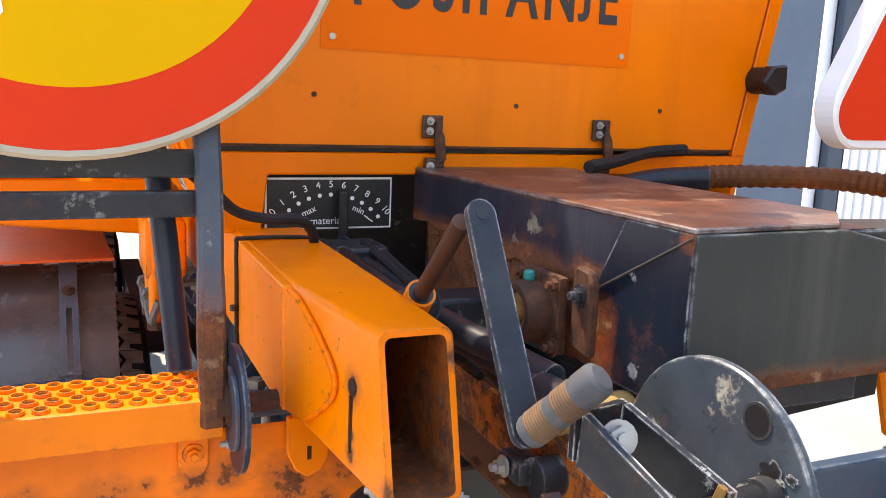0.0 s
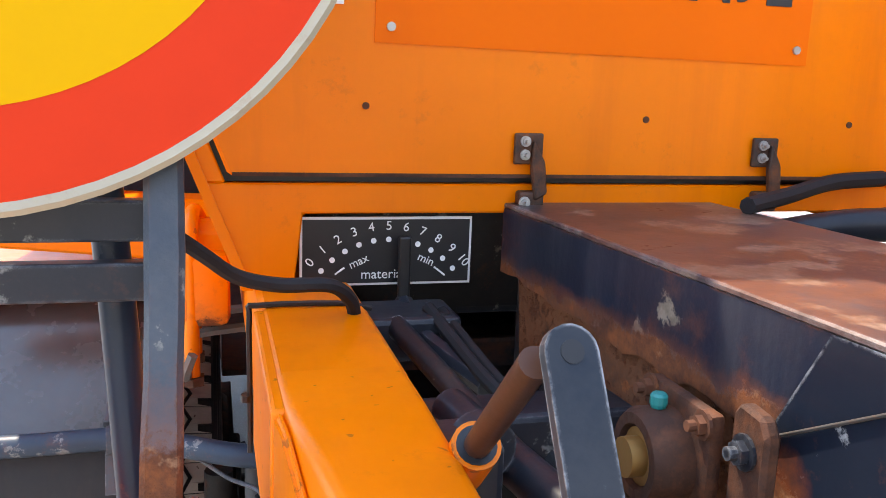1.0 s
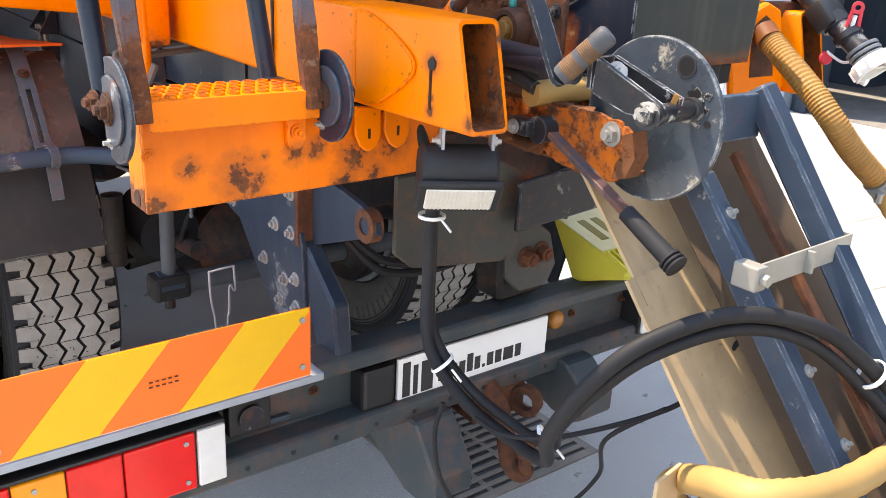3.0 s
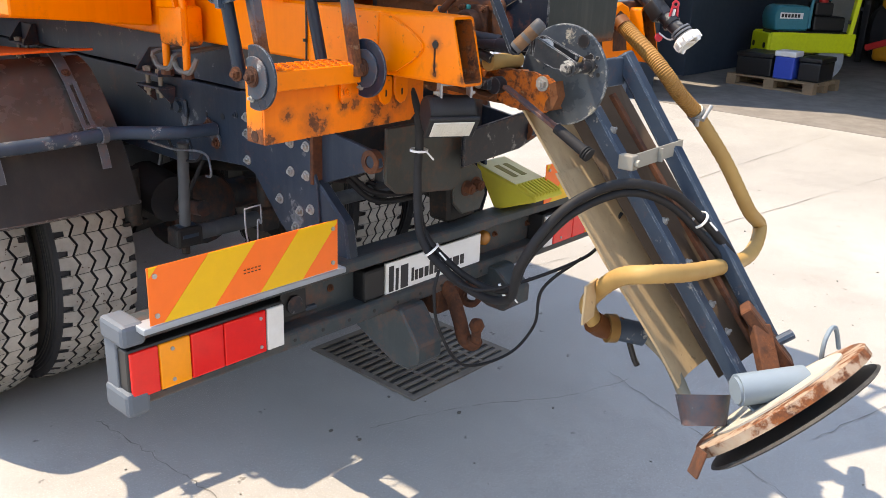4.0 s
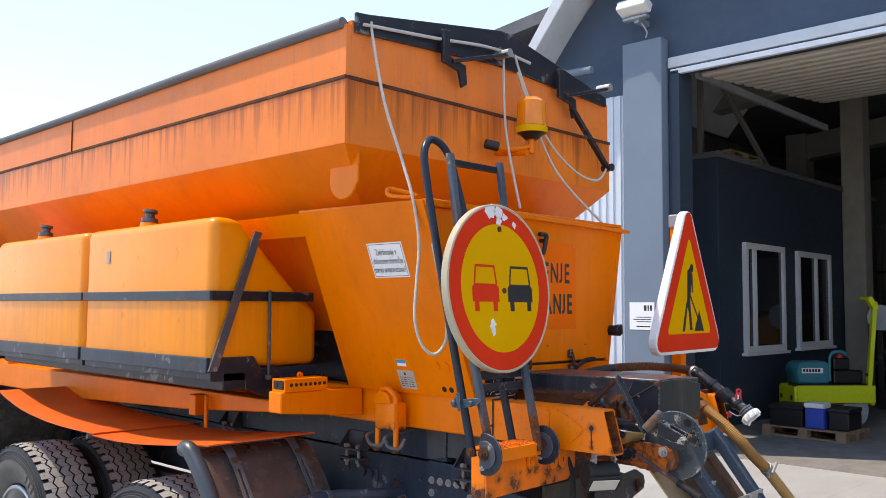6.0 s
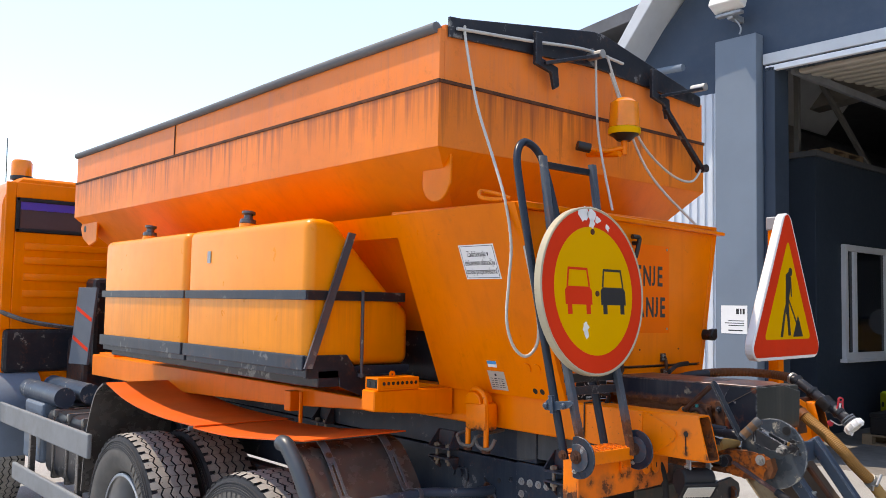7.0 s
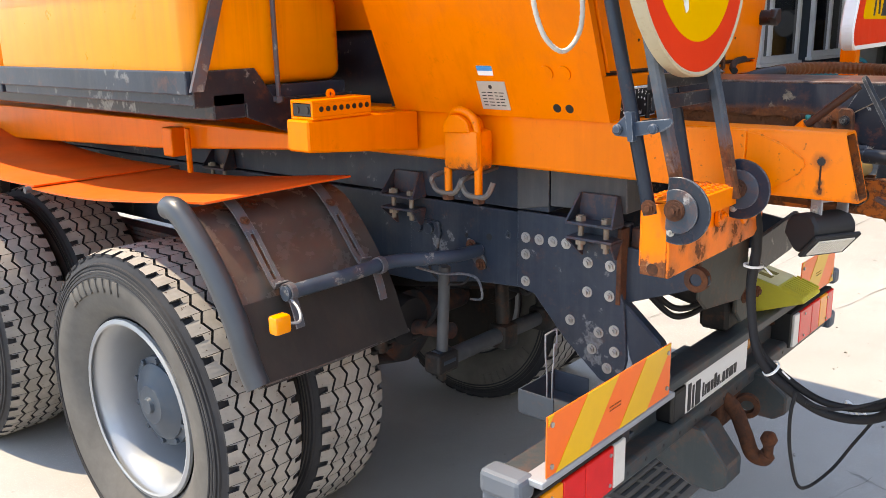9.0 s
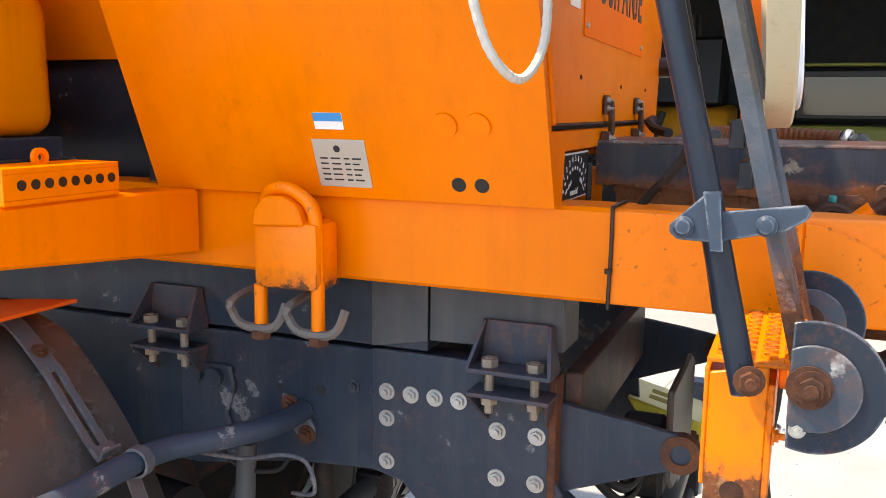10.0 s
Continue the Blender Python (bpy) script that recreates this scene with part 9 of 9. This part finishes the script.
# rope
solid("rope", tube([(-0.80, 0.46, 2.93), (-0.80, 0.45, 2.86), (-0.80, 0.38, 2.60), (-0.785, 0.30, 2.38), (-0.785, 0.235, 2.22), (-0.760, 0.225, 2.06), (-0.772, 0.222, 1.92), (-0.785, 0.218, 1.78), (-0.772, 0.200, 1.69), (-0.745, 0.175, 1.648), (-0.715, 0.160, 1.655), (-0.690, 0.150, 1.70), (-0.690, 0.150, 1.78), (-0.715, 0.155, 1.90), (-0.745, 0.17, 2.05)], 0.0055, 10, 10, 0.0008, 1), m_rope, "grey braided rope looped down the housing", "rope", smooth=None)
solid("rope", tube([(-0.84, 0.46, 2.91), (-0.45, 0.45, 2.945), (-0.10, 0.44, 2.98), (0.18, 0.44, 2.97)], 0.007, 8), m_rope, "grey braided rope along the hopper edge", "rope", smooth=40)
solid("rope", tube([(0.05, 0.43, 2.98), (0.12, 0.40, 2.78), (0.25, 0.37, 2.58), (0.45, 0.36, 2.47), (0.65, 0.38, 2.46), (0.77, 0.40, 2.54)], 0.006, 8), m_rope, "grey braided rope hanging in a bight", "rope", smooth=40)
solid("rope", tube([(0.06, 0.42, 2.90), (0.25, 0.36, 2.48), (0.48, 0.24, 2.22)], 0.006, 8), m_rope, "grey braided rope tied to the housing", "rope", smooth=40)
solid("rope", tube([(-0.03, 0.43, 2.97), (-0.07, 0.38, 2.6), (-0.12, 0.26, 2.24)], 0.0055, 8), m_rope, "grey braided rope hanging down the rear", "rope", smooth=40)


def hopper_fittings():
    b = thing("rear_beacon", (0.01, 0.30, 2.5), "amber beacon on a bent arm behind the hopper", "beacon")
    part("dome", lathe([(0.0, 0.13), (0.04, 0.128), (0.062, 0.11), (0.066, 0.03), (0.068, 0.0)], (0.01, 0.30, 2.62), (0, 0, 1), 28), m_beacon, b, "amber dome", smooth=40)
    part("ring", lathe([(0.070, -0.025), (0.072, 0.0), (0.068, 0.004)], (0.01, 0.30, 2.615), (0, 0, 1), 28), m_sign_yellow, b, smooth=40)
    part("base", lathe([(0.0, -0.05), (0.03, -0.05), (0.05, -0.03), (0.068, -0.02), (0.0, -0.02)], (0.01, 0.30, 2.612), (0, 0, 1), 24), m_black, b, smooth=40)
    part("stem", join(rod((0.01, 0.30, 2.50), (0.01, 0.30, 2.57), 0.014, 12), rod((-0.02, 0.30, 2.50), (-0.02, 0.48, 2.52), 0.014, 12)), m_orange_edge, b, smooth=40)
    part("arm", tube([(-0.11, 0.42, 2.535), (-0.06, 0.38, 2.52), (-0.03, 0.34, 2.52), (0.0, 0.30, 2.53)], 0.012, 10), m_orange_edge, b, smooth=40)
    part("sleeve", rod((-0.14, 0.44, 2.54), (-0.09, 0.41, 2.53), 0.022, 14), m_black, b, smooth=40)
    for x in (-0.40, 0.42):
        h = thing("tarp_latch", (x, 0.46, 2.9), "black folding latch for the hopper tarpaulin", "latch")
        part("hook", prism([(x - 0.02, 2.99), (x + 0.02, 2.99), (x + 0.02, 2.88), (x + 0.12, 2.86), (x + 0.13, 2.78), (x + 0.10, 2.76), (x + 0.08, 2.83), (x - 0.02, 2.85)], "y", HY0 - 0.05, HY0 - 0.03, 0.003), m_blackpaint, h)
        part("arm", along((x + 0.03, HY0 - 0.05, 2.86), (x + 0.38, HY0 - 0.08, 2.96), 0.03, 0.015), m_blackpaint, h)
        part("roller", rod((x + 0.36, HY0 - 0.10, 2.96), (x + 0.36, HY0 - 0.02, 2.96), 0.02, 12), m_zinc, h)
    g = thing("gas_strut", (0.8, 0.4, 2.6), "black strut hanging at the hopper corner", "strut")
    part("strut", along((0.50, 0.43, 2.81), (0.77, 0.40, 2.54), 0.03, 0.02), m_blackpaint, g)
    part("joint", rod((0.77, 0.37, 2.54), (0.78, 0.43, 2.54), 0.02, 10), m_blackpaint, g)
    e = thing("rope_eye", (-0.74, 0.2, 2.22), "orange shackle with rope on the housing edge", "shackle")
    part("ring", tube([(-0.77, 0.26, 2.225), (-0.80, 0.34, 2.235), (-0.80, 0.36, 2.255), (-0.78, 0.36, 2.265), (-0.76, 0.30, 2.25), (-0.75, 0.24, 2.23)], 0.008, 8), m_orange_edge, e, smooth=40)


hopper_fittings()


# ---- things at the hall ----
def floodlight():
    f = thing("floodlight", (6.9, 3.9, 5.7), "white outdoor floodlight on the hall front", "floodlight")
    part("housing", moved(box(-0.10, 0.10, -0.22, 0.22, -0.07, 0.07, 0.02), pose(6.85, 3.9, 5.82, 0, 25, 0)), m_white, f)
    part("bracket", join(box(6.9, 7.19, 3.86, 3.94, 5.62, 5.70, 0.01), box(6.85, 6.95, 3.72, 4.08, 5.66, 5.70, 0.008)), m_grey, f)
    part("cable", tube([(6.95, 3.85, 5.62), (7.0, 3.8, 5.5), (7.0, 3.82, 5.42)], 0.012, 6), m_grey, f)


floodlight()


def notice():
    n = thing("notice_sheet", (7.0, 3.92, 1.54), "white paper notice taped to the column", "notice")
    x = XF - 0.184
    part("sheet", box(x, x + 0.003, 3.735, 4.105, 1.54, 1.90, 0), m_paper, n)
    for a, b, c, d in ((3.77, 3.80, 1.79, 1.86), (3.815, 3.835, 1.79, 1.86), (3.85, 3.89, 1.79, 1.86), (3.78, 4.0, 1.70, 1.71), (3.78, 4.05, 1.67, 1.68), (3.78, 4.0, 1.64, 1.65), (3.80, 4.0, 1.575, 1.59)):
        part("print_bar", box(x - 0.001, x, a, b, c, d, 0), m_ink, n)


notice()


def pallet(x0, y0, rot):
    p = thing("pallet", (x0, y0, 0.004), "grey-brown wooden pallet on the hall floor", "pallet", "pallets")
    M = pose(x0, y0, 0.004, 0, 0, rot)
    for i in range(5):
        part("deck_board", moved(box(0, 1.2, i * 0.168, i * 0.168 + 0.125, 0.122, 0.144, 0.003), M), m_wood, p)
    for i in range(3):
        part("bearer", moved(box(i * 0.53, i * 0.53 + 0.14, 0, 0.8, 0.10, 0.122, 0.003), M), m_wood, p)
        part("bottom_board", moved(box(0, 1.2, i * 0.34, i * 0.34 + 0.12, 0.0, 0.022, 0.003), M), m_wood, p)
        for k in range(3):
            part("block", moved(box(k * 0.53, k * 0.53 + 0.14, i * 0.34, i * 0.34 + 0.12, 0.022, 0.10, 0.003), M), m_wood, p)


pallet(10.15, 2.13, 86)
pallet(15.2, 1.6, 0)


def case(name, x0, x1, y0, y1, z1, mat, label, cat):
    c = thing(name, ((x0 + x1) / 2, (y0 + y1) / 2, 0.15), label, cat)
    part("body", moved(box(x0, x1, y0, y1, 0.0, z1 * 0.8, 0.02), pose(0, 0, 0.149)), mat, c)
    part("lid", moved(box(x0 - 0.01, x1 + 0.01, y0 - 0.01, y1 + 0.01, z1 * 0.8, z1, 0.015), pose(0, 0, 0.149)), m_white if mat is m_coolblue else mat, c)
    return c


m_redmach = plain("machine_red", (0.55, 0.02, 0.02), 0.4)
m_coolblue = plain("blue_plastic", (0.02, 0.07, 0.45), 0.4)
case("cool_box", 9.42, 9.68, 2.50, 2.76, 0.36, m_coolblue, "blue cool box with a white lid on the pallet", "cool box")
case("battery", 9.80, 10.10, 2.50, 2.76, 0.30, m_black, "black battery case on the pallet", "battery")
case("battery", 9.45, 10.0, 2.80, 3.28, 0.30, m_black, "black battery case on the pallet", "battery")
case("battery", 9.48, 10.0, 2.18, 2.46, 0.30, m_black, "black battery case on the pallet", "battery")


def roller():
    r = thing("tandem_roller", (12.6, 2.7, 0), "lime and teal walk-behind tandem roller parked in the hall", "roller")
    for x in (11.75, 12.75):
        part("drum", lathe([(0.0, -0.36), (0.30, -0.36), (0.31, -0.34), (0.31, 0.34), (0.30, 0.36), (0.0, 0.36)], (x, 2.65, 0.315), (0, 1, 0), 36), m_grey, r, "steel drum", smooth=40)
    part("frame", join(box(11.35, 13.2, 2.22, 2.30, 0.45, 0.78, 0.03), box(11.35, 13.2, 3.0, 3.08, 0.45, 0.78, 0.03), box(11.3, 11.42, 2.25, 3.05, 0.36, 0.76, 0.03), box(13.1, 13.2, 2.25, 3.05, 0.40, 0.76, 0.03)), m_lime, r, "lime green frame")
    part("deck", box(11.5, 13.1, 2.3, 3.0, 0.62, 0.80, 0.02), m_black, r)
    part("hood", prism([(11.48, 0.80), (11.42, 1.05), (11.48, 1.18), (11.60, 1.22), (12.15, 1.22), (12.20, 1.16), (12.20, 0.80)], "y", 2.40, 3.0, 0.03), m_teal, r, "teal engine hood", smooth=40)
    part("logo_bar", box(11.55, 12.05, 2.393, 2.398, 1.0, 1.10, 0), m_paper, r)
    for i in range(6):
        part("print_bar", box(11.58 + 0.07 * i, 11.63 + 0.07 * i, 2.389, 2.393, 1.02, 1.08, 0), m_ink, r)
    part("engine", join(box(12.3, 13.0, 2.4, 3.0, 0.80, 1.05, 0.04), box(12.35, 12.75, 2.5, 2.9, 1.05, 1.28, 0.04)), m_black, r)
    part("fuel_cap", rod((12.55, 2.6, 1.28), (12.55, 2.6, 1.36), 0.09, 16), m_redmach, r)
    part("rail", tube([(12.22, 2.42, 0.85), (12.22, 2.42, 1.25), (12.30, 2.42, 1.38), (12.5, 2.42, 1.40), (12.62, 2.42, 1.34)], 0.035, 10), m_teal, r, smooth=40)
    part("drawbar", join(along((13.05, 2.3, 0.55), (13.25, 2.28, 2.35), 0.14, 0.10)), m_lime, r, "upright lime drawbar")
    part("drawbar_head", join(along((13.27, 2.28, 2.2), (13.1, 2.28, 2.42), 0.16, 0.12), rod((13.1, 2.2, 2.40), (13.1, 2.6, 2.42), 0.03, 10)), m_lime, r)
    for i in range(7):
        part("print_bar", moved(box(-0.004, 0, -0.03, 0.03, 0.0, 0.06, 0), pose(13.0 + 0.0111 * (i * 10), 2.24, 0.95 + i * 0.11, 0, 6, 90)), m_ink, r)
    for y in (2.4, 2.9):
        part("socket", rod((11.29, y, 0.55), (11.31, y, 0.55), 0.05, 14), m_black, r)

    # parked at an angle to the office wall
    r.matrix_world = Matrix.Translation((10.45, 3.26, 0)) @ Matrix.Rotation(radians(-40), 4, "Z") @ Matrix.Diagonal((0.70, 0.62, 0.83, 1)) @ Matrix.Translation((-11.35, -2.22, 0)) @ Matrix.Translation(r.location)


roller()


def loader():
    l = thing("wheel_loader", (15, 2.2, 0), "yellow machine with a red arm standing deep in the hall", "machine")
    part("body", prism([(14.2, 0.55), (14.2, 1.15), (14.35, 1.50), (14.7, 1.66), (16.8, 1.75), (17.0, 1.4), (17.0, 0.55)], "y", 1.1, 2.98, 0.08), m_mach, l, "yellow engine cover", smooth=40)
    part("hatch", box(14.17, 14.21, 2.15, 2.75, 0.85, 1.12, 0.02), m_black, l)
    part("cabin", prism([(15.3, 1.72), (15.5, 3.0), (16.8, 3.0), (17.0, 1.72)], "y", 1.3, 2.8, 0.06), m_black, l)
    part("black_arm", along((13.9, 2.45, 0.55), (13.9, 2.15, 1.60), 0.12, 0.12), m_black, l)
    part("red_arm", along((12.8, 2.68, 0.36), (12.8, 1.2, 0.92), 0.12, 0.10), m_redmach, l, "red arm")
    part("axle_guard", box(13.2, 14.2, 1.4, 2.7, 0.14, 0.42, 0.06), m_mach, l)
    for x in (14.5, 16.5):
        for y in (1.2, 2.9):
            part("wheel", lathe([(0.0, -0.2), (0.4, -0.2), (0.5, -0.1), (0.5, 0.1), (0.4, 0.2), (0.0, 0.2)], (x, y, 0.504), (0, 1, 0), 28), m_rubber, l, smooth=40)
    # Round lamp built as a plain grey disc; its stand is added.
    f = thing("disc_lamp", (13.9, 3.2, 0), "round grey lamp disc on an added stand beside the machine", "reel")
    part("stand", box(14.05, 14.12, 3.1, 3.2, 0.004, 1.55, 0.01), m_black, f)
    part("drum", lathe([(0.0, -0.10), (0.23, -0.10), (0.24, -0.07), (0.20, -0.05), (0.20, 0.05), (0.24, 0.07), (0.23, 0.10), (0.0, 0.10)], (14.05, 3.12, 1.68), (-1, -0.3, 0), 28), m_grey, f, smooth=40)


m_mach = paint("machine_yellow", (0.62, 0.27, 0.015), 0.45, vary=0.15, dirt=0.3, bump=0.02)
loader()


def lime_lorry():
    v = thing("lime_vehicle", (18, -1.0, 0), "lime vehicle with dark windscreen parked deep in the hall", "vehicle")
    part("body", join(box(17.8, 20.0, -2.6, 0.2, 0.5, 1.35, 0.08)), m_limedull, v)
    part("cabin", join(box(17.95, 20.0, -2.5, 0.1, 1.4, 2.55, 0.10)), m_black, v)
    part("windscreen", box(17.93, 17.96, -2.3, -0.1, 1.55, 2.35, 0.02), m_glassdark, v)
    part("roof", box(17.9, 20.0, -2.55, 0.15, 2.55, 2.62, 0.03), m_limedull, v)
    part("bumper", box(17.7, 17.85, -2.6, 0.2, 0.45, 0.75, 0.04), m_limedull, v)
    for y in (-2.3, -0.1):
        part("wheel", lathe([(0.0, -0.14), (0.38, -0.14), (0.45, -0.08), (0.45, 0.08), (0.38, 0.14), (0.0, 0.14)], (18.4, y, 0.45), (0, 1, 0), 24), m_rubber, v, smooth=40)


m_limedull = plain("dull_lime_paint", (0.34, 0.34, 0.06), 0.5)
lime_lorry()


def hall_frame():
    for i, x in enumerate((12.0, 18.0)):
        f = thing("portal_frame", (x, 5.8, 0), "pale concrete roof column and beam inside the hall", "frame", "portal frames")
        part("column", box(x, x + 0.5, 5.9, 6.4, 0.004, 6.1, 0.01), m_hallconc, f)
        part("beam", prism([(6.4, 5.4), (6.4, 6.0), (-2.5, 7.0), (-8.8, 6.35), (-8.8, 5.8), (-2.5, 6.4)], "x", x + 0.05, x + 0.45, 0.01), m_hallconc, f)
    c = thing("hall_column", (15.3, 3.85, 0), "dark grey concrete column beside the office", "column", kind="structure")
    part("shaft", box(14.9, 15.3, 3.62, 4.05, 0.004, 6.1, 0.015), m_hallconc, c)
    sh = thing("roller_shutter", (26.9, 5.5, 0), "grey corrugated shutter in the hall rear wall", "shutter", kind="structure")
    for i in range(24):
        part("rib", prism([(26.98, 3.0 + 0.18 * i), (26.92, 3.04 + 0.18 * i), (26.92, 3.12 + 0.18 * i), (26.98, 3.17 + 0.18 * i)], "z", 0.02, 4.6, 0), m_hallsteel, sh)
    part("cross_rail", box(26.86, 26.92, 3.0, 7.3, 3.0, 3.08, 0.01), m_black, sh)
    s = thing("steel_brace", (9, 4.0, 4.3), "grey steel post and sloping brace over the office roof", "brace")
    part("post", box(9.9, 9.98, 4.5, 4.58, 4.27, 6.0, 0.004), m_hallsteel, s)
    part("brace", along((10.2, 4.5, 5.9), (12.6, 4.5, 4.3), 0.08, 0.08), m_hallsteel, s)
    pallet2 = thing("pallet", (10.8, 4.5, 4.27), "wooden pallet lying on the office roof", "pallet", "pallets")
    for i in range(4):
        part("deck_board", box(10.2, 11.4, 4.15 + 0.2 * i, 4.3 + 0.2 * i, 4.39, 4.415, 0.003), m_wood, pallet2)
    for i in range(3):
        part("bearer", box(10.2 + 0.53 * i, 10.34 + 0.53 * i, 4.15, 4.9, 4.273, 4.39, 0.003), m_wood, pallet2)


m_hallconc = paint("hall_concrete", (0.32, 0.30, 0.26), 0.8, vary=0.15, bump=0.05)
m_hallsteel = paint("hall_steel", (0.20, 0.20, 0.19), 0.6, vary=0.15, bump=0.03)
hall_frame()
